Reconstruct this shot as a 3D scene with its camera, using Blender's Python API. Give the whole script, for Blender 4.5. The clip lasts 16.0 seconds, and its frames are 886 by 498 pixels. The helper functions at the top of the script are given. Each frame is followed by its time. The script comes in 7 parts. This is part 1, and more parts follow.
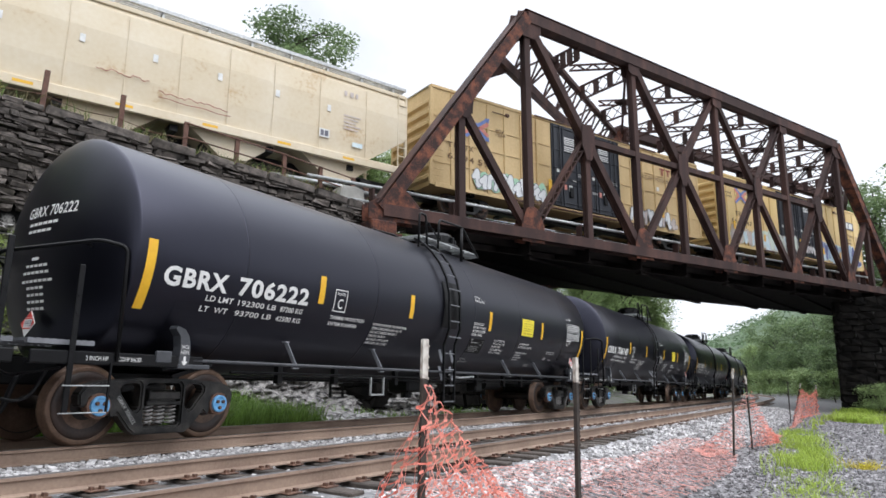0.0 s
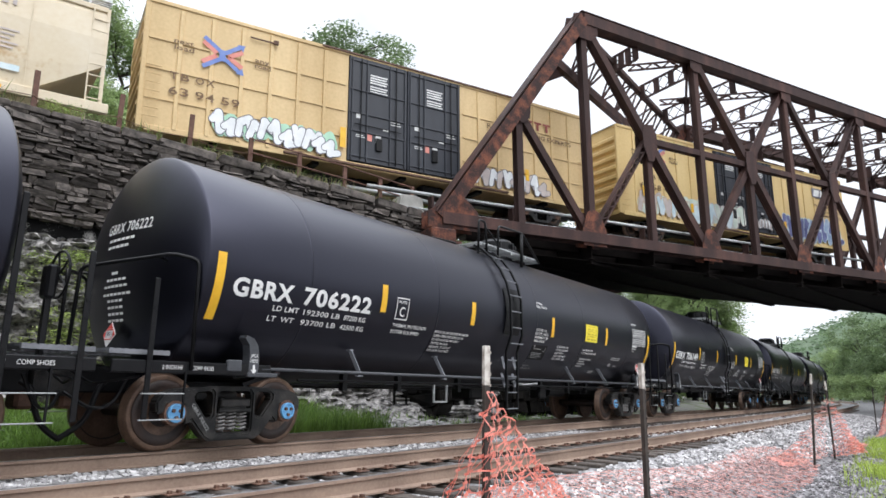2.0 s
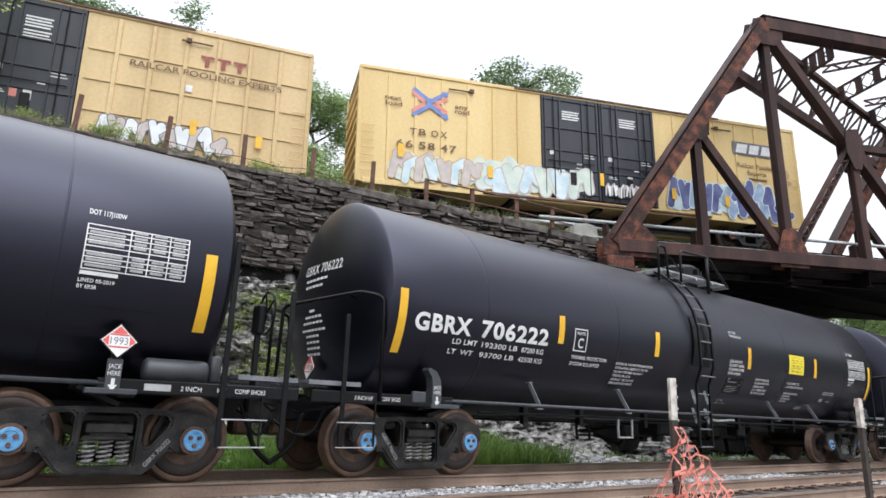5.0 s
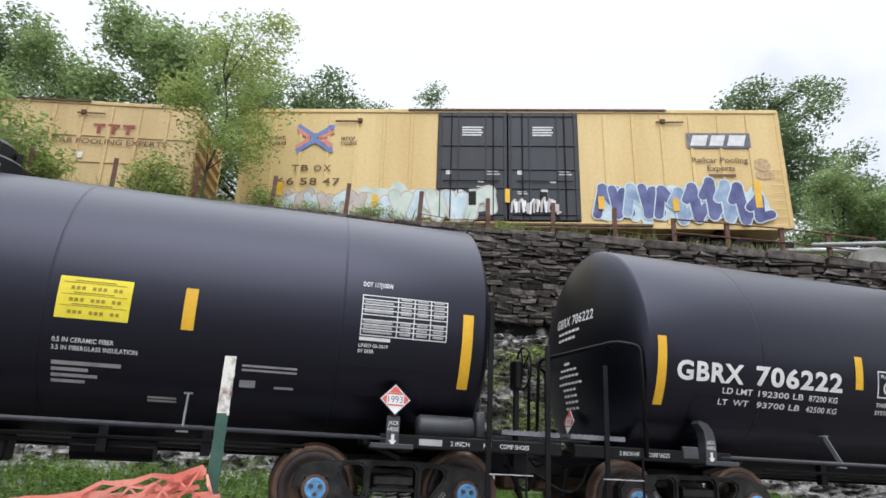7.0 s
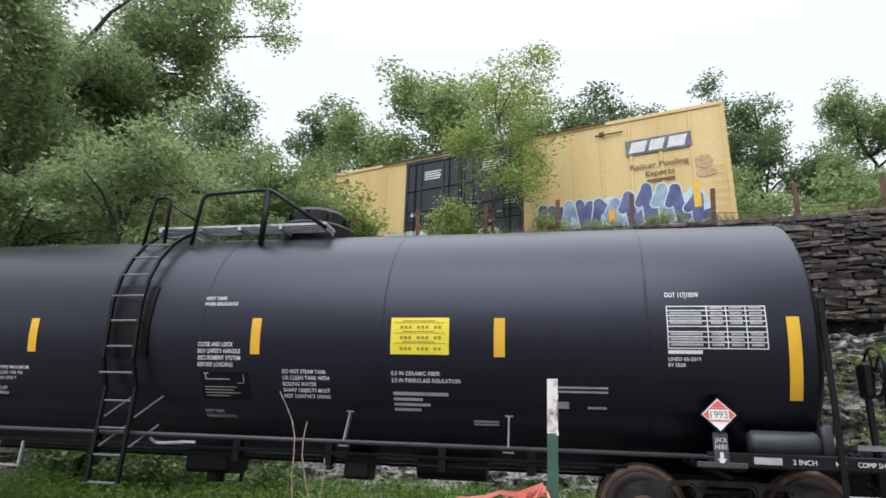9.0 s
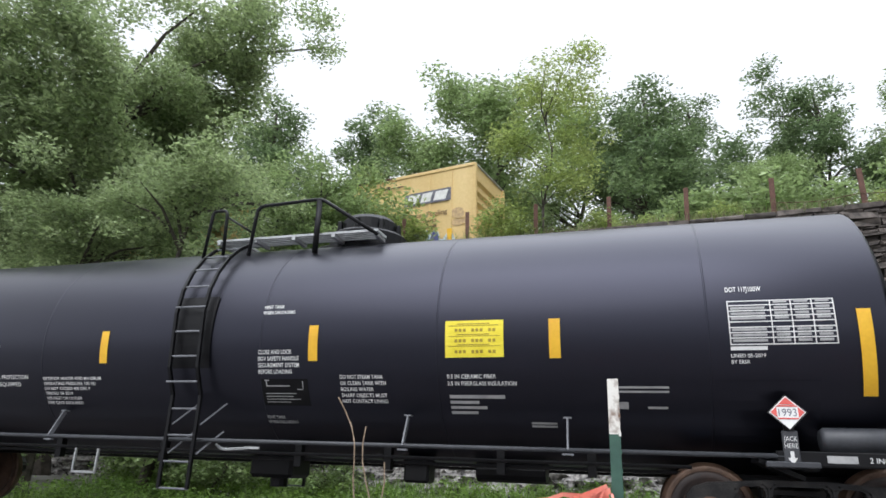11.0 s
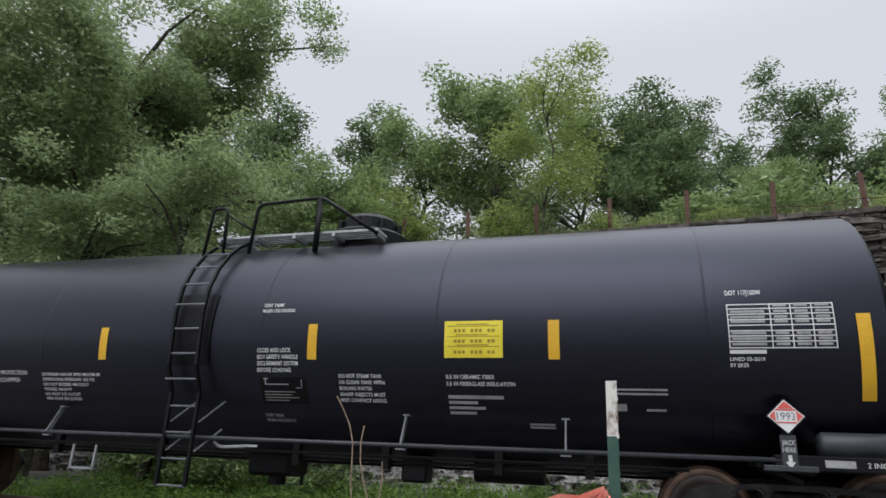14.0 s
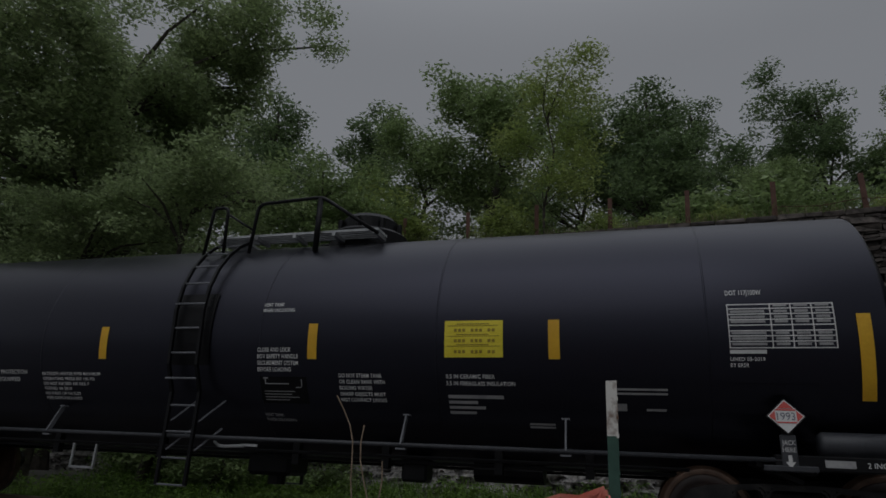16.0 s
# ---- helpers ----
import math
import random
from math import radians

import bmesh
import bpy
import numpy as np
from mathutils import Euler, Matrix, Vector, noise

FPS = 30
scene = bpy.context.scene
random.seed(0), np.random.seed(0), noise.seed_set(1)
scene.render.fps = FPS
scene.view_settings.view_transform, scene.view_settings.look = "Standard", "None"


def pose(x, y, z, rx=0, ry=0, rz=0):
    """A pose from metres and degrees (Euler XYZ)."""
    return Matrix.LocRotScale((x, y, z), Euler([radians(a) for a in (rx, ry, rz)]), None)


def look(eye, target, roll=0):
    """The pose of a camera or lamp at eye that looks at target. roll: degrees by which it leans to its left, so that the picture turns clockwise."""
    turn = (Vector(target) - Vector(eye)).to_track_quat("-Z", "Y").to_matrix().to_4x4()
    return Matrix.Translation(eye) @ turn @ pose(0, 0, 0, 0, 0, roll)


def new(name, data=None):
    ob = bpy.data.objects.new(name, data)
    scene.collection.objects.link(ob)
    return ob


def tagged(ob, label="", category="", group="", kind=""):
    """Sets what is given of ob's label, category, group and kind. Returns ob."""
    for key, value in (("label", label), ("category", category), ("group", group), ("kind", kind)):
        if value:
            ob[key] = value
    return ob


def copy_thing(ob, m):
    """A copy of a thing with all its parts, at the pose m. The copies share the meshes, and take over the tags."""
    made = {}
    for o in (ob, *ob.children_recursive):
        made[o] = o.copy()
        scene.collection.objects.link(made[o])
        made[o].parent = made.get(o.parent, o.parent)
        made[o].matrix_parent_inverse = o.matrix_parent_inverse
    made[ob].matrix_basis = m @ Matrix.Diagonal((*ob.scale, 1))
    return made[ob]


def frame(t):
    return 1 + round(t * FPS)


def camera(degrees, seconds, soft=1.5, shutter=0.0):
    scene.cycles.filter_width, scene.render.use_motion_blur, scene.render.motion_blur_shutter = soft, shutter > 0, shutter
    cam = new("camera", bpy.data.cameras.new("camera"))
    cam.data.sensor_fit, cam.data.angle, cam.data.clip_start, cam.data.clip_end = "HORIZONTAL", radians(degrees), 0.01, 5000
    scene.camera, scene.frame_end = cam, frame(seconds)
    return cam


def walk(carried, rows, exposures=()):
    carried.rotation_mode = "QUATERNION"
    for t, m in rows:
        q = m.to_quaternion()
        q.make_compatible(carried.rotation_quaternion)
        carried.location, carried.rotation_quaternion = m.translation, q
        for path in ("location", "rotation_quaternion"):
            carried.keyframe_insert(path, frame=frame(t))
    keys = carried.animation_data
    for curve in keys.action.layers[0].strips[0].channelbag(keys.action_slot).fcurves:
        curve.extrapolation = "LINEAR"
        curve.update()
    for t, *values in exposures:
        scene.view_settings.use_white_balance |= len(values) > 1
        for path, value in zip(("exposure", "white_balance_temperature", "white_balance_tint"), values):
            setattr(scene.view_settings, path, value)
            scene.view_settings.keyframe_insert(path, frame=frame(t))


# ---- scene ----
cam = camera(68.3, 16.0, soft=1.6)

# seconds, eye, yaw, pitch, roll
PATH = [
    (0, 0.000, -8.894, 0.812, -58.28, 11.55, -1.08),
    (0.5, -0.001, -8.896, 0.811, -57.49, 11.64, -1.12),
    (1, -0.003, -8.899, 0.811, -56.11, 11.79, -1.27),
    (1.5, -0.006, -8.902, 0.810, -54.39, 11.91, -0.99),
    (2, -0.008, -8.905, 0.810, -52.86, 12.06, -0.88),
    (2.5, -0.010, -8.908, 0.809, -51.37, 12.24, -0.86),
    (3, -0.013, -8.911, 0.809, -49.51, 12.51, -0.93),
    (3.5, -0.017, -8.915, 0.808, -47.26, 12.74, -0.93),
    (3.7, -0.018, -8.917, 0.808, -46.13, 12.87, -1.03),
    (5.8, -0.042, -8.947, 0.803, -30.67, 15.86, -2.24),
    (6, -0.045, -8.950, 0.802, -28.72, 16.29, -2.26),
    (6.5, -0.053, -8.961, 0.801, -22.98, 17.28, -2.51),
    (7, -0.065, -8.975, 0.798, -15.56, 18.13, -2.65),
    (7.5, -0.077, -8.990, 0.796, -7.62, 18.60, -2.77),
    (8, -0.088, -9.004, 0.794, -0.30, 18.73, -2.90),
    (8.5, -0.097, -9.015, 0.792, 5.64, 18.64, -2.86),
    (9, -0.104, -9.025, 0.790, 10.67, 18.53, -2.65),
    (9.5, -0.110, -9.032, 0.789, 14.33, 18.45, -2.13),
    (9.7, -0.111, -9.033, 0.789, 15.06, 18.45, -1.89),
    (12, -0.112, -9.034, 0.789, 15.56, 18.62, -2.09),
    (12.5, -0.112, -9.034, 0.789, 15.56, 18.62, -2.09),
    (13, -0.112, -9.034, 0.789, 15.40, 18.60, -2.49),
    (13.5, -0.111, -9.034, 0.789, 15.34, 18.57, -2.75),
    (14, -0.111, -9.034, 0.789, 15.34, 18.59, -2.68),
    (14.5, -0.111, -9.034, 0.789, 15.34, 18.59, -2.68),
    (15, -0.112, -9.034, 0.789, 15.35, 18.58, -2.69),
    (15.5, -0.111, -9.034, 0.789, 15.34, 18.56, -2.74),
    (16, -0.111, -9.034, 0.789, 15.34, 18.56, -2.74),
]
FADE = [(0, 0.14), (1.5, 0.22), (3.5, 0.32), (5.0, 0.28), (6.0, 0.2), (7.0, 0.04), (8.0, -0.02), (9.0, 0.0), (9.7, 0.06), (12, 0.2), (13.0, 0.26), (13.25, 0.2), (13.5, -0.1), (14, -0.52), (14.5, -0.94), (15, -1.38), (15.5, -1.86), (16, -2.42)]
walk(cam, [(t, pose(x, y, z, 90 + pitch, roll, yaw)) for t, x, y, z, yaw, pitch, roll in PATH], [(t, stops, 6200, 10) for t, stops in FADE])

# ---- light: a bright overcast sky, white with a few thin bluish gaps ----
world = bpy.data.worlds.new("world")
scene.world = world
world.use_nodes = True
wn, wl = world.node_tree.nodes, world.node_tree.links
wn.clear()
w_out, w_bg, w_sky = wn.new("ShaderNodeOutputWorld"), wn.new("ShaderNodeBackground"), wn.new("ShaderNodeTexSky")
w_sky.sky_type, w_sky.sun_disc = "NISHITA", False
w_sky.sun_elevation, w_sky.sun_rotation, w_sky.dust_density = radians(48), radians(190), 3.0
w_tc, w_noise, w_ramp, w_mix = wn.new("ShaderNodeTexCoord"), wn.new("ShaderNodeTexNoise"), wn.new("ShaderNodeValToRGB"), wn.new("ShaderNodeMix")
w_noise.inputs["Scale"].default_value, w_noise.inputs["Detail"].default_value = 2.2, 6.0
w_ramp.color_ramp.elements[0].position, w_ramp.color_ramp.elements[1].position = 0.22, 0.40
w_ramp.color_ramp.elements[0].color, w_ramp.color_ramp.elements[1].color = (0.55, 0.55, 0.55, 1), (1, 1, 1, 1)
w_mix.data_type = "RGBA"
w_mix.inputs["B"].default_value = (7.8, 7.92, 8.25, 1)
wl.new(w_tc.outputs["Generated"], w_noise.inputs["Vector"])
wl.new(w_noise.outputs["Fac"], w_ramp.inputs["Fac"])
wl.new(w_ramp.outputs["Color"], w_mix.inputs["Factor"])
wl.new(w_sky.outputs["Color"], w_mix.inputs["A"])
# an overcast sky is brightest overhead
w_xyz, w_up, w_mul = wn.new("ShaderNodeSeparateXYZ"), wn.new("ShaderNodeMapRange"), wn.new("ShaderNodeVectorMath")
w_up.interpolation_type = "SMOOTHSTEP"
w_up.inputs["From Min"].default_value, w_up.inputs["From Max"].default_value = 0.55, 1.0
w_up.inputs["To Min"].default_value, w_up.inputs["To Max"].default_value = 1.0, 3.1
w_mul.operation = "SCALE"
wl.new(w_tc.outputs["Generated"], w_xyz.inputs[0])
wl.new(w_xyz.outputs["Z"], w_up.inputs["Value"])
wl.new(w_mix.outputs["Result"], w_mul.inputs[0])
wl.new(w_up.outputs["Result"], w_mul.inputs["Scale"])
wl.new(w_mul.outputs["Vector"], w_bg.inputs["Color"])
w_bg.inputs["Strength"].default_value = 0.127
wl.new(w_bg.outputs["Background"], w_out.inputs["Surface"])
sun_data = bpy.data.lights.new("sun", "SUN")
sun_data.energy, sun_data.angle, sun_data.color = 1.35, radians(50), (1.0, 0.98, 0.96)
sun = new("sun", sun_data)
sun.matrix_world = look((-8, -44, 50), (0, 0, 0))


# ---- materials ----
def mat(name, c1, c2, scale=3.0, rough=0.6, metal=0.0, bump=0.0, fine=30.0, streak=False, rand=0.0, spec=0.5, lo=0.35, hi=0.65, c3=None, p3=0.62, island=0.0):
    m = bpy.data.materials.new(name)
    m.use_nodes = True
    n, l = m.node_tree.nodes, m.node_tree.links
    b = n["Principled BSDF"]
    b.inputs["Roughness"].default_value, b.inputs["Metallic"].default_value = rough, metal
    b.inputs["Specular IOR Level"].default_value = spec
    tc, mp = n.new("ShaderNodeTexCoord"), n.new("ShaderNodeMapping")
    l.new(tc.outputs["Object"], mp.inputs["Vector"])
    if streak:
        mp.inputs["Scale"].default_value = (1, 1, 0.12)
    n1, n2, mx, rp = n.new("ShaderNodeTexNoise"), n.new("ShaderNodeTexNoise"), n.new("ShaderNodeMath"), n.new("ShaderNodeValToRGB")
    n1.inputs["Scale"].default_value, n1.inputs["Detail"].default_value = scale, 5
    n2.inputs["Scale"].default_value, n2.inputs["Detail"].default_value = fine, 4
    l.new(mp.outputs["Vector"], n1.inputs["Vector"])
    l.new(tc.outputs["Object"], n2.inputs["Vector"])
    mx.operation = "MULTIPLY_ADD"
    mx.inputs[1].default_value = 0.3
    l.new(n2.outputs["Fac"], mx.inputs[0])
    sc = n.new("ShaderNodeMath")
    sc.operation = "MULTIPLY"
    sc.inputs[1].default_value = 0.7
    l.new(n1.outputs["Fac"], sc.inputs[0])
    l.new(sc.outputs[0], mx.inputs[2])
    rp.color_ramp.elements[0].position, rp.color_ramp.elements[1].position = lo, hi
    rp.color_ramp.elements[0].color, rp.color_ramp.elements[1].color = (*c1, 1), (*c2, 1)
    if c3:
        e = rp.color_ramp.elements.new(p3)
        e.color = (*c3, 1)
    l.new(mx.outputs[0], rp.inputs["Fac"])
    col = rp.outputs["Color"]
    if rand or island:
        hs, mr = n.new("ShaderNodeHueSaturation"), n.new("ShaderNodeMapRange")
        src = n.new("ShaderNodeObjectInfo").outputs["Random"] if rand else n.new("ShaderNodeNewGeometry").outputs["Random Per Island"]
        mr.inputs["To Min"].default_value, mr.inputs["To Max"].default_value = 1 - (rand or island), 1 + (rand or island)
        l.new(src, mr.inputs["Value"])
        l.new(mr.outputs["Result"], hs.inputs["Value"])
        l.new(col, hs.inputs["Color"])
        col = hs.outputs["Color"]
    l.new(col, b.inputs["Base Color"])
    if bump:
        bp = n.new("ShaderNodeBump")
        bp.inputs["Strength"].default_value, bp.inputs["Distance"].default_value = bump, 0.02
        l.new(mx.outputs[0], bp.inputs["Height"])
        l.new(bp.outputs["Normal"], b.inputs["Normal"])
    return m


def leaf_mat(name, c1, c2):
    m = mat(name, c1, c2, 0.35, 0.45, fine=2.5, island=0.4, spec=0.45)
    b = m.node_tree.nodes["Principled BSDF"]
    b.inputs["Transmission Weight"].default_value = 0.0
    n, l = m.node_tree.nodes, m.node_tree.links
    tr, ad, out = n.new("ShaderNodeBsdfTranslucent"), n.new("ShaderNodeMixShader"), n["Material Output"]
    ad.inputs[0].default_value = 0.48
    for k in b.inputs["Base Color"].links:
        l.new(k.from_socket, tr.inputs["Color"])
    l.new(b.outputs[0], ad.inputs[1])
    l.new(tr.outputs[0], ad.inputs[2])
    l.new(ad.outputs[0], out.inputs["Surface"])
    return m


# blue of the reflected sky is put into base colour and specular tint
TANK = mat("tank_black", (0.0011, 0.0012, 0.0021), (0.0026, 0.0027, 0.0043), 0.9, 0.35, bump=0.03, fine=14, streak=True, spec=0.62)
TANK.node_tree.nodes["Principled BSDF"].inputs["Specular Tint"].default_value = (0.76, 0.77, 1.0, 1)
BLACK = mat("black_paint", (0.0022, 0.0022, 0.003), (0.006, 0.006, 0.0066), 3, 0.42, bump=0.05, spec=0.24)
CAST = mat("cast_steel", (0.004, 0.004, 0.004), (0.055, 0.05, 0.045), 6, 0.42, bump=0.35, fine=60, spec=0.4, lo=0.45, hi=0.78)
RUSTY = mat("rusty_steel", (0.06, 0.03, 0.02), (0.16, 0.085, 0.055), 6, 0.7, bump=0.2)
WHEEL = mat("wheel_steel", (0.010, 0.007, 0.006), (0.042, 0.024, 0.018), 3, 0.55, bump=0.1)
TREAD = mat("wheel_tread", (0.07, 0.042, 0.028), (0.17, 0.105, 0.07), 5, 0.45, metal=0.3)
BLUE = mat("blue_cap", (0.08, 0.26, 0.52), (0.16, 0.40, 0.66), 14, 0.5, bump=0.1)
WHITE = mat("white_stencil", (0.62, 0.62, 0.6), (0.8, 0.8, 0.78), 6, 0.6, fine=50)
GREYST = mat("faded_stencil", (0.28, 0.28, 0.28), (0.42, 0.42, 0.41), 6, 0.6)
YELLOW = mat("reflective_yellow", (0.72, 0.40, 0.02), (0.85, 0.50, 0.03), 4, 0.4)
SIGNY = mat("sign_yellow", (0.80, 0.66, 0.03), (0.90, 0.76, 0.06), 5, 0.5)
RED = mat("placard_red", (0.55, 0.06, 0.05), (0.65, 0.10, 0.08), 5, 0.5)
RESV = mat("greyed_black", (0.03, 0.032, 0.037), (0.06, 0.063, 0.07), 3, 0.45)
DUSTY = mat("dusty_steel", (0.10, 0.105, 0.115), (0.19, 0.195, 0.21), 4, 0.55)
GREYM = mat("galvanized", (0.33, 0.34, 0.34), (0.52, 0.53, 0.53), 9, 0.45, metal=0.5, bump=0.05)
SPRING = mat("spring_steel", (0.09, 0.085, 0.08), (0.34, 0.33, 0.32), 12, 0.5)
TRUSS = mat("truss_rust", (0.024, 0.013, 0.012), (0.098, 0.047, 0.037), 1.4, 0.75, bump=0.25, fine=22, streak=True, c3=(0.045, 0.024, 0.021), p3=0.5, lo=0.32, hi=0.7, spec=0.3)
TRUSSR = mat("truss_bright_rust", (0.034, 0.019, 0.017), (0.24, 0.082, 0.045), 2.4, 0.8, bump=0.3, fine=18, lo=0.44, hi=0.70, spec=0.3)
# bridge floor steel, with the shade below the deck in its colour
SHADEST = mat("deck_steel_shaded", (0.004, 0.003, 0.003), (0.014, 0.011, 0.010), 2, 0.85, bump=0.2, spec=0.08)
BOXY = mat("boxcar_yellow", (0.53, 0.37, 0.17), (0.70, 0.52, 0.27), 0.8, 0.55, bump=0.04, streak=True, fine=9)
BOXY2 = mat("boxcar_yellow_bright", (0.64, 0.45, 0.18), (0.77, 0.58, 0.27), 0.8, 0.55, bump=0.04, streak=True, fine=9)
DOORB = mat("door_black", (0.010, 0.012, 0.018), (0.028, 0.032, 0.042), 1.5, 0.45, bump=0.04, streak=True)
ROOFG = mat("roof_galvanized", (0.45, 0.46, 0.47), (0.62, 0.63, 0.64), 2, 0.5, metal=0.3)
CREAM = mat("hopper_cream", (0.50, 0.34, 0.18), (0.70, 0.62, 0.48), 0.55, 0.6, bump=0.04, fine=7, lo=0.30, hi=0.66, c3=(0.64, 0.54, 0.38), p3=0.42)
LOGOB = mat("logo_blue", (0.12, 0.19, 0.48), (0.2, 0.28, 0.56), 3, 0.6)
LOGOR = mat("logo_red", (0.62, 0.2, 0.16), (0.72, 0.3, 0.24), 3, 0.6)
BROWNT = mat("brown_lettering", (0.11, 0.06, 0.025), (0.20, 0.115, 0.05), 4, 0.6)
MAROON = mat("maroon_lettering", (0.22, 0.04, 0.03), (0.33, 0.09, 0.07), 3, 0.6)
GRAFW = mat("spray_white", (0.66, 0.68, 0.68), (0.84, 0.85, 0.85), 2, 0.6)
GRAFB = mat("spray_blue", (0.05, 0.055, 0.17), (0.15, 0.17, 0.34), 2, 0.6)
GRAFG = mat("spray_mint", (0.34, 0.60, 0.42), (0.50, 0.72, 0.55), 2, 0.6)
GRAFL = mat("spray_pale_blue", (0.42, 0.56, 0.62), (0.70, 0.78, 0.80), 2.5, 0.6)
GRAFM = mat("spray_pale_mint", (0.48, 0.58, 0.50), (0.68, 0.72, 0.64), 2.5, 0.6)
GRAFN = mat("spray_mid_blue", (0.16, 0.24, 0.40), (0.40, 0.50, 0.60), 2.5, 0.6)
SIGNT = mat("sign_lettering", (0.30, 0.22, 0.02), (0.42, 0.31, 0.03), 5, 0.5)
GRAFT = mat("spray_tan", (0.40, 0.27, 0.15), (0.62, 0.44, 0.22), 9, 0.6)
GRAFK = mat("spray_outline", (0.08, 0.08, 0.11), (0.20, 0.20, 0.23), 3, 0.6)
GRAFP = mat("spray_grey", (0.45, 0.40, 0.38), (0.60, 0.52, 0.48), 3, 0.6)
STONE = mat("wall_stone", (0.025, 0.023, 0.022), (0.175, 0.15, 0.132), 2.6, 0.85, bump=0.9, fine=14, rand=0.5, lo=0.32, hi=0.7, spec=0.25)
STONEJ = mat("wall_stone_joined", (0.025, 0.023, 0.022), (0.17, 0.147, 0.13), 2.6, 0.85, bump=0.9, fine=14, island=0.5, lo=0.32, hi=0.7, spec=0.25)
# near-black: the shade under the bridge is put into this stone's colour
STONEK = mat("abutment_stone_shaded", (0.004, 0.004, 0.004), (0.018, 0.016, 0.014), 2.0, 0.9, bump=0.6, fine=14, island=0.3, spec=0.08)
JOINT = mat("wall_joint", (0.006, 0.006, 0.006), (0.34, 0.33, 0.31), 2.2, 0.95, bump=0.5, lo=0.52, hi=0.68, spec=0.1)
ROCK = mat("rock_face", (0.02, 0.02, 0.021), (0.50, 0.475, 0.45), 5.5, 0.9, bump=1.0, fine=18, lo=0.37, hi=0.68, spec=0.2)
PALER = mat("pale_rubble", (0.17, 0.165, 0.16), (0.44, 0.43, 0.42), 2.5, 0.9, bump=0.5, island=0.3)
CONC = mat("concrete", (0.36, 0.35, 0.32), (0.55, 0.54, 0.50), 2.5, 0.85, bump=0.2)
RAILS = mat("rail_side", (0.19, 0.13, 0.098), (0.33, 0.24, 0.18), 1.2, 0.75, bump=0.15)
RAILT = mat("rail_top", (0.20, 0.19, 0.19), (0.34, 0.32, 0.31), 3, 0.32, metal=0.8)
TIE = mat("tie_wood", (0.035, 0.028, 0.024), (0.11, 0.09, 0.075), 4, 0.9, bump=0.5, fine=40, rand=0.3)
BALLAST = mat("ballast_stone", (0.25, 0.24, 0.24), (0.53, 0.515, 0.51), 6, 0.85, bump=0.2, island=0.5)
GRAVEL = mat("verge_gravel", (0.13, 0.125, 0.13), (0.33, 0.315, 0.32), 6, 0.9, bump=0.2, island=0.5, spec=0.2)
ORANGE = mat("orange_plastic", (0.66, 0.16, 0.11), (0.84, 0.34, 0.27), 5, 0.55, island=0.2)
NETP = mat("faded_pink_plastic", (0.70, 0.30, 0.25), (0.80, 0.46, 0.40), 5, 0.6, island=0.2)
GREENP = mat("post_green", (0.02, 0.06, 0.045), (0.05, 0.12, 0.085), 7, 0.55, bump=0.1)
POSTW = mat("post_white_worn", (0.16, 0.08, 0.045), (0.72, 0.70, 0.64), 11, 0.7, bump=0.2, fine=70, lo=0.36, hi=0.5)
POSTB = mat("post_brown_worn", (0.14, 0.075, 0.045), (0.62, 0.58, 0.52), 10, 0.75, bump=0.2, lo=0.34, hi=0.54)
POSTK = mat("post_dark", (0.02, 0.017, 0.015), (0.06, 0.045, 0.035), 8, 0.7, bump=0.2)
FPOST = mat("fence_post_rust", (0.07, 0.035, 0.026), (0.17, 0.085, 0.06), 5, 0.8, bump=0.3)
BARK = mat("bark", (0.03, 0.025, 0.02), (0.10, 0.085, 0.07), 5, 0.9, bump=0.6)
LEAF1 = leaf_mat("leaf_deep", (0.215, 0.285, 0.13), (0.385, 0.465, 0.235))
LEAF2 = leaf_mat("leaf_mid", (0.18, 0.255, 0.10), (0.33, 0.42, 0.185))
LEAF3 = leaf_mat("leaf_bright", (0.23, 0.31, 0.085), (0.40, 0.46, 0.16))
LEAF4 = leaf_mat("leaf_far", (0.10, 0.16, 0.085), (0.17, 0.24, 0.13))
GRASS = leaf_mat("grass_green", (0.10, 0.185, 0.035), (0.20, 0.31, 0.065))
GRASSD = leaf_mat("grass_dry", (0.20, 0.19, 0.10), (0.36, 0.31, 0.20))
FLOWER = leaf_mat("yellow_flowers", (0.45, 0.38, 0.04), (0.62, 0.52, 0.06))
GRASSF = leaf_mat("grass_fresh", (0.26, 0.36, 0.05), (0.42, 0.53, 0.10))
STALK = mat("dead_stalk", (0.16, 0.11, 0.07), (0.34, 0.26, 0.18), 12, 0.8)
LEAF5 = leaf_mat("leaf_dark", (0.11, 0.165, 0.075), (0.21, 0.285, 0.13))


# ---- mesh helpers ----
def part(name, bm, material, parent=None, label="", smooth=False):
    me = bpy.data.meshes.new(name)
    if smooth:
        for f in bm.faces:
            f.smooth = True
    bm.to_mesh(me)
    bm.free()
    me.materials.append(material)
    ob = new(name, me)
    ob.parent = parent
    return tagged(ob, label)


def share(name, me, parent, m):
    ob = new(name, me)
    ob.parent, ob.matrix_basis = parent, m
    return ob


def thing(name, m, label, category, group="", kind=""):
    ob = new(name)
    ob.empty_display_size = 0.3
    ob.matrix_basis = m
    return tagged(ob, label, category, group, kind)


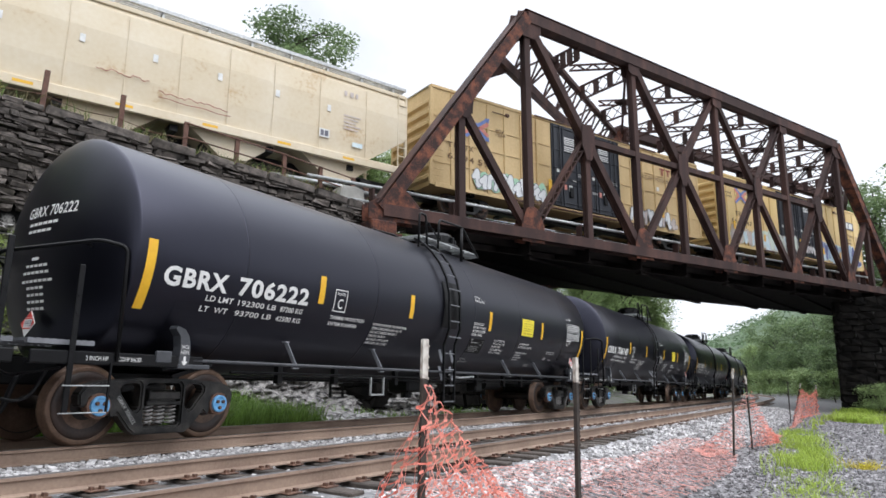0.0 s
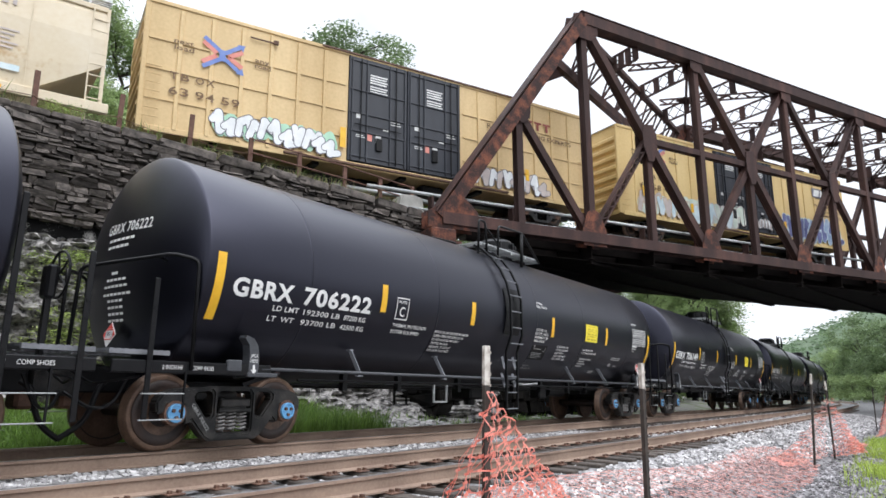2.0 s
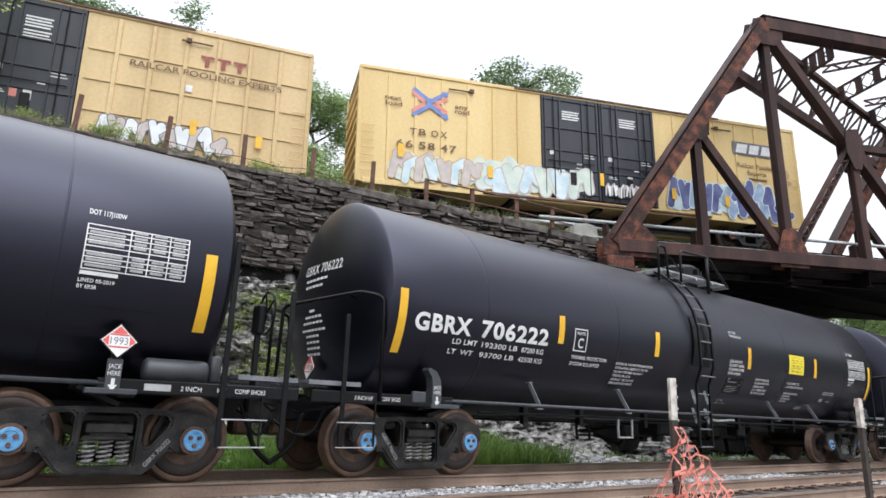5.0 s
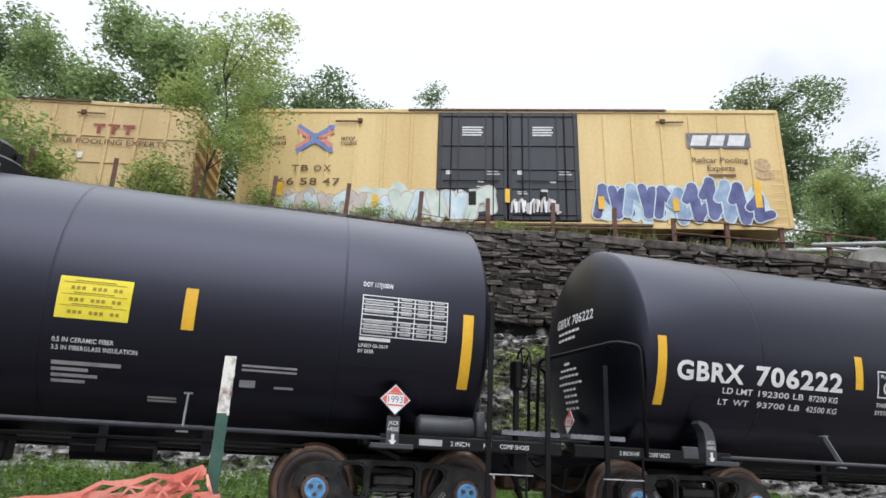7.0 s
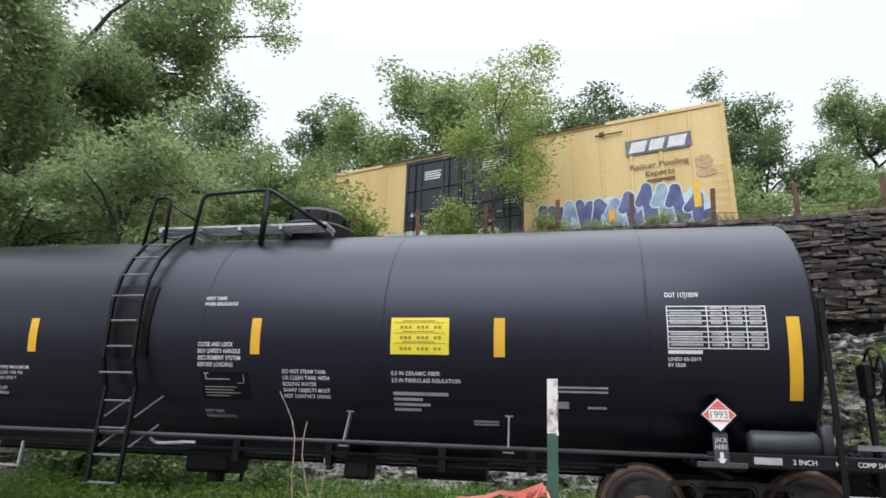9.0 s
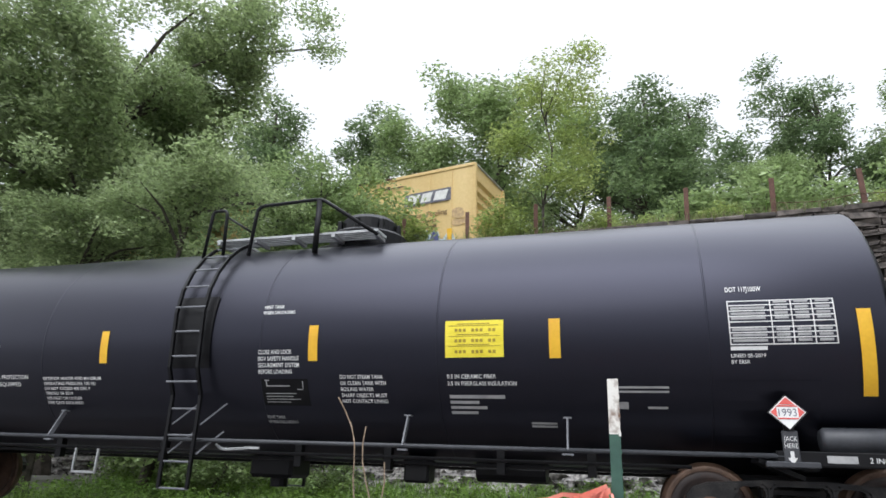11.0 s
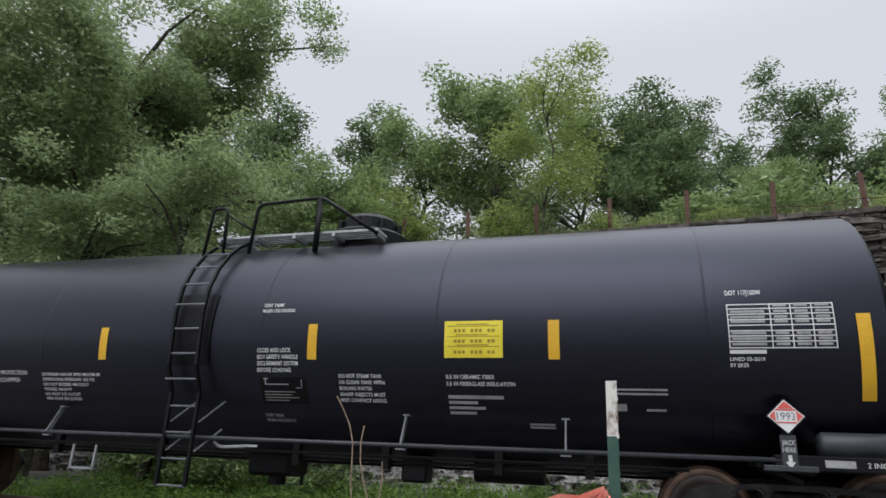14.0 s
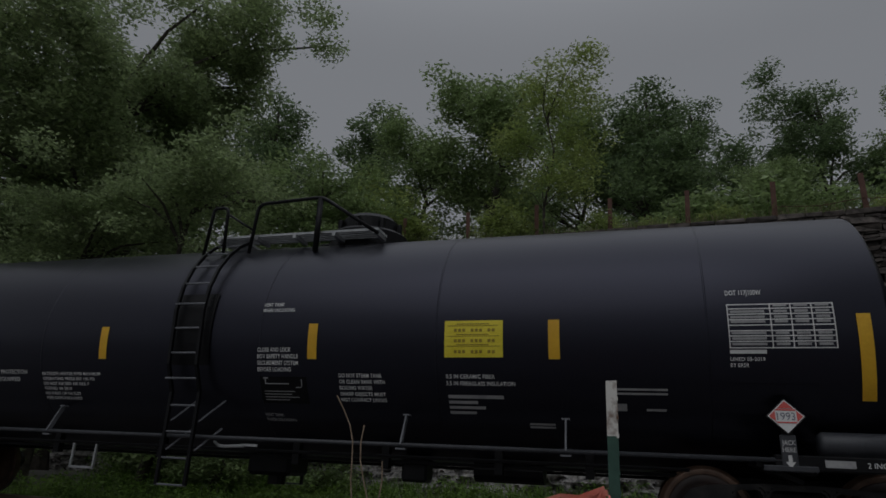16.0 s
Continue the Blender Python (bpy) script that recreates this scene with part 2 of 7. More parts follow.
def box(bm, c, s, m=None, bev=0.0):
    r = bmesh.ops.create_cube(bm, size=1.0)["verts"]
    bmesh.ops.transform(bm, matrix=(m or Matrix()) @ Matrix.Translation(c) @ Matrix.Diagonal((*s, 1)), verts=r)
    if bev:
        es = list({e for v in r for e in v.link_edges})
        bmesh.ops.bevel(bm, geom=es, offset=bev, segments=1, affect="EDGES")
    return r


def seg_matrix(a, b, up=(0, 0, 1)):
    a, b = Vector(a), Vector(b)
    x = (b - a).normalized()
    y = Vector(up).cross(x)
    if y.length < 1e-4:
        y = Vector((0, 1, 0)).cross(x)
    y.normalize()
    z = x.cross(y)
    m = Matrix((x, y, z)).transposed().to_4x4()
    m.translation = (a + b) / 2
    return m, (b - a).length


def beam(bm, a, b, w, h, up=(0, 0, 1)):
    """A bar from a to b: w across, h along up."""
    m, n = seg_matrix(a, b, up)
    return box(bm, (0, 0, 0), (n, w, h), m)


def rod(bm, a, b, r, n=8, r2=None):
    m, d = seg_matrix(a, b)
    v = bmesh.ops.create_cone(bm, cap_ends=True, segments=n, radius1=r, radius2=r if r2 is None else r2, depth=d)["verts"]
    bmesh.ops.transform(bm, matrix=m @ Matrix.Rotation(radians(90), 4, "Y"), verts=v)
    return v


def tube(bm, pts, r, n=8, closed=False):
    """A round pipe along a line of points."""
    pts = [Vector(q) for q in pts]
    rings = []
    side = None
    for i, q in enumerate(pts):
        d = ((pts[min(i + 1, len(pts) - 1)] - q).normalized() + (q - pts[max(i - 1, 0)]).normalized()).normalized()
        side = (side - d * side.dot(d)).normalized() if side else d.orthogonal().normalized()
        o = d.cross(side)
        rings.append([bm.verts.new(q + r * (math.cos(k * math.tau / n) * side + math.sin(k * math.tau / n) * o)) for k in range(n)])
    for a, b in zip(rings, rings[1:]):
        for k in range(n):
            bm.faces.new((a[k], a[(k + 1) % n], b[(k + 1) % n], b[k]))
    bm.faces.new(rings[0][::-1])
    bm.faces.new(rings[-1])


def bend(pts, r=0.08, n=4):
    """Rounds the corners of a line of points."""
    pts = [Vector(q) for q in pts]
    out = [pts[0]]
    for a, b, c in zip(pts, pts[1:], pts[2:]):
        p0, p1 = b + (a - b).normalized() * min(r, (a - b).length / 2), b + (c - b).normalized() * min(r, (c - b).length / 2)
        out += [p0 * (1 - u) ** 2 + b * 2 * u * (1 - u) + p1 * u * u for u in [k / n for k in range(n + 1)]]
    return out + [pts[-1]]


def prism(bm, pts, y0, y1, m=None):
    """A polygon given in x and z, as thick as y0 to y1."""
    m = m or Matrix()
    a = [bm.verts.new(m @ Vector((x, y0, z))) for x, z in pts]
    b = [bm.verts.new(m @ Vector((x, y1, z))) for x, z in pts]
    fs = [bm.faces.new(a), bm.faces.new(b[::-1])]
    for k in range(len(pts)):
        fs.append(bm.faces.new((a[k - 1], b[k - 1], b[k], a[k])))
    bmesh.ops.recalc_face_normals(bm, faces=fs)


def lathe(bm, prof, n=32, axis="X", m=None):
    """A profile of (along, radius) turned round an axis."""
    m = m or Matrix()
    rings = []
    for u, r in prof:
        ring = []
        for k in range(n):
            c, s = r * math.cos(k * math.tau / n), r * math.sin(k * math.tau / n)
            ring.append(bm.verts.new(m @ Vector((u, c, s) if axis == "X" else (c, u, s) if axis == "Y" else (c, s, u))))
        rings.append(ring)
    fs = []
    for a, b in zip(rings, rings[1:]):
        for k in range(n):
            fs.append(bm.faces.new((a[k], a[(k + 1) % n], b[(k + 1) % n], b[k])))
    fs += [bm.faces.new(rings[0]), bm.faces.new(rings[-1])]
    bmesh.ops.recalc_face_normals(bm, faces=fs)


def from_arrays(name, verts, faces, material, parent=None):
    me = bpy.data.meshes.new(name)
    me.from_pydata(verts.tolist() if hasattr(verts, "tolist") else verts, [], faces.tolist() if hasattr(faces, "tolist") else faces)
    me.materials.append(material)
    ob = new(name, me)
    ob.parent = parent
    return ob


def text_bm(words, height, width=None, spacing=1.0, bold=0.0):
    """Letters in x and y, their lower left at the origin, scaled to a cap height and width."""
    cu = bpy.data.curves.new("letters", "FONT")
    cu.body, cu.size, cu.resolution_u, cu.space_character, cu.offset = words, 1.0, 3, spacing, bold
    ob = new("letters", cu)
    me = bpy.data.meshes.new_from_object(ob.evaluated_get(bpy.context.evaluated_depsgraph_get()))
    bpy.data.objects.remove(ob)
    bpy.data.curves.remove(cu)
    bm = bmesh.new()
    bm.from_mesh(me)
    bpy.data.meshes.remove(me)
    xs = [v.co.x for v in bm.verts] or [0, 1]
    sx = width / (max(xs) - min(xs)) if width else height / 0.72
    for v in bm.verts:
        v.co = Vector(((v.co.x - min(xs)) * sx, v.co.y * height / 0.72, 0))
    return bm


def bars_bm(lines):
    """Plain bars: (x0, y0, x1, y1)."""
    bm = bmesh.new()
    for x0, y0, x1, y1 in lines:
        bm.faces.new([bm.verts.new((x, y, 0)) for x, y in ((x0, y0), (x1, y0), (x1, y1), (x0, y1))])
    return bm


def cut_rows(bm, step, lo, hi):
    y = lo
    while y < hi:
        bmesh.ops.bisect_plane(bm, geom=bm.verts[:] + bm.edges[:] + bm.faces[:], plane_co=(0, y, 0), plane_no=(0, 1, 0))
        y += step


# ---- the ways of the tracks ----
GRADE = 0.0211


def lower_way(s, d=0.0):
    """Centre line of the lower line: s metres along from the middle of the numbered tank car, d to the left."""
    x, y, a, n = 12.558, 0.0, 0.0, max(1, int(abs(s) / 1.0))
    h = s / n
    for i in range(n):
        q = (i + 0.5) * h
        k = 0.0012 if q < 62 else 0.0055
        a += k * h / 2
        x, y = x + h * math.cos(a), y + h * math.sin(a)
        a += k * h / 2
    return x - d * math.sin(a), y + d * math.cos(a), a


def upper_way(s, d=0.0):
    """Centre line of the upper line: straight on the bridge (s > 0), bent before it."""
    x, y, a = 22.128, 6.435, radians(-23)
    if s > 2:
        x, y = x + s * math.cos(a), y + s * math.sin(a)
    else:
        x, y = x + 2 * math.cos(a), y + 2 * math.sin(a)
        n = max(1, int(abs(s - 2)))
        h = (s - 2) / n
        for i in range(n):
            a += -0.0053 * h / 2
            x, y = x + h * math.cos(a), y + h * math.sin(a)
            a += -0.0053 * h / 2
    return x - d * math.sin(a), y + d * math.cos(a), a


def upper_z(s):
    return 7.808 + GRADE * s


def upper_pose(s):
    x, y, a = upper_way(s)
    return pose(x, y, upper_z(s), 0, -math.degrees(GRADE), math.degrees(a))


ZR = -0.03  # the lower railheads


# ---- railway running gear ----
def wheelset(parent, x, z, big, simple=False):
    """Two flanged wheels on an axle."""
    r = 0.487 if big else 0.457
    bm = bmesh.new()
    n = 24 if simple else 40
    for sy in (-1, 1):
        prof = [(-0.72, 0.10), (-0.70, r - 0.15), (-0.66, r - 0.09), (-0.655, r - 0.075), (-0.79, r - 0.07), (-0.815, r - 0.09), (-0.80, r - 0.16), (-0.77, 0.20), (-0.82, 0.15), (-0.82, 0.09)]
        lathe(bm, [(-sy * u, q) for u, q in prof], n, "Y")
    rod(bm, (0, -1.0, 0), (0, 1.0, 0), 0.085, 12)
    ws = part("wheelset", bm, WHEEL, parent, "rust-brown steel wheels on an axle", True)
    ws.matrix_basis = pose(x, 0, z)
    for sy in (-1, 1):
        bm = bmesh.new()
        lathe(bm, [(sy * 0.66, r - 0.02), (sy * 0.66, r + 0.025), (sy * 0.69, r + 0.022), (sy * 0.705, r), (sy * 0.79, r - 0.008), (sy * 0.805, r - 0.03), (sy * 0.79, r - 0.075)], n, "Y")
        part("tread", bm, TREAD, ws, "worn shiny wheel tread", True)
    return ws


def coil(bm, c, r, h, turns, wire):
    pts = [(c[0] + r * math.cos(a), c[1] + r * math.sin(a), c[2] + h * k / (turns * 8)) for k in range(turns * 8 + 1) for a in [k * math.tau / 8]]
    tube(bm, pts, wire, 5)


def truck(parent, x, z, simple=False):
    """Sideframes, bolster, springs and bearing caps; z is the axle's height."""
    for sy in (-1, 1):
        bm = bmesh.new()
        rim = [(-1.13, 0), (-1.15, 0.14), (-1.06, 0.25), (-0.9, 0.30), (-0.3, 0.34), (0.3, 0.34), (0.9, 0.30), (1.06, 0.25), (1.15, 0.14), (1.13, 0), (1.03, -0.02), (1.0, 0.10), (0.78, 0.10), (0.75, -0.14), (0.70, -0.15), (0.64, -0.10),
               (0.46, -0.31), (0.37, -0.37), (-0.37, -0.37), (-0.46, -0.31), (-0.64, -0.10), (-0.70, -0.15), (-0.75, -0.14), (-0.78, 0.10), (-1.0, 0.10), (-1.03, -0.02)]
        tri = [(0.34, 0.25), (0.37, 0.28), (0.56, 0.265), (0.62, 0.23), (0.62, 0.17), (0.44, -0.06), (0.38, -0.08), (0.34, -0.04)]
        holes = [tri, [(-u, v) for u, v in tri], [(-0.27, 0.25), (-0.24, 0.28), (0.24, 0.28), (0.27, 0.25), (0.27, -0.25), (0.24, -0.27), (-0.24, -0.27), (-0.27, -0.25)]]
        es = []
        for loop in [rim] + holes:
            vv = [bm.verts.new((a, sy * 0.90, b)) for a, b in loop]
            es += [bm.edges.new((vv[k - 1], vv[k])) for k in range(len(vv))]
        fs = [g for g in bmesh.ops.triangle_fill(bm, edges=es, use_beauty=True, use_dissolve=False, normal=(0, 1, 0))["geom"] if isinstance(g, bmesh.types.BMFace)]
        ex = [g for g in bmesh.ops.extrude_face_region(bm, geom=fs)["geom"] if isinstance(g, bmesh.types.BMVert)]
        bmesh.ops.translate(bm, vec=(0, sy * 0.19, 0), verts=ex)
        bmesh.ops.recalc_face_normals(bm, faces=bm.faces[:])
        if not simple:
            bmesh.ops.bevel(bm, geom=[e for e in bm.edges if e.calc_face_angle(0) > 0.6], offset=0.024, segments=2, affect="EDGES")
        fr = part("sideframe", bm, CAST, parent, "cast steel truck sideframe with triangular windows")
        fr.matrix_basis = pose(x, 0, z)
        for cx in (-0.889, 0.889):
            bm = bmesh.new()
            lathe(bm, [(sy * 0.98, 0.155), (sy * 1.10, 0.155), (sy * 1.10, 0.10)], 14, "Y", pose(cx, 0, 0))
            part("bearing", bm, RUSTY, fr, "rusty bearing housing")
        if not simple:
            for cx in (-0.889, 0.889):
                bm = bmesh.new()
                lathe(bm, [(sy * 1.09, 0.118), (sy * 1.135, 0.118), (sy * 1.14, 0.108), (sy * 1.14, 0.085), (sy * 1.132, 0.08)], 24, "Y", pose(cx, 0, 0))
                part("bearing_cap", bm, BLUE, fr, "blue bearing end cap")
                for k in range(3):
                    bm = bmesh.new()
                    a = k * math.tau / 3 + 0.5
                    lathe(bm, [(sy * 1.132, 0.026), (sy * 1.158, 0.024)], 6, "Y", pose(cx + 0.055 * math.cos(a), 0, 0.055 * math.sin(a)))
                    part("cap_bolt", bm, RUSTY, fr, "rusty cap bolt")
            for cx in (-0.17, 0.0, 0.17):
                bm = bmesh.new()
                coil(bm, (cx, sy * 1.0, -0.25), 0.066, 0.24, 5, 0.013)
                part("spring", bm, SPRING, fr, "worn steel coil spring")
    bm = bmesh.new()
    box(bm, (0, 0, 0.09), (0.42, 2.16, 0.2), bev=0.03)
    box(bm, (0, 0, 0.2), (0.7, 1.3, 0.14), bev=0.03)
    for cx in (-0.45, 0.45):
        box(bm, (cx, 0, -0.05), (0.1, 1.5, 0.12))
    if not simple:
        for sy in (-1, 1):
            box(bm, (0, sy * 1.09, 0.12), (0.46, 0.05, 0.10), bev=0.01)
            box(bm, (0, sy * 1.085, 0.02), (0.5, 0.05, 0.05), bev=0.01)
    bo = part("bolster", bm, CAST, parent, "cast steel bolster")
    bo.matrix_basis = pose(x, 0, z)
    return bo


# ---- tank cars on the lower line ----
R, ZC = 1.598, 2.44
JACK_X = {-1: -7.0, 1: 6.84}


def on_tank(bm, x0, a0, lift):
    """Lays a flat drawing on the tank's side: x along, y up the curve."""
    for v in bm.verts:
        a = (a0 - 0.035 + v.co.y) / R
        v.co = Vector((x0 + v.co.x, -(R + lift) * math.cos(a), ZC + (R + lift) * math.sin(a)))


def side_text(parent, name, words, x0, x1, a1, a0, material=None, bold=0.0):
    h = a1 - a0
    bm = text_bm(words, h, x1 - x0, 1.12 if bold > 0.03 else 1.04, bold or 0.016)
    cut_rows(bm, 0.09, 0.045, h)
    on_tank(bm, x0, a0, 0.007)
    return part(name, bm, material or WHITE, parent)


def side_bars(parent, name, rects, x0, a0, material, lift=0.007):
    bm = bars_bm(rects)
    ys = [v.co.y for v in bm.verts]
    if max(ys) - min(ys) > 0.1:
        cut_rows(bm, 0.09, min(ys) + 0.045, max(ys))
    on_tank(bm, x0, a0, lift)
    return part(name, bm, material, parent)


def side_lines(parent, name, lines, x0, top, h, gap, width, material=None):
    """Lines of lettering, each scaled to its own share of the width."""
    n = max(len(w) for w in lines)
    for k, w in enumerate(lines):
        a1 = top - k * (h + gap)
        side_text(parent, name, w, x0, x0 + width * len(w) / n, a1, a1 - h, material)


def tank_car(m):
    car = thing("tank_car", m, "glossy black tank car with white stencils and yellow reflector stripes", "tank car", "tank train")
    bm = bmesh.new()
    head = [(-7.86 - 0.36 * (1 - q * q) ** 0.78, R * q) for q in [0.02, 0.15, 0.3, 0.45, 0.6, 0.72, 0.82, 0.9, 0.95, 0.98, 0.995]]
    prof = head + [(-7.85, R)] + [(x, R) for x in (-6.15, -6.14, -3.06, -3.05, 0, 3.05, 3.06, 6.14, 6.15)] + [(7.85, R)] + [(-x, r) for x, r in head[::-1]]
    lathe(bm, prof, 96, "X", pose(0, 0, ZC))
    shell = part("tank_shell", bm, TANK, car, "glossy black jacketed tank", True)
    for x in (-6.15, -3.06, 0.62, 3.06, 6.15):
        bm = bmesh.new()
        w = 0.015
        lathe(bm, [(x - w, R - 0.01), (x - w * 0.8, R + 0.002), (x + w * 0.8, R + 0.002), (x + w, R - 0.01)], 96, "X", pose(0, 0, ZC))
        part("jacket_band", bm, TANK, shell, "", True)
    # flashing under the saddle plates
    for sx in (-1, 1):
        bm = bmesh.new()
        for q in bmesh.ops.create_grid(bm, x_segments=1, y_segments=8, size=0.5)["verts"]:
            q.co = Vector((q.co.x * 0.95, q.co.y * 0.9, 0))
        on_tank(bm, sx * 6.72, -1.08, 0.006)
        part("saddle_pad", bm, TANK, shell)
    # reflective stripes
    for x in (-7.69, -4.55, -1.94, 1.39, 4.49, 7.65):
        end = abs(x) > 7
        side_bars(car, "reflector_stripe", [(-0.065, 0, 0.065, 0.9 if end else 0.455)], x, -0.80 if end else -0.37, YELLOW)["label"] = "yellow reflective stripe"
    # stencils
    side_text(car, "reporting_mark", "GBRX", -7.47, -6.45, -0.185, -0.43, bold=0.034)
    side_text(car, "car_number", "706222", -6.26, -4.84, -0.175, -0.425, bold=0.034)
    side_text(car, "weight_stencil", "LD LMT", -6.76, -6.29, -0.495, -0.575)
    side_text(car, "weight_stencil", "192300 LB", -6.20, -5.47, -0.50, -0.58)
    side_text(car, "weight_stencil", "87200 KG", -5.38, -4.90, -0.505, -0.585)
    side_text(car, "weight_stencil", "LT  WT", -6.80, -6.33, -0.65, -0.73)
    side_text(car, "weight_stencil", "93700 LB", -6.20, -5.50, -0.655, -0.735)
    side_text(car, "weight_stencil", "42500 KG", -5.40, -4.88, -0.66, -0.74)
    side_bars(car, "plate_frame", [(0, 0, 0.32, 0.018), (0, 0.36, 0.32, 0.378), (0, 0.018, 0.018, 0.36), (0.302, 0.018, 0.32, 0.36)], -4.23, -0.46, WHITE)
    side_text(car, "plate_letter", "C", -4.13, -4.00, -0.23, -0.40, bold=0.01)
    side_text(car, "plate_word", "PLATE", -4.17, -3.97, -0.13, -0.18)
    side_lines(car, "stencil", ["THERMAL PROTECTION", "SYSTEM EQUIPPED"], -4.23, -0.53, 0.06, 0.05, 0.9)
    side_lines(car, "stencil", ["EXTERIOR HEATER PIPES MAXIMUM", "OPERATING PRESSURE 100 PSI", "DO NOT EXCEED 400 DEG F", "TESTED 04-2019", "NO INLET OR OUTLET", "PIPE CAPS REQUIRED"], -3.04, -0.56, 0.045, 0.03, 1.05)
    side_lines(car, "stencil", ["VENT TANK", "WHEN UNLOADING"], 0.60, 0.385, 0.05, 0.03, 0.48)
    side_lines(car, "stencil", ["CLOSE AND LOCK", "BOV SAFETY HANDLE", "SECUREMENT SYSTEM", "BEFORE LOADING"], 0.59, -0.22, 0.055, 0.03, 0.6)
    side_lines(car, "stencil", ["DO NOT STEAM TANK", "OR CLEAN TANK WITH", "BOILING WATER", "SHARP OBJECTS MUST", "NOT CONTACT LINING"], 1.76, -0.55, 0.05, 0.03, 0.62)
    side_lines(car, "stencil", ["0.5 IN CERAMIC FIBER", "3.5 IN FIBERGLASS INSULATION"], 3.18, -0.55, 0.05, 0.035, 0.84)
    side_bars(car, "stencil", [(0, 0.19, 0.68, 0.235), (0, 0.12, 0.36, 0.16), (0, 0.05, 0.45, 0.09), (0, -0.02, 0.33, 0.02)], 3.19, -1.04, GREYST)
    side_text(car, "specification", "DOT 117J100W", 6.36, 6.72, 0.39, 0.33)
    side_bars(car, "stencil", [(0, 0, 0.36, 0.04)], 6.36, -0.31, WHITE)
    side_lines(car, "stencil", ["LINED 05-2019", "BY ERSR"], 6.36, -0.345, 0.04, 0.025, 0.34)
    side_text(car, "stencil", "VENT TANK", 0.60, 0.88, -1.12, -1.17, GREYST)
    side_text(car, "stencil", "WHEN UNLOADING", 0.60, 1.04, -1.20, -1.25, GREYST)
    side_bars(car, "stencil", [(0, 0.05, 0.6, 0.075), (0, 0, 0.6, 0.025)], 5.11, -0.77, GREYST)
    side_bars(car, "builder_plate", [(0, 0, 0.17, 0.09)], 5.10, -0.97, GREYST)
    side_bars(car, "stencil", [(0.38, 0, 0.59, 0.03)], 5.10, -0.965, GREYST)
    side_bars(car, "stencil", [(0, 0, 0.3, 0.03), (0, 0.045, 0.3, 0.075)], 4.15, -1.24, GREYST)
    # valve chart
    side_bars(car, "chart_panel", [(0, 0, 0.68, 0.37)], 0.62, -0.97, BLACK, 0.005)
    side_bars(car, "chart_drawing", [(0.07, 0.27, 0.42, 0.285), (0.07, 0.27, 0.085, 0.35), (0.05, 0.345, 0.12, 0.36), (0.60, 0.24, 0.612, 0.34), (0.52, 0.225, 0.6, 0.237), (0.05, 0.17, 0.5, 0.18), (0.05, 0.13, 0.45, 0.14), (0.05, 0.09, 0.55, 0.1), (0.05, 0.05, 0.4, 0.06)], 0.62, -0.97, GREYST, 0.009)
    # test table
    grid = [(0, y, 1.03, y + 0.012) for y in (0, 0.068, 0.125, 0.18, 0.24, 0.30, 0.36, 0.42, 0.468)] + [(x, 0, x + 0.012, 0.48) for x in (0, 0.42, 0.62, 0.82, 1.02)]
    cells = [(x, y + 0.02, x + w, y + 0.048) for y in (0.012, 0.07, 0.128, 0.25, 0.30, 0.36, 0.425) for x, w in ((0.03, 0.34), (0.46, 0.13), (0.66, 0.13), (0.86, 0.13)) if not (y == 0.425 and x < 0.1)]
    side_bars(car, "test_table", grid, 6.36, -0.255, WHITE)
    side_bars(car, "table_text", cells, 6.36, -0.255, GREYST, 0.009)
    # emergency sign: numbers left as plain bars
    side_bars(car, "emergency_sign", [(0, 0, 0.72, 0.44)], 3.17, -0.35, SIGNY)["label"] = "yellow emergency notice"
    side_bars(car, "sign_text", [(0.04, 0.375, 0.66, 0.382), (0.04, 0.25, 0.68, 0.256), (0.04, 0.13, 0.68, 0.136)] + [(0.12 + 0.052 * k, y, 0.155 + 0.052 * k, y + 0.036) for y in (0.305, 0.18, 0.05) for k in range(10) if k not in (3, 7)] + [(0.15, y, 0.55, y + 0.01) for y in (0.395, 0.268, 0.146)], 3.17, -0.35, SIGNT, 0.010)
    # running gear
    for sx in (-1, 1):
        truck(car, sx * 6.952, 0.455)
        for ax in (-0.889, 0.889):
            wheelset(car, sx * 6.952 + ax, 0.455, True)
    # sideframe stencils
    bm = text_bm("GBRX 706222", 0.05, 0.42)
    for v in bm.verts:
        q = pose(-7.62, -1.094, 0.55, 0, 53, 0) @ Vector((v.co.x, 0, v.co.y))
        v.co = q
    part("truck_stencil", bm, GREYST, car)
    bm = text_bm("GBRX 706222", 0.05, 0.36)
    for v in bm.verts:
        v.co = pose(7.36, -1.094, 0.17, 0, -50, 0) @ Vector((v.co.x, 0, v.co.y))
    part("truck_stencil", bm, GREYST, car)
    # stub sills, bolsters, end platforms
    for sx in (-1, 1):
        bm = bmesh.new()
        box(bm, (sx * 7.3, 0, 0.86), (3.2, 0.36, 0.34), bev=0.02)
        box(bm, (sx * 6.95, 0, 0.98), (0.36, 2.5, 0.18), bev=0.02)
        box(bm, (sx * 6.95, 0, 1.1), (0.30, 1.5, 0.3), bev=0.02)
        part("stub_sill", bm, BLACK, car, "black welded stub sill")
        for sy in (-1, 1):
            bm = bmesh.new()
            box(bm, (sx * 7.80, sy * 1.46, 1.01), (2.2, 0.05, 0.14), bev=0.008)
            box(bm, (sx * 7.80, sy * 1.42, 1.075), (2.2, 0.10, 0.02))
            box(bm, (sx * 7.80, sy * 1.42, 0.945), (2.2, 0.10, 0.02))
            box(bm, (sx * 8.3, sy * 1.0, 1.03), (0.12, 0.9, 0.12))
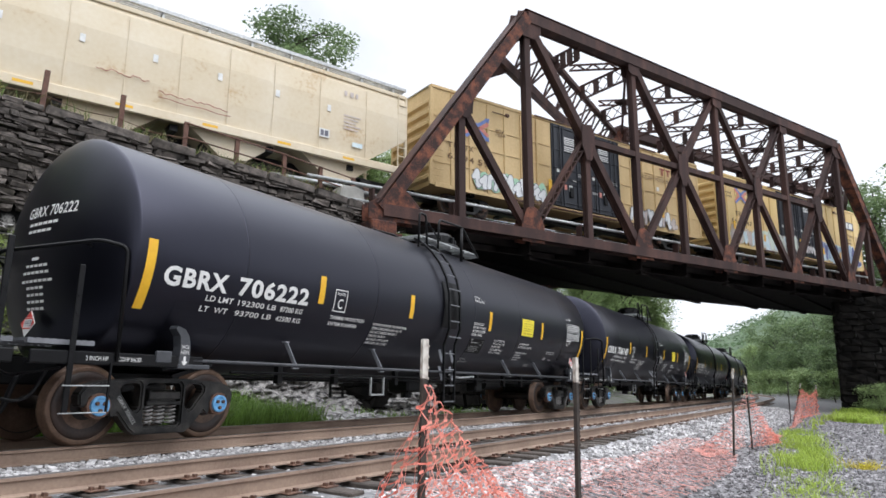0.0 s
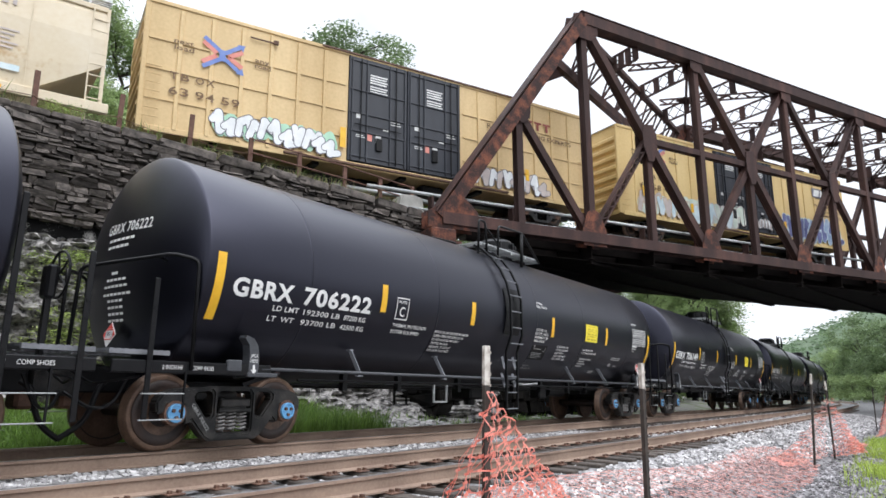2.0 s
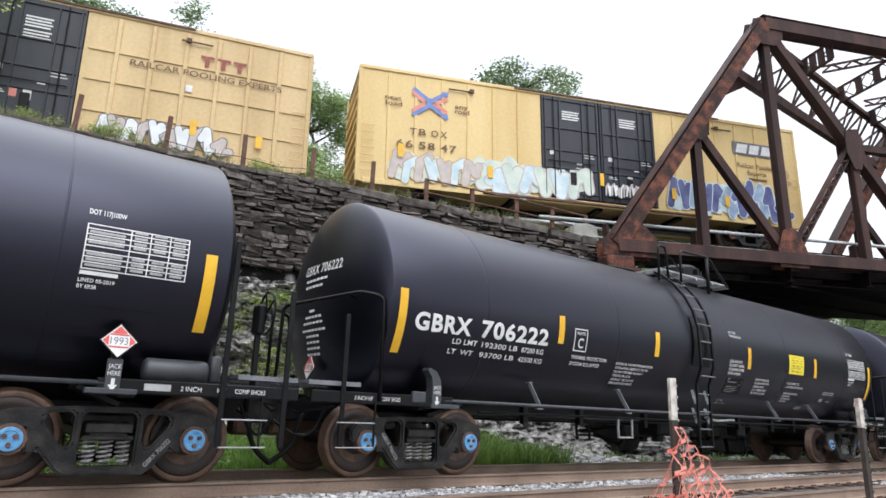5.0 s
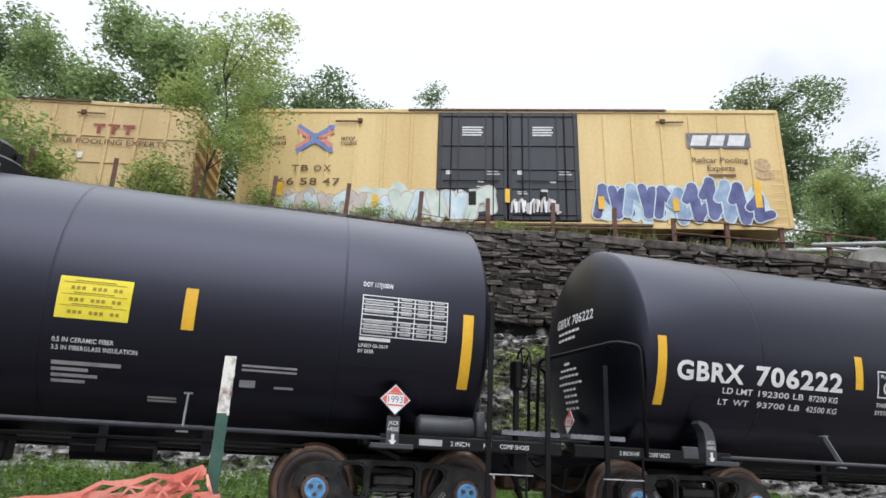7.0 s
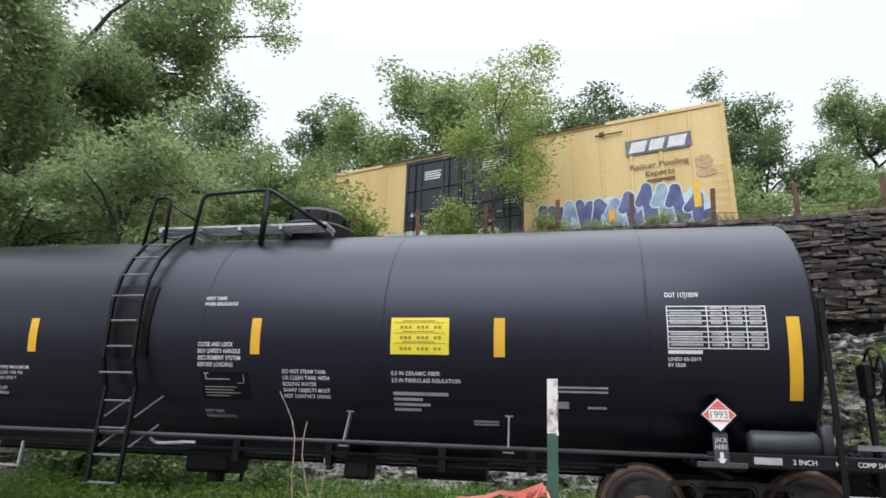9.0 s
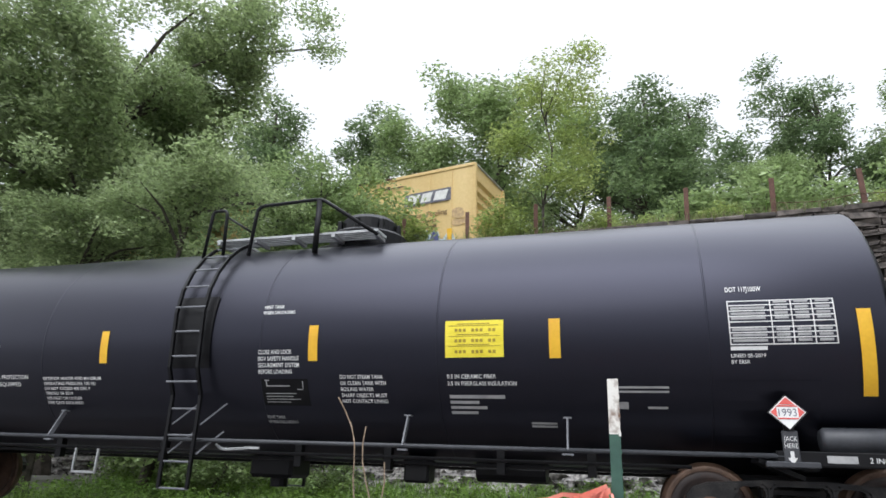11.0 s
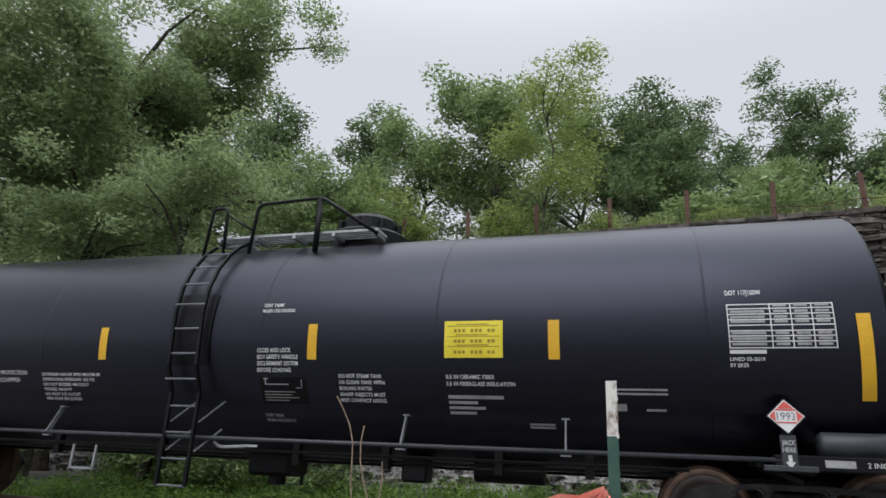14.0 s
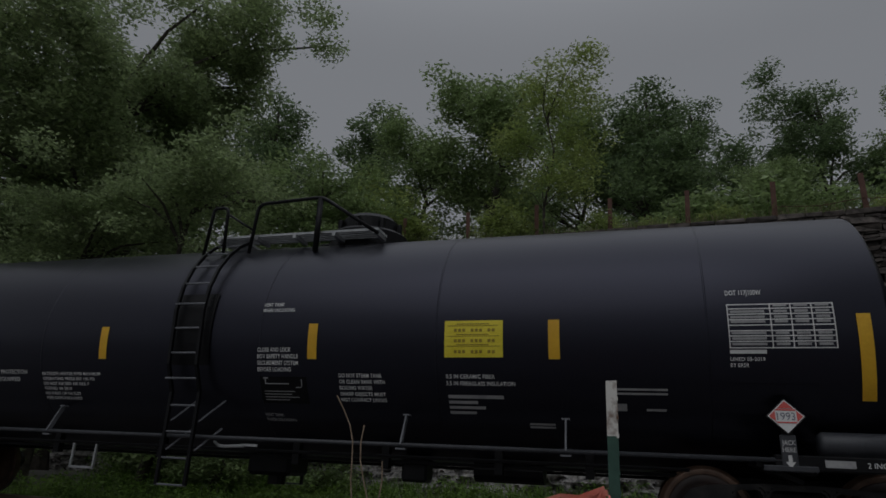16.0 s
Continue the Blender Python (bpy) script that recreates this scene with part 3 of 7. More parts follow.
            beam(bm, (sx * 6.5, sy * 1.4, 0.99), (sx * 6.95, sy * 1.2, 0.82), 0.14, 0.05)
            part("end_sill", bm, BLACK, car, "black end platform channel")
            bm = bmesh.new()
            jx = JACK_X[sx]
            if sx < 0:
                prism(bm, [(-6.92, 1.02), (-6.92, 1.20), (-6.95, 1.34), (-7.02, 1.43), (-7.14, 1.47), (-7.16, 1.43), (-7.09, 1.34), (-7.07, 1.20), (-7.08, 1.02)], sy * 1.34, sy * 1.494)
                box(bm, (-7.30, sy * 1.475, 1.06), (0.22, 0.06, 0.15), bev=0.012)
            box(bm, (jx, sy * 1.47, 1.10), (0.15, 0.05, 0.36), bev=0.01)
            box(bm, (sx * 6.84, sy * 1.3, 0.95), (0.5, 0.4, 0.06), bev=0.01)
            # the grey of light falling on the bracket is in its colour
            part("jacking_bracket", bm, RESV, car, "curved black jacking bracket coloured as lit grey")
        bm = bmesh.new()
        for q in range(9):
            box(bm, (sx * (8.2 + 0.085 * q), 0, 1.19), (0.055, 2.8, 0.035))
        for y in (-1.38, -0.46, 0.46, 1.38):
            box(bm, (sx * 8.54, y, 1.175), (0.74, 0.05, 0.05))
        part("end_platform", bm, DUSTY, car, "grey grating end platform")
        # coupler
        bm = bmesh.new()
        box(bm, (sx * 8.86, 0, 0.86), (0.30, 0.55, 0.42), bev=0.03)
        part("striker", bm, CAST, car)
        bm = bmesh.new()
        box(bm, (sx * 8.98, 0, 0.86), (0.26, 0.17, 0.17), bev=0.02)
        box(bm, (sx * 8.99, 0.09 * sx, 0.86), (0.30, 0.34, 0.34), bev=0.05)
        box(bm, (sx * 8.72, 0, 0.62), (0.22, 0.34, 0.26), bev=0.04)
        box(bm, (sx * 9.0, -0.14 * sx, 0.84), (0.12, 0.16, 0.34), bev=0.03)
        part("coupler", bm, RUSTY, car, "rusty knuckle coupler")
        bm = bmesh.new()
        tube(bm, bend([(sx * 8.5, -0.55, 0.82), (sx * 8.62, -0.62, 0.74), (sx * 8.70, -0.62, 0.36), (sx * 8.98, -0.55, 0.16)], 0.2, 5), 0.034, 8)
        tube(bm, bend([(sx * 8.5, -1.35, 0.9), (sx * 8.72, -1.38, 0.86), (sx * 8.82, -0.9, 0.8), (sx * 8.85, -0.3, 0.98)], 0.1, 4), 0.016, 6)
        tube(bm, bend([(sx * 8.4, -0.9, 0.9), (sx * 8.55, -0.9, 0.55), (sx * 8.75, -0.8, 0.5), (sx * 8.95, -0.5, 0.7)], 0.15, 4), 0.022, 6)
        part("air_hose", bm, BLACK, car, "black rubber air hose")
        # grab irons, steps
        for sy in (-1, 1):
            if sx < 0:
                bm = bmesh.new()
                tube(bm, bend([(-7.93, sy * 1.5, 0.98), (-7.95, sy * 1.5, 2.36), (-8.2, sy * 1.32, 2.42), (-8.80, sy * 0.18, 2.27), (-8.82, sy * 0.15, 1.2)], 0.10, 4), 0.026, 8)
                tube(bm, [(-8.3, sy * 1.13, 2.40), (-8.05, sy * 0.95, 2.38)], 0.018, 6)
                part("handrail", bm, BLACK, car, "black bent pipe handrail", True)
            for x, z0, z1 in ((8.47, 0.40, 2.06),) if sx < 0 else ((7.98, 0.40, 2.75), (8.72, 0.40, 2.25)):
                bm = bmesh.new()
                box(bm, (sx * x, sy * 1.49, (z0 + z1) / 2), (0.065, 0.03, z1 - z0), bev=0.006)
                for q in range(5):
                    box(bm, (sx * x, sy * 1.508, 0.9 + 0.2 * q), (0.03, 0.015, 0.03))
                part("end_post", bm, BLACK, car, "black upright grab post")
            for z in (0.40, 0.70):
                bm = bmesh.new()
                box(bm, (sx * 8.26, sy * 1.49, z), (0.54, 0.035, 0.014), bev=0.003)
                part("step", bm, GREYM, car, "worn steel step")
            bm = bmesh.new()
            for x in ((7.99,) if sx < 0 else (8.45,)):
                box(bm, (sx * x, sy * 1.49, 0.68), (0.022, 0.022, 0.58))
            part("step_hanger", bm, BLACK, car)
    # stencils on the end channels
    for x, w, s in ((-8.30, 0.30, "2 INCH HF"), (-7.90, 0.33, "COMP SHOES"), (7.62, 0.25, "2 INCH"), (8.02, 0.11, "HF"), (8.22, 0.40, "COMP SHOES")):
        bm = text_bm(s, 0.052, w * 0.9)
        for v in bm.verts:
            v.co = Vector((x - (0.1 if x > 0 else 0) + v.co.x, -1.4875, 0.985 + v.co.y))
        part("brake_stencil", bm, WHITE, car)
    bm = bars_bm([(7.15, 0.975, 7.42, 1.045)])
    for v in bm.verts:
        v.co = Vector((v.co.x, -1.4875, v.co.y))
    part("label_plate", bm, GREYST, car)
    for x in JACK_X.values():
        for s, z in (("JACK", 1.18), ("HERE", 1.11)):
            bm = text_bm(s, 0.048, 0.125)
            for v in bm.verts:
                v.co = Vector((x - 0.062 + v.co.x, -1.499, z + v.co.y))
            part("jacking_stencil", bm, WHITE, car)
        bm = bars_bm([(-0.018, 0.06, 0.018, 0.13)])
        bm.faces.new([bm.verts.new(q) for q in ((-0.045, 0.065, 0), (0, 0.0, 0), (0.045, 0.065, 0))])
        for v in bm.verts:
            v.co = Vector((x + v.co.x, -1.499, 0.95 + v.co.y))
        part("arrow", bm, WHITE, car)
    # placards
    def placard(mm):
        for name, s, mt, q in (("placard_holder", 0.19, BLACK, 0.0), ("placard", 0.172, WHITE, -0.007)):
            bm = bmesh.new()
            prism(bm, [(0, -s), (s, 0), (0, s), (-s, 0)], q - 0.006, q, mm)
            part(name, bm, mt, car, "white and red hazard placard" if s < 0.2 else "")
        bm = bmesh.new()
        for poly in ([(0, 0.155), (0.075, 0.08), (-0.075, 0.08)], [(-0.158, 0.0), (-0.10, 0.056), (-0.10, -0.056)], [(0.158, 0.0), (0.10, -0.056), (0.10, 0.056)], [(-0.088, 0.072), (0.088, 0.072), (0.10, 0.058), (-0.10, 0.058)], [(-0.10, -0.058), (0.10, -0.058), (0.088, -0.072), (-0.088, -0.072)]):
            prism(bm, poly, -0.019, -0.014, mm)
        part("placard_red", bm, RED, car)
        bm = text_bm("1993", 0.08, 0.17)
        for v in bm.verts:
            v.co = mm @ Vector((v.co.x - 0.085, -0.018, v.co.y - 0.04))
        part("hazard_number", bm, GRAFK, car)
    placard(pose(6.84, -1.50, 1.46, -10, 0, 0))
    bm = bmesh.new()
    box(bm, (6.84, -1.46, 1.40), (0.10, 0.04, 0.3))
    part("placard_arm", bm, BLACK, car)
    placard(pose(-8.22, 0.04, 1.45, -8, 0, -90))
    # writing on the head
    def head_draw(bm, y0, z0, name, mt):
        for v in bm.verts:
            y, z = y0 - v.co.x, z0 + v.co.y
            q = min(0.98, math.hypot(y, z - ZC) / R)
            v.co = Vector((-7.86 - 0.36 * (1 - q * q) ** 0.78 - 0.006, y, z))
        part(name, bm, mt, car)
    bm = text_bm("GBRX 706222", 0.15, 1.15, 1.1, 0.02)
    cut_rows(bm, 0.05, 0.03, 0.15)
    head_draw(bm, 0.52, 2.88, "head_number", WHITE)
    head_draw(bars_bm([(k * 0.12, 0.1, k * 0.12 + 0.1, 0.14) for k in range(6)] + [(k * 0.12, 0, k * 0.12 + 0.1, 0.04) for k in range(5)]), 0.42, 2.66, "head_stencil", WHITE)
    head_draw(bars_bm([(0.24, 0.62, 0.42, 0.66)] + [(k * 0.11 + o, z, k * 0.11 + 0.09 + o, z + 0.035) for z, n, o in ((0.53, 5, 0.1), (0.44, 6, 0.03), (0.33, 7, 0), (0.24, 4, 0.14), (0.15, 4, 0.15), (0.06, 4, 0.16), (-0.03, 4, 0.15)) for k in range(n)]), 0.44, 1.66, "head_stencil", WHITE)
    # side sill pipe and braces
    bm = bmesh.new()
    tube(bm, [(-6.85, -1.46, 1.03), (6.85, -1.46, 1.03)], 0.027, 10)
    tube(bm, [(-6.85, 1.46, 1.03), (6.85, 1.46, 1.03)], 0.027, 10)
    part("side_rail", bm, RESV, car, "long black safety pipe", True)
    for x in (-4.95, -2.72, 2.65, 4.6):
        for sy in (-1, 1):
            bm = bmesh.new()
            beam(bm, (x, sy * 1.47, 1.02), (x - 0.02, sy * 1.26, 1.38), 0.065, 0.02, (1, 0, 0))
            box(bm, (x, sy * 1.46, 0.985), (0.12, 0.06, 0.02))
            box(bm, (x - 0.02, sy * 1.25, 1.395), (0.09, 0.08, 0.02))
            part("brace", bm, DUSTY, car, "dusty grey rail brace")
    # ladder at mid-length, following the tank
    for sy in (-1, 1):
        bm = bmesh.new()
        def rung(z):
            if z <= 1.6:
                return -1.55
            return -max(0.25, math.sqrt(max(0.0, (R + 0.12) ** 2 - (z - ZC) ** 2))) if z > ZC + 0.35 else -(R + 0.09)
        zs = [0.42, 0.8, 1.25, 1.6, 1.95, 2.3, 2.7, 3.05, 3.35, 3.62, 3.82, 3.97]
        def on(x, z):
            return (x - 0.045 * max(0, z - 1.6), sy * -rung(z), z)
        pts = [on(-0.66, z) for z in zs]
        tube(bm, pts, 0.03, 4)
        lad = part("ladder", bm, BLACK, car, "black steel side ladder")
        bm = bmesh.new()
        pts = [on(-0.22, z) for z in zs]
        tube(bm, pts, 0.03, 4)
        part("stringer", bm, BLACK, lad)
        for z in (0.42, 0.75, 1.08, 1.42, 1.76, 2.10, 2.44, 2.78, 3.10, 3.40, 3.66, 3.86):
            bm = bmesh.new()
            tube(bm, [on(-0.68, z), on(-0.20, z)], 0.014, 6)
            part("rung", bm, DUSTY, lad)
        for x in (-0.66, -0.22):
            for q in (-0.2, 0.17):
                bm = bmesh.new()
                beam(bm, (x + 0.02, sy * 1.50, 1.05 + q), (x + 0.24, sy * 1.28, 1.35 + q), 0.055, 0.02)
                part("ladder_brace", bm, DUSTY, lad)
        # ladder recess plate on the jacket
        bm = bmesh.new()
        g = bmesh.ops.create_grid(bm, x_segments=1, y_segments=10, size=0.5)["verts"]
        for v in g:
            v.co = Vector((v.co.x * 0.62, v.co.y * 1.0, 0))
        on_tank(bm, -0.46, 0.05, 0.02)
        if sy > 0:
            bmesh.ops.transform(bm, matrix=Matrix.Diagonal((1, -1, 1, 1)), verts=bm.verts)
        part("ladder_pad", bm, BLACK, car)
    # top platform, manway and rails
    bm = bmesh.new()
    for sy in (-1, 1):
        for q in range(5):
            box(bm, (0.55, sy * (0.62 + 0.075 * q), 4.02), (2.7, 0.045, 0.035))
        for x in (-0.75, -0.1, 0.55, 1.2, 1.85):
            box(bm, (x, sy * 0.77, 3.98), (0.05, 0.38, 0.06))
    for q in range(5):
        box(bm, (-0.75 + 0.075 * q, 0, 4.02), (0.045, 1.2, 0.035))
    part("top_platform", bm, GREYM, car, "grey grating walkway")
    for sy in (-1, 1):
        bm = bmesh.new()
        tube(bm, bend([(-0.15, sy * 1.02, 3.72), (-0.1, sy * 1.0, 4.52), (0.98, sy * 1.0, 4.56), (1.9, sy * 0.95, 3.95)], 0.12, 4), 0.028, 8)
        tube(bm, bend([(-0.95, sy * 1.02, 3.72), (-0.9, sy * 1.0, 4.50), (-0.65, sy * 1.0, 4.50), (-0.6, sy * 1.02, 3.75)], 0.08, 4), 0.026, 8)
        tube(bm, [(-0.65, sy * 1.0, 4.4), (-0.15, sy * 1.0, 4.1)], 0.018, 6)
        box(bm, (0.95, sy * 1.0, 4.13), (0.07, 0.05, 0.85))
        part("top_rail", bm, BLACK, car, "black platform handrail", True)
    bm = bmesh.new()
    lathe(bm, [(3.9, 0.62), (4.2, 0.62), (4.24, 0.58), (4.24, 0.46), (4.46, 0.45), (4.53, 0.38), (4.56, 0.02)], 28, "Z", pose(1.35, 0, 0))
    for k in range(8):
        box(bm, (1.35 + 0.5 * math.cos(k * math.tau / 8), 0.5 * math.sin(k * math.tau / 8), 4.33), (0.07, 0.07, 0.2), bev=0.01)
    part("manway", bm, BLACK, car, "black bolted manway housing")
    # gear below the tank
    bm = bmesh.new()
    for y, z in ((-0.7, 0.84), (0.5, 0.80), (-1.1, 0.90)):
        tube(bm, [(-5.9, y, z), (5.9, y, z)], 0.022, 6)
    for x in (-4.6, -3.2, -1.3, 0.9, 2.2, 3.7, 4.8):
        box(bm, (x, -0.75, 0.92), (0.10, 0.10, 0.35))
    box(bm, (0.2, 0, 0.75), (0.7, 0.6, 0.35), bev=0.05)
    rod(bm, (0.2, 0, 0.45), (0.2, 0, 0.9), 0.13, 12)
    rod(bm, (3.3, -0.3, 0.8), (4.2, -0.3, 0.8), 0.16, 14)
    box(bm, (2.55, -0.5, 0.75), (0.35, 0.3, 0.3), bev=0.03)
    part("underframe_piping", bm, BLACK, car, "black brake piping under the tank")
    bm = bmesh.new()
    for x in (-2.55, -2.15):
        box(bm, (x, -1.1, 0.72), (0.03, 0.03, 0.34))
    box(bm, (-2.35, -1.1, 0.56), (0.43, 0.03, 0.03))
    part("step", bm, GREYM, car, "grey hanging step")
    bm = bmesh.new()
    tube(bm, bend([(-0.05, -1.3, 0.98), (0.15, -1.45, 0.92), (0.55, -1.5, 0.94)], 0.1, 3), 0.02, 6)
    box(bm, (0.62, -1.5, 0.95), (0.22, 0.03, 0.03))
    part("valve_handle", bm, GREYM, car, "grey valve handle")
    # air reservoir and brake wheel at the far end
    bm = bmesh.new()
    lathe(bm, [(7.15, 0.05), (7.15, 0.10), (7.19, 0.13), (7.80, 0.13), (7.84, 0.10), (7.84, 0.05)], 24, "X", pose(0, -1.28, 1.20))
    box(bm, (7.93, -1.24, 1.25), (0.12, 0.16, 0.3), bev=0.02)
    part("air_reservoir", bm, RESV, car, "black air reservoir", True)
    bm = bmesh.new()
    mm = pose(8.68, -0.75, 2.05)
    tube(bm, [mm @ Vector((0, 0.28 * math.cos(k * math.tau / 24), 0.28 * math.sin(k * math.tau / 24))) for k in range(25)], 0.016, 6)
    for k in range(5):
        a = k * math.tau / 5
        tube(bm, [mm @ Vector((0, 0, 0)), mm @ Vector((0, 0.28 * math.cos(a), 0.28 * math.sin(a)))], 0.012, 5)
    box(bm, (8.58, -0.75, 1.95), (0.12, 0.2, 0.4), bev=0.03)
    box(bm, (8.58, -0.75, 1.45), (0.05, 0.08, 0.9))
    part("brake_wheel", bm, BLACK, car, "black hand brake wheel and housing")
    return car


def car_pose(n):
    x, y, a = lower_way(17.937 * n)
    return pose(x, y, 0, 0, 0, math.degrees(a))


tank_train = [tank_car(car_pose(0))]
for n in (-1, 1, 2, 3, 4):
    tank_train.append(copy_thing(tank_train[0], car_pose(n)))
for ob in tank_train[2].children:
    if ob.name.startswith("car_number"):
        bm = text_bm("706149", 0.25, 1.42, bold=0.03)
        cut_rows(bm, 0.09, 0.045, 0.25)
        on_tank(bm, -6.26, -0.425, 0.007)
        me = bpy.data.meshes.new("car_number")
        bm.to_mesh(me)
        bm.free()
        me.materials.append(WHITE)
        ob.data = me


# ---- ground: one sheet to the horizon ----
WALL = [(-60, 25.0, 7.2), (-40, 17.5, 7.4), (-22, 12.4, 7.55), (-14, 10.9, 7.6), (-8, 10.3, 7.65), (-2.5, 9.85, 7.7), (3.8, 9.25, 7.72), (6, 9.0, 7.72), (8.1, 8.6, 7.75), (10, 8.0, 7.62), (12, 7.25, 7.45), (14.7, 6.32, 7.25), (17.45, 5.35, 6.95)]
BO = Vector((20.71, 3.29, 0))       # a point below the near truss
BU = Vector((math.cos(radians(-23)), math.sin(radians(-23)), 0))
BN = Vector((-BU.y, BU.x, 0))


def wall_at(x):
    for a, b in zip(WALL, WALL[1:]):
        if a[0] <= x <= b[0]:
            u = (x - a[0]) / (b[0] - a[0])
            return a[1] + u * (b[1] - a[1]), a[2] + u * (b[2] - a[2])
    return (WALL[0][1:] if x < WALL[0][0] else WALL[-1][1:])


def sm(a, b, v):
    u = min(1, max(0, (v - a) / (b - a)))
    return u * u * (3 - 2 * u)


WAY = [lower_way(s) for s in range(-150, 400, 5)]


def way_y(x):
    for a, b in zip(WAY, WAY[1:]):
        if a[0] <= x < b[0]:
            return a[1] + (x - a[0]) / (b[0] - a[0]) * (b[1] - a[1])
    return WAY[0][1] if x < 0 else WAY[-1][1]


def ground_z(x, y):
    d = y - way_y(x)
    z = -0.30
    if d < -5.0:
        z -= 0.30 * sm(-5.0, -7.0, d)
        z += 0.25 * sm(-9, -20, d) * noise.noise((x * 0.1, y * 0.1, 3)) + 5 * sm(-22, -60, d)
    if d > 1.9:
        z -= 0.15 * sm(1.9, 2.6, d)
        z += 0.55 * sm(3, 7, d)
    if x < 33:
        back = y - (wall_at(x)[0] if x < 17.4 else 5.35 + 0.6)
        z += sm(0.9, 1.8, back) * ((wall_at(x)[1] if x < 17.4 else 6.2) - 0.25 - z) + 9 * sm(12, 45, back)
    else:
        z += 6.0 * sm(33.5, 33, x) * sm(6, 7, d) + 16 * sm(16, 60, d)
    if abs(x) > 60 or abs(y) > 60:
        z += 1.5 * noise.noise((x * 0.02, y * 0.02, 7)) * sm(60, 120, max(abs(x), abs(y)))
        if abs(d) < 12:
            z = z * sm(7, 12, abs(d)) - 0.30 * (1 - sm(7, 12, abs(d)))
    return z


def axis_steps(lo, hi, fine0, fine1, step):
    out, v = [], fine0
    while v < fine1:
        out.append(v)
        v += step
    w, v = step, fine1
    while v < hi:
        out.append(v)
        w *= 1.18
        v += w
    out.append(hi)
    w, v = step, fine0
    while v > lo:
        w *= 1.18
        v -= w
        out.insert(0, max(v, lo))
    return out


gx, gy = axis_steps(-2500, 2500, -30, 45, 0.6), axis_steps(-2500, 2500, -14, 26, 0.45)
gv = [(x, y, ground_z(x, y) + 0.03 * noise.noise((x * 1.3, y * 1.3, 0))) for y in gy for x in gx]
nx = len(gx)
gf = [(j * nx + i, j * nx + i + 1, (j + 1) * nx + i + 1, (j + 1) * nx + i) for j in range(len(gy) - 1) for i in range(nx - 1)]


def ground_mat():
    m = mat("ground_soil", (0.10, 0.095, 0.085), (0.20, 0.19, 0.175), 0.8, 0.95, bump=0.5, fine=25)
    n, l = m.node_tree.nodes, m.node_tree.links
    b = n["Principled BSDF"]
    old = b.inputs["Base Color"].links[0].from_socket
    tc, nz, rp, mx, vo, r2 = n.new("ShaderNodeTexCoord"), n.new("ShaderNodeTexNoise"), n.new("ShaderNodeValToRGB"), n.new("ShaderNodeMix"), n.new("ShaderNodeTexVoronoi"), n.new("ShaderNodeValToRGB")
    vo.inputs["Scale"].default_value = 16
    r2.color_ramp.elements[0].color, r2.color_ramp.elements[1].color = (0.10, 0.098, 0.10, 1), (0.23, 0.225, 0.225, 1)
    nz.inputs["Scale"].default_value = 0.35
    nz.inputs["Detail"].default_value = 8
    rp.color_ramp.elements[0].position, rp.color_ramp.elements[1].position = 0.5, 0.62
    mx.data_type = "RGBA"
    l.new(tc.outputs["Object"], vo.inputs["Vector"])
    l.new(vo.outputs["Color"], r2.inputs["Fac"])
    l.new(tc.outputs["Object"], nz.inputs["Vector"])
    l.new(nz.outputs["Fac"], rp.inputs["Fac"])
    sx = n.new("ShaderNodeSeparateXYZ")
    l.new(tc.outputs["Object"], sx.inputs[0])
    near = n.new("ShaderNodeMapRange")
    near.inputs["From Min"].default_value, near.inputs["From Max"].default_value = 2.0, 4.0
    l.new(sx.outputs["Y"], near.inputs["Value"])
    lawn = n.new("ShaderNodeMix")
    lawn.data_type = "RGBA"
    lawn.inputs["B"].default_value = (0.07, 0.10, 0.03, 1)
    l.new(old, lawn.inputs["A"])
    l.new(rp.outputs["Color"], lawn.inputs["Factor"])
    l.new(near.outputs["Result"], mx.inputs["Factor"])
    l.new(r2.outputs["Color"], mx.inputs["A"])
    l.new(lawn.outputs["Result"], mx.inputs["B"])
    l.new(mx.outputs["Result"], b.inputs["Base Color"])
    return m


ground = tagged(from_arrays("ground", gv, gf, ground_mat()), "grey crushed stone and earth with grass patches", "ground", kind="structure")
for f in ground.data.polygons:
    f.use_smooth = True


# ---- tracks ----
def rail_line(way, d, s0, s1, step, zf, track):
    for dd in (d - 0.75, d + 0.75):
        prof = [(-0.07, -0.18), (0.07, -0.18), (0.07, -0.165), (0.012, -0.145), (0.010, -0.045), (0.036, -0.035), (0.036, -0.004), (0.028, 0.0), (-0.028, 0.0), (-0.036, -0.004), (-0.036, -0.035), (-0.010, -0.045), (-0.012, -0.145), (-0.07, -0.165)]
        vs, fs, k, n, top = [], [], 0, len(prof), []
        s = s0
        while s <= s1:
            x, y, a = way(s, dd)
            for u, h in prof:
                vs.append((x - u * math.sin(a), y + u * math.cos(a), zf(s) + h))
            if k:
                for i in range(n):
                    fs.append(((k - 1) * n + i, (k - 1) * n + (i + 1) % n, k * n + (i + 1) % n, k * n + i))
            k += 1
            s += step
        ob = from_arrays("rail", vs, fs, RAILS, track)
        ob.data.materials.append(RAILT)
        for i, f in enumerate(ob.data.polygons):
            f.material_index = 1 if i % n in (6, 7, 8) else 0


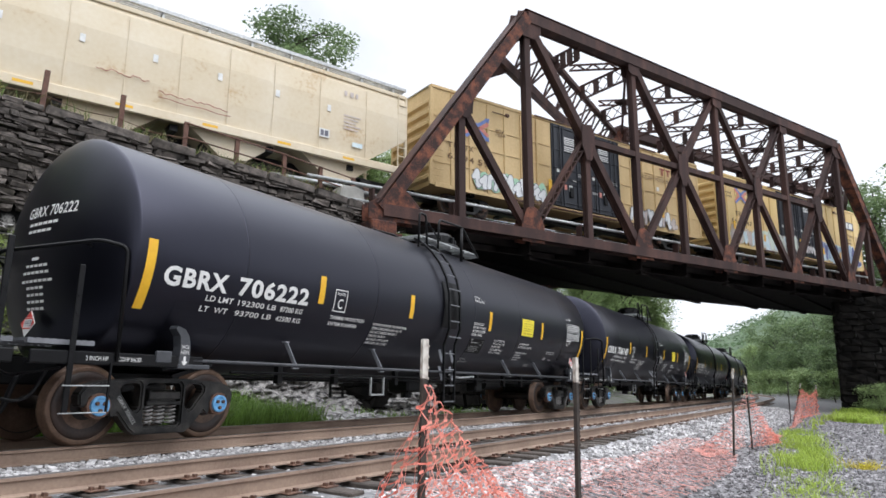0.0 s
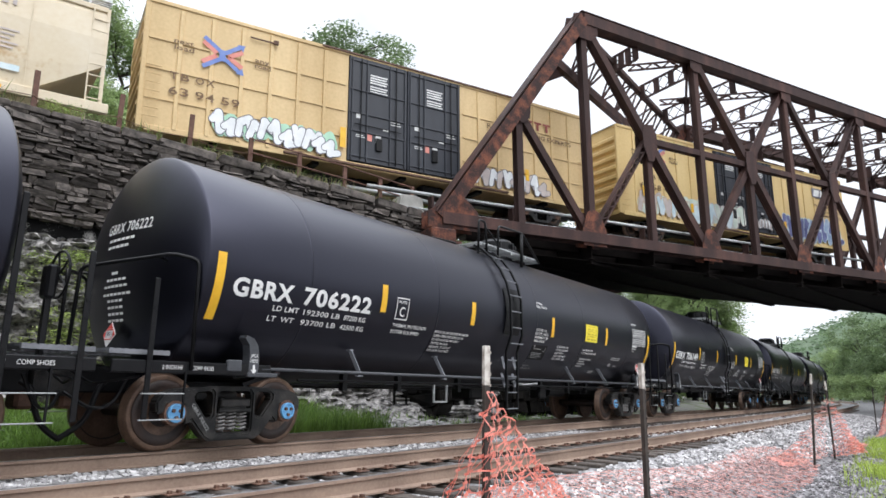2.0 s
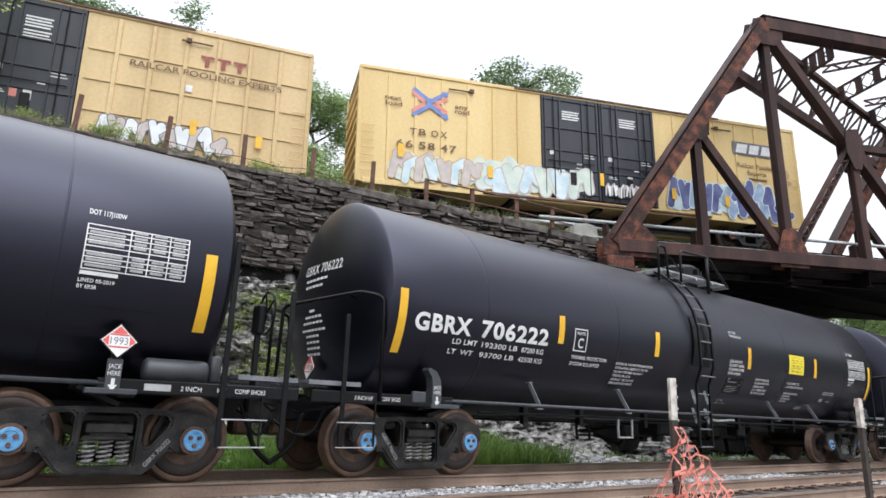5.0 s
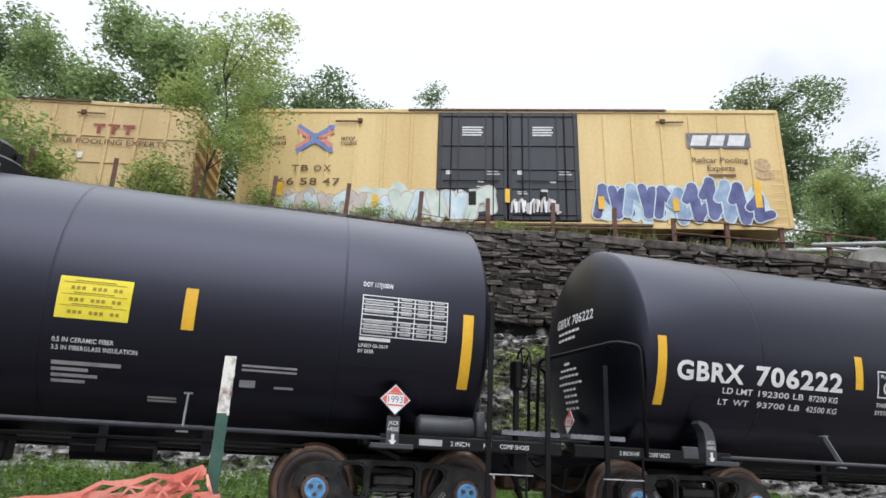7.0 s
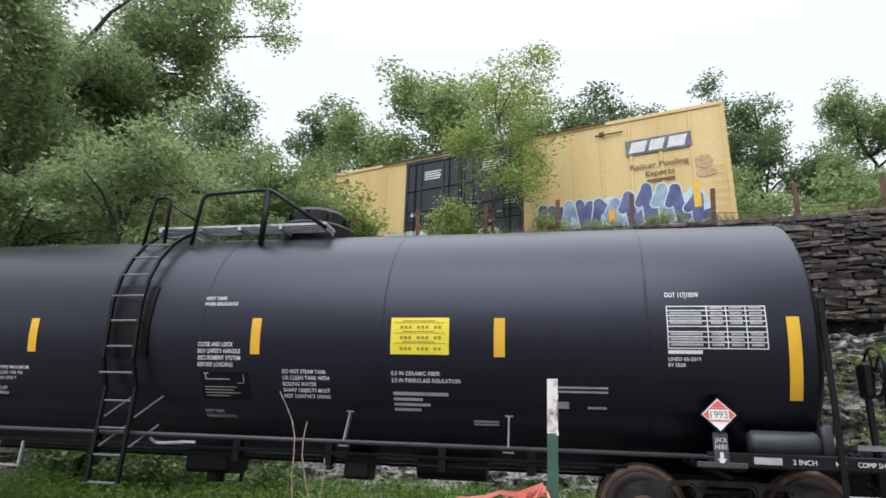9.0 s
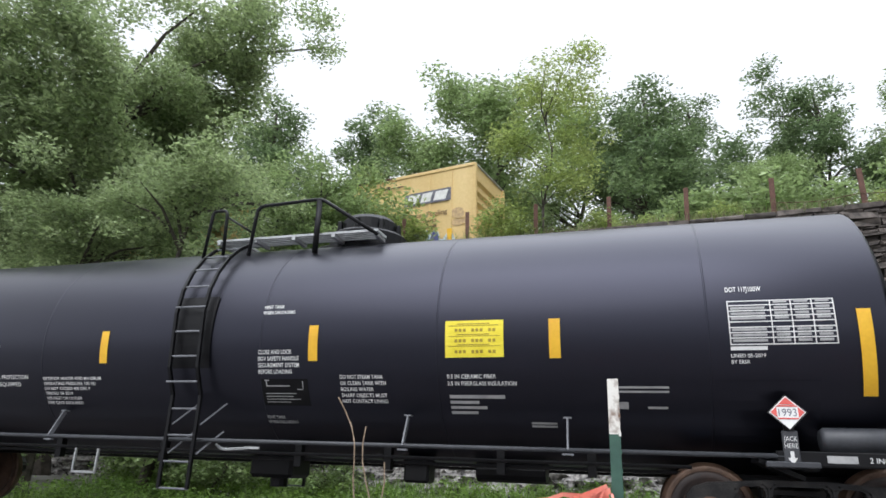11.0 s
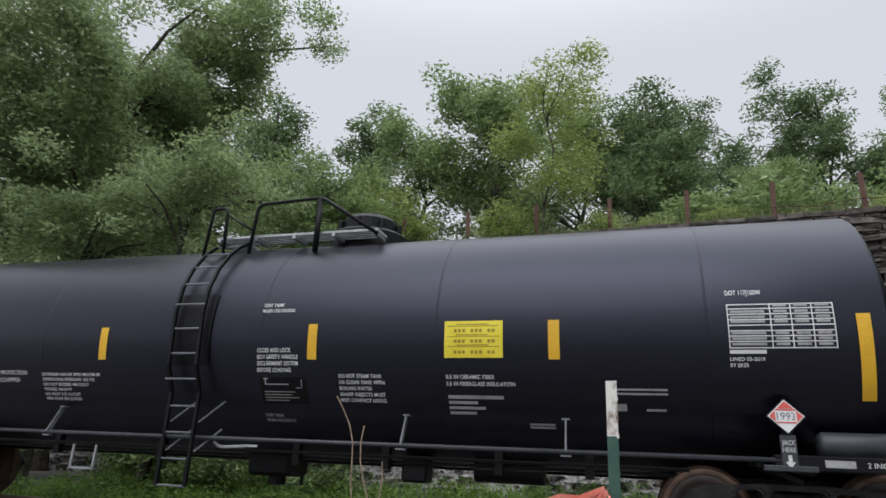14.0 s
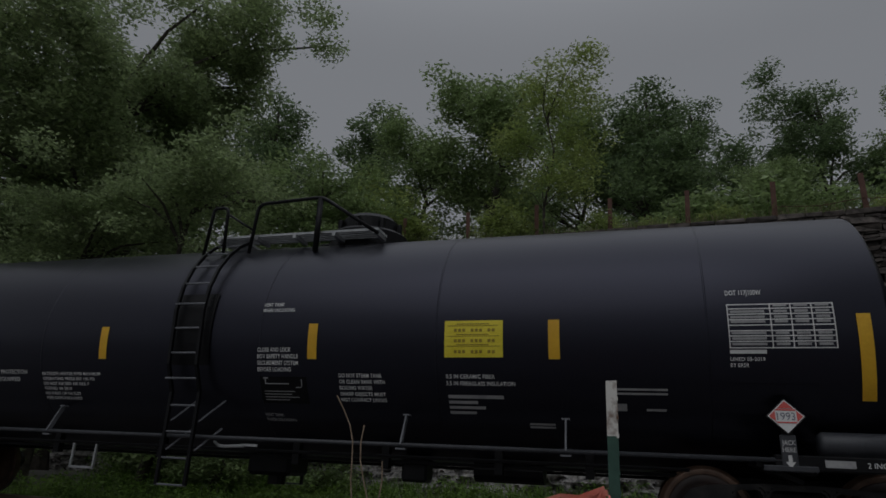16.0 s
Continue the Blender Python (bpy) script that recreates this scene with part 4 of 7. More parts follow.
def railway(name, label, way, d, s0, s1, zf, tie0, tie1, plates=True):
    track = thing(name, Matrix(), label, "railway track", kind="structure")
    rail_line(way, d, s0, s1, 2.0, zf, track)
    bm = bmesh.new()
    box(bm, (0, 0, -0.09), (0.22, 2.6, 0.18), bev=0.015)
    tie = part("tie", bm, TIE, track)
    tie_me = tie.data
    bpy.data.objects.remove(tie)
    bm = bmesh.new()
    for y in (-0.75, 0.75):
        box(bm, (0, y, 0.008), (0.19, 0.34, 0.016), bev=0.004)
        for q in (-0.115, 0.115):
            box(bm, (0.05, y + q, 0.03), (0.035, 0.045, 0.035))
            box(bm, (-0.05, y + q, 0.03), (0.035, 0.045, 0.035))
    plate = part("tie_plate", bm, RUSTY, track)
    plate_me = plate.data
    bpy.data.objects.remove(plate)
    rnd = random.Random(5)
    s = tie0
    while s < tie1:
        x, y, a = way(s, d)
        m = pose(x, y, zf(s) - 0.195, 0, 0, math.degrees(a) + rnd.uniform(-1.5, 1.5)) @ pose(0, rnd.uniform(-0.06, 0.06), rnd.uniform(-0.015, 0.01))
        share("tie", tie_me, track, m)
        if plates:
            share("tie_plate", plate_me, track, pose(x, y, zf(s) - 0.195, 0, 0, math.degrees(a)))
        s += 0.52
    return track


railway("track_1", "siding under the tank cars with brown rails", lower_way, 0.0, -60, 190, lambda s: ZR, -18, 40, False)
railway("track_2", "worn main track with shiny railheads on grey ballast", lower_way, -3.40, -60, 190, lambda s: ZR - 0.03, -16, 45)
railway("track_3", "upper track along the wall and over the bridge", upper_way, 0.0, -90, 90, upper_z, -34, 42, False)

# ballast stones
nrs = np.random.RandomState(3)


def rocks(name, n, xr, yr, size, material, label, zfun, parent=None, flat=0.7):
    cube = np.array([(-1, -1, -1), (1, -1, -1), (1, 1, -1), (-1, 1, -1), (-1, -1, 1), (1, -1, 1), (1, 1, 1), (-1, 1, 1)], float)
    quads = np.array([(0, 3, 2, 1), (4, 5, 6, 7), (0, 1, 5, 4), (1, 2, 6, 5), (2, 3, 7, 6), (3, 0, 4, 7)])
    x = nrs.uniform(*xr, n)
    d = nrs.uniform(*yr, n)
    keep = [i for i in range(n) if min(abs(d[i] + q) for q in (0.75, -0.75, 2.65, 4.15)) > 0.10]
    x, d = x[keep], d[keep]
    n = len(x)
    yy = np.array([way_y(q) for q in x]) + d
    zz = np.array([zfun(a, b) for a, b in zip(x, yy)])
    sz = size * nrs.uniform(0.45, 1.15, n)
    v = cube[None] * nrs.uniform(0.35, 1.0, (n, 8, 3)) * sz[:, None, None]
    v[:, :, 2] *= flat
    a = nrs.uniform(0, 6.28, n)
    b = nrs.uniform(-0.7, 0.7, n)
    ca, sa, cb, sb = np.cos(a)[:, None], np.sin(a)[:, None], np.cos(b)[:, None], np.sin(b)[:, None]
    v0, v2 = v[:, :, 0] * cb - v[:, :, 2] * sb, v[:, :, 0] * sb + v[:, :, 2] * cb
    v = np.stack([v0 * ca - v[:, :, 1] * sa + x[:, None], v0 * sa + v[:, :, 1] * ca + yy[:, None], v2 + zz[:, None]], 2)
    f = (quads[None] + (np.arange(n) * 8)[:, None, None]).reshape(-1, 4)
    return tagged(from_arrays(name, v.reshape(-1, 3), f, material, parent), label, "gravel", kind="stuff")


rocks("ballast", 34000, (1.5, 16), (-5.9, -1.0), 0.042, BALLAST, "light grey crushed stone ballast", lambda x, y: ground_z(x, y) + nrs.uniform(-0.01, 0.04) + (0.06 if -2.2 < y - way_y(x) < -0.95 else -0.055 if -4.95 < y - way_y(x) < -1.95 else 0))
rocks("ballast", 16000, (16, 45), (-6.5, -1.0), 0.055, BALLAST, "light grey crushed stone ballast", lambda x, y: ground_z(x, y) + nrs.uniform(-0.01, 0.04))
rocks("ballast", 16000, (13, 42), (-11.5, -6.2), 0.045, GRAVEL, "grey-violet loose gravel on the verge", lambda x, y: ground_z(x, y) + nrs.uniform(-0.015, 0.015))
rocks("ballast", 12000, (4, 15), (-9.5, -5.5), 0.034, GRAVEL, "grey loose gravel on the verge", lambda x, y: ground_z(x, y) + nrs.uniform(-0.01, 0.02))
rocks("ballast", 5000, (-9, 22), (-0.6, 1.6), 0.05, BALLAST, "grey ballast between the rails", lambda x, y: ground_z(x, y) + nrs.uniform(-0.02, 0.03))
rocks("rubble", 2600, (7.5, 28), (2.9, 6.2), 0.2, PALER, "pale broken rubble at the foot of the rock", lambda x, y: ground_z(x, y) + 0.05)


# ---- stone wall below the upper line ----
wall = thing("wall_north", Matrix(), "dark dry-laid stone retaining wall with capping slabs", "retaining wall", kind="structure")


def wall_pt(x, back, z):
    y0, y1 = wall_at(x)[0], wall_at(x + 0.2)[0]
    a = math.atan2(y1 - y0, 0.2)
    return Vector((x - back * math.sin(a), y0 + back * math.cos(a), z)), a


bm = bmesh.new()
xs = [-60 + 1.0 * k for k in range(78)]
rows = []
for x in xs:
    t = wall_at(x)[1]
    rows.append([bm.verts.new(wall_pt(x, q, z)[0]) for q, z in ((0.16, 3.6), (0.12, t - 0.15), (1.3, t - 0.15), (1.3, 3.6))])
for a, b in zip(rows, rows[1:]):
    for k in range(4):
        bm.faces.new((a[k], b[k], b[(k + 1) % 4], a[(k + 1) % 4]))
bm.faces.new(rows[-1])
part("core", bm, JOINT, wall, "dark recessed joints")


def stone_mesh(seed):
    r = random.Random(seed)
    bm = bmesh.new()
    box(bm, (0, 0, 0), (1, 1, 1))
    bmesh.ops.bevel(bm, geom=bm.edges[:], offset=0.10, segments=1, affect="EDGES")
    for v in bm.verts:
        v.co += Vector((r.uniform(-0.10, 0.10), r.uniform(-0.22, 0.14), r.uniform(-0.13, 0.13)))
    me = bpy.data.meshes.new("stone")
    bm.to_mesh(me)
    bm.free()
    me.materials.append(STONE)
    return me


STONES = [stone_mesh(k) for k in range(9)]
rnd = random.Random(11)
near_stones, far_stones = [], []
x_lo, x_hi = -12.0, 17.3
zrow = 4.85
while zrow < 7.9:
    h = rnd.choice((0.07, 0.09, 0.11, 0.13, 0.16, 0.19))
    x = x_lo + rnd.uniform(0, 0.4)
    while x < x_hi:
        w = rnd.uniform(0.14, 0.70)
        top = wall_at(x + w / 2)[1]
        if zrow + h * 0.6 < top - 0.16:
            q, a = wall_pt(x + w / 2, 0.10 + rnd.uniform(-0.09, 0.05), zrow + h / 2 + rnd.uniform(-0.035, 0.035))
            m = pose(*q, rnd.uniform(-5, 5), rnd.uniform(-3.5, 3.5), math.degrees(a)) @ Matrix.Diagonal((w * rnd.uniform(0.9, 1.08), 0.32, h * rnd.uniform(0.85, 1.25), 1))
            (near_stones if 5.6 < x < 8.4 else far_stones).append((rnd.randrange(9), m))
        x += w
    zrow += h
extra = near_stones[290:]
near_stones, far_stones = near_stones[:290], far_stones + extra
bm = bmesh.new()
vs, fs = [], []
for k, m in far_stones:
    b0 = len(vs)
    vs += [tuple(m @ v.co) for v in STONES[k].vertices]
    fs += [tuple(b0 + i for i in f.vertices) for f in STONES[k].polygons]
bm.free()
tagged(from_arrays("stones", vs, fs, STONEJ, wall), "dark grey-brown stones", kind="stuff")
# capping slabs, broken off at a step
x = -14.0
while x < 17.2:
    w = rnd.uniform(0.9, 1.7) if x > 7.8 else rnd.uniform(0.4, 0.9)
    w = min(w, 17.4 - x)
    th = 0.26 if x > 7.8 else 0.16
    q, a = wall_pt(x + w / 2, 0.22 if x > 7.8 else 0.30, wall_at(x + w / 2)[1] - th / 2)
    dz = (wall_at(x + w)[1] - wall_at(x)[1]) / w
    bm = bmesh.new()
    box(bm, (0, 0, 0), (w * 0.985, 0.75, th * rnd.uniform(0.9, 1.1)), bev=0.03)
    for v in bm.verts:
        v.co += Vector((0, rnd.uniform(-0.03, 0.03), rnd.uniform(-0.015, 0.015)))
    slab = part("capping_slab", bm, STONE, wall)
    slab.matrix_basis = pose(*q, 0, -math.degrees(math.atan(dz)), math.degrees(a) + rnd.uniform(-1, 1))
    x += w

# rock face below the wall
bm = bmesh.new()
nxr, nzr = 560, 76
grid = []
for j in range(nzr + 1):
    z = -0.4 + 5.5 * j / nzr
    row = []
    for i in range(nxr + 1):
        x = -30 + 49.5 * i / nxr
        q, a = wall_pt(min(x, 17.3), 0.0, z)
        if x > 17.3:
            q.x, q.y = x, q.y - 0.4 * (x - 17.3)
        o = -0.55 + 0.5 * (z / 5) + 0.9 * noise.noise((x * 0.45, 2.0, z * 0.7)) + 0.45 * noise.noise((x * 1.6, 5.0, z * 2.2)) + 0.55 * abs(noise.noise((x * 2.4, 1, z * 6.5))) - 0.25 * abs(noise.noise((x * 1.1, 8, z * 3.0))) + 0.32 * abs(noise.noise((x * 4.5, 3, z * 9.0)))
        if z > 4.45:
            o = max(o, 0.18 + 0.5 * sm(4.45, 4.65, z))
        o -= 0.9 * max(0, 1 - z / 1.5)
        row.append(bm.verts.new((q.x - o * math.sin(a), q.y + o * math.cos(a), z)))
    grid.append(row)
for a, b in zip(grid, grid[1:]):
    for i in range(nxr):
        bm.faces.new((a[i], a[i + 1], b[i + 1], b[i]))
tagged(part("rock_face", bm, ROCK), "rough dark natural rock below the stone wall", "rock face", kind="structure")


# ---- bridge abutments ----
def abutment(name, x0, x1, y0, y1, z0, z1, face, label):
    """A block of coursed stone; face: the long side that shows, -1 towards low y, 1 towards high y."""
    ob = thing(name, Matrix(), label, "bridge abutment", kind="structure")
    bm = bmesh.new()
    box(bm, ((x0 + x1) / 2, (y0 + y1) / 2, (z0 + z1) / 2), (x1 - x0 - 0.2, y1 - y0 - 0.2, z1 - z0))
    part("core", bm, JOINT, ob)
    vs, fs = [], []
    r = random.Random(7)
    for side in (0, 1, 2):
        z = z0
        while z < z1 - 0.2:
            h = r.uniform(0.36, 0.55)
            lo, hi = (x0, x1) if side == 0 else (y0, y1)
            u = lo
            while u < hi - 0.1:
                w = min(r.uniform(0.6, 1.4), hi - u)
                if side == 0:
                    q, rz = ((u + w / 2, y0 + 0.1) if face < 0 else (u + w / 2, y1 - 0.1)), 0
                else:
                    q, rz = ((x0 + 0.1 if side == 1 else x1 - 0.1), u + w / 2), 90
                m = pose(q[0], q[1], min(z + h / 2, z1), 0, 0, rz) @ Matrix.Diagonal((w * 0.97, 0.4, h * 0.95, 1))
                k = r.randrange(9)
                b0 = len(vs)
                vs += [tuple(m @ v.co) for v in STONES[k].vertices]
                fs += [tuple(b0 + i for i in f.vertices) for f in STONES[k].polygons]
                u += w
            z += h
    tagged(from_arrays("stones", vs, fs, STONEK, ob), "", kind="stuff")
    return ob


# both abutments carry the bridge's shade in their stone colour
abutment("wall_bridge_seat", 16.85, 33.0, 4.15, 14.0, -0.5, 5.58, -1, "stone block abutment under the bridge end, shade in its colour")
abutment("wall_far_abutment", 51.0, 74.0, -18.0, -8.1, -0.8, 6.6, 1, "stone abutment at the far bridge end, shade in its colour")
bm = bmesh.new()
prism(bm, [(-0.55, 0), (0.55, 0), (0.42, 0.75), (0.1, 0.82), (-0.42, 0.78)], -0.4, 0.4)
bmesh.ops.bevel(bm, geom=bm.edges[:], offset=0.04, segments=2, affect="EDGES")
blk = part("concrete_block", bm, CONC)
blk.matrix_basis = pose(17.3, 5.95, 6.75, 0, 0, -22)
tagged(blk, "weathered pale concrete block on the wall end", "block")


# ---- the truss bridge ----
PANEL, BZ = 7.06, 6.607
TOP = 9.64
bridge = thing("truss_bridge", pose(17.489, 4.653, BZ, 0, -1.39, -23), "rust-brown riveted through truss railway bridge", "bridge")


SK, W = 2 * PANEL, 6.6  # the far truss stands further along: the crossing is askew


def node(kind, k, w):
    """Panel point k of 0..12: bottom L, top U, middle M."""
    return Vector((k * PANEL / 2 + (SK if w else 0), w, {"L": 0.0, "M": TOP / 2, "U": TOP}[kind]))


def built_up(name, a, b, wide, deep, parent, label="", flange=0.05, mt=None):
    """A riveted member: web plates with angles along their edges."""
    bm = bmesh.new()
    m, n = seg_matrix(a, b, (0, 1, 0))
    # section across the member: a box with angle lips at its corners
    y0, y1, z0, z1 = wide * 0.40, wide / 2, deep / 2 - 1.3 * flange, deep / 2 + 0.02
    sec = [(y1, -z1), (y1, -z0), (y0, -z0), (y0, z0), (y1, z0), (y1, z1), (-y1, z1), (-y1, z0), (-y0, z0), (-y0, -z0), (-y1, -z0), (-y1, -z1)]
    va = [bm.verts.new(m @ Vector((-n / 2, y, z))) for y, z in sec]
    vb = [bm.verts.new(m @ Vector((n / 2, y, z))) for y, z in sec]
    fs = [bm.faces.new(va), bm.faces.new(vb[::-1])] + [bm.faces.new((va[k - 1], vb[k - 1], vb[k], va[k])) for k in range(12)]
    bmesh.ops.recalc_face_normals(bm, faces=fs)
    return part(name, bm, mt or TRUSS, parent, label)


def laced(name, a, b, wide, deep, parent, bars, lab=""):
    """Two channels joined by zigzag bars on the outer faces."""
    bm = bmesh.new()
    m, n = seg_matrix(a, b, (0, 1, 0))
    for sy in (-1, 1):
        box(bm, (0, sy * (wide / 2 - 0.035), 0), (n, 0.07, deep), m)
    for sz in (-1, 1):
        for k in range(bars):
            x0, x1 = -n / 2 + n * k / bars, -n / 2 + n * (k + 1) / bars
            s = 1 if k % 2 else -1
            beam(bm, m @ Vector((x0, -s * wide * 0.42, sz * deep / 2)), m @ Vector((x1, s * wide * 0.42, sz * deep / 2)), 0.05, 0.012, m.to_3x3() @ Vector((0, 0, 1)))
    return part(name, bm, TRUSS, parent, lab)


def gusset(c, pts, parent, w, mt=None):
    bm = bmesh.new()
    for sy in (-1, 1):
        prism(bm, [(c.x + x, c.z + z) for x, z in pts], c.y + sy * 0.235 - 0.012, c.y + sy * 0.235 + 0.012)
        # rivet heads along the rim
        n = len(pts)
        for k in range(n):
            (x0, z0), (x1, z1) = pts[k - 1], pts[k]
            d = math.hypot(x1 - x0, z1 - z0)
            for j in range(1, int(d / 0.16)):
                u = j / int(d / 0.16)
                px, pz = (x0 + (x1 - x0) * u) * 0.88, (z0 + (z1 - z0) * u) * 0.88
                box(bm, (c.x + px, c.y + sy * 0.252, c.z + pz), (0.035, 0.02, 0.035))
    part("gusset_plate", bm, mt or TRUSS, parent, "riveted gusset plate")


for w in (0.0, W):
    def N(kind, k):
        return node(kind, k, w)
    # chords
    for k in range(0, 12, 2):
        built_up("bottom_chord", N("L", k), N("L", k + 2), 0.42, 0.62, bridge)
    for k in range(2, 10, 2):
        ch = built_up("top_chord", N("U", k), N("U", k + 2), 0.50, 0.56, bridge)
    bm = bmesh.new()
    box(bm, ((N("U", 2).x + N("U", 10).x) / 2, w, TOP + 0.31), (PANEL * 4 + 0.3, 0.66, 0.03))
    part("cover_plate", bm, TRUSS, bridge)
    for e, u in ((0, 2), (12, 10)):
        built_up("end_post", N("L", e), N("U", u), 0.50, 0.60, bridge, "rust-streaked inclined end post", mt=TRUSSR)
        m, n = seg_matrix(N("L", e), N("U", u), (0, 1, 0))
        bm = bmesh.new()
        beam(bm, N("L", e), N("U", u), 0.66, 0.03, (-1 if e == 0 else 1, 0, 0.75))
        dv = Vector((-1 if e == 0 else 1, 0, PANEL / TOP)).normalized() * 0.33
        bmesh.ops.translate(bm, vec=dv, verts=bm.verts)
        part("cover_plate", bm, TRUSS, bridge)
    # posts and hangers
    for k in (2, 4, 6, 8, 10):
        built_up("vertical_post", N("L", k), N("U", k), 0.30, 0.30, bridge)
    for k in (1, 3, 5, 7, 9, 11):
        built_up("hanger", N("L", k), N("M", k), 0.30, 0.26, bridge)
    # diagonals
    for a, b, thick in ((("U", 2), ("L", 4), 0.36), (("U", 4), ("L", 6), 0.34), (("L", 6), ("U", 8), 0.30), (("L", 8), ("U", 10), 0.34)):
        if b[1] < 8:
            built_up("diagonal", N(*a), N(*b), 0.34, thick, bridge)
        else:
            laced("diagonal", N(*a), N(*b), 0.34, thick, bridge, 26, "laced diagonal")
    for a, b in ((("M", 1), ("L", 2)), (("M", 11), ("L", 10)), (("M", 5), ("U", 6)), (("U", 6), ("M", 7)), (("M", 5), ("L", 4)), (("M", 7), ("L", 8))):
        built_up("sub_diagonal", N(*a), N(*b), 0.30, 0.24, bridge)
    for a, b in ((("L", 2), ("M", 3)), (("L", 10), ("M", 9))):
        laced("sub_diagonal", N(*a), N(*b), 0.32, 0.30, bridge, 18, "laced sub-diagonal")
    for k in (3, 5, 7):
        built_up("mid_strut", N("M", k), N("M", k + 2), 0.28, 0.26, bridge)
    # plates
    for k in (2, 4, 6, 8, 10):
        gusset(N("L", k), [(-0.62, -0.33), (0.62, -0.33), (0.62, 0.35), (0.34, 1.05), (0.12, 1.15), (-0.12, 1.15), (-0.34, 1.05), (-0.62, 0.35)], bridge, w, TRUSSR)
        if 2 < k < 10:
            gusset(N("U", k), [(-0.42, 0.26), (0.42, 0.26), (0.42, -0.62), (0.2, -0.75), (-0.2, -0.75), (-0.42, -0.62)], bridge, w)
    for k, s in ((2, 1), (10, -1)):
        gusset(N("U", k), [(-0.55 * s, 0.12), (0.0, 0.28), (0.75 * s, 0.28), (0.75 * s, -0.62), (0.35 * s, -0.95), (-0.25 * s, -0.95), (-0.8 * s, -0.75)], bridge, w)
    for k in (3, 5, 7, 9):
        gusset(N("M", k), [(-0.36, 0.62), (0.2, 0.72), (0.42, 0.30), (0.42, -0.35), (0.16, -1.0), (-0.16, -1.0), (-0.42, -0.35), (-0.42, 0.2)], bridge, w)
    for k in (1, 11):
        gusset(N("M", k), [(-0.3, -0.15), (0.1, 0.4), (0.5, 0.2), (0.45, -0.35), (0.1, -0.6), (-0.25, -0.5)], bridge, w)
    for k in (0, 12):
        s = 1 if k == 0 else -1
        gusset(N("L", k), [(-0.55 * s, -0.36), (1.5 * s, -0.36), (1.5 * s, 0.34), (1.0 * s, 0.8), (0.5 * s, 0.95), (-0.1 * s, 0.45), (-0.55 * s, 0.2)], bridge, w, TRUSSR)
        bm = bmesh.new()
        box(bm, (N("L", k).x, w, -0.62), (1.0, 0.8, 0.45), bev=0.04)
        box(bm, (N("L", k).x, w, -0.9), (1.3, 1.0, 0.14), bev=0.02)
        part("bearing_shoe", bm, TRUSSR, bridge, "rusty bearing shoe")


def cross_frame(a, b, depth, bars, name, gap=0.12):
    """A deep latticed strut between the trusses."""
    bm = bmesh.new()
    a, b = Vector(a), Vector(b)
    dz = Vector((0, 0, depth / 2))
    beam(bm, a + dz, b + dz, gap, 0.07)
    beam(bm, a - dz, b - dz, gap, 0.07)
    for k in range(bars):
        p, q = a.lerp(b, k / bars), a.lerp(b, (k + 1) / bars)
        beam(bm, p + dz, q - dz, 0.012, 0.045)
        beam(bm, p - dz, q + dz, 0.012, 0.045)
    for u in (0.04, 0.35, 0.65, 0.96):
        c = a.lerp(b, u)
        box(bm, c, (0.05, 0.34, depth * 1.02))
    return part(name, bm, TRUSS, bridge, "latticed cross strut")


def reach(x):
    """How far across a frame at x spans, between the slanting portals."""
    lo, hi = (x - 5 * PANEL) / SK * W, (x - PANEL) / SK * W
    return max(0.2, lo), min(W - 0.2, hi)


for k in range(1, 13):
    x = PANEL + k * PANEL / 2
    lo, hi = reach(x)
    if hi - lo > 0.6:
        cross_frame((x, lo, TOP - 0.42), (x, hi, TOP - 0.42), 0.75, max(2, round((hi - lo) / 0.85)), "sway_frame")
for k in range(0, 12, 2):
    x = PANEL + k * PANEL / 2
    for x0, y0, x1, y1 in ((x, 0.25, x + PANEL, W - 0.25), (x + PANEL, 0.25, x, W - 0.25)):
        # clip to the slanting ends
        pts = [(x0 + (x1 - x0) * u / 20, y0 + (y1 - y0) * u / 20) for u in range(21)]
        pts = [q for q in pts if reach(q[0])[0] - 0.1 <= q[1] <= reach(q[0])[1] + 0.1]
        if len(pts) > 4:
            (ax, ay), (bx, by) = pts[0], pts[-1]
            laced("lateral_brace", (ax, ay, TOP - 0.05), (bx, by, TOP - 0.05), 0.36, 0.10, bridge, max(4, len(pts)), "laced lateral brace")
    bm = bmesh.new()
    c = (x + PANEL / 2, W / 2)
    if reach(c[0])[0] < c[1] < reach(c[0])[1]:
        box(bm, (c[0], c[1], TOP - 0.05), (0.9, 0.7, 0.03))
        part("brace_plate", bm, TRUSS, bridge)
    else:
        bm.free()
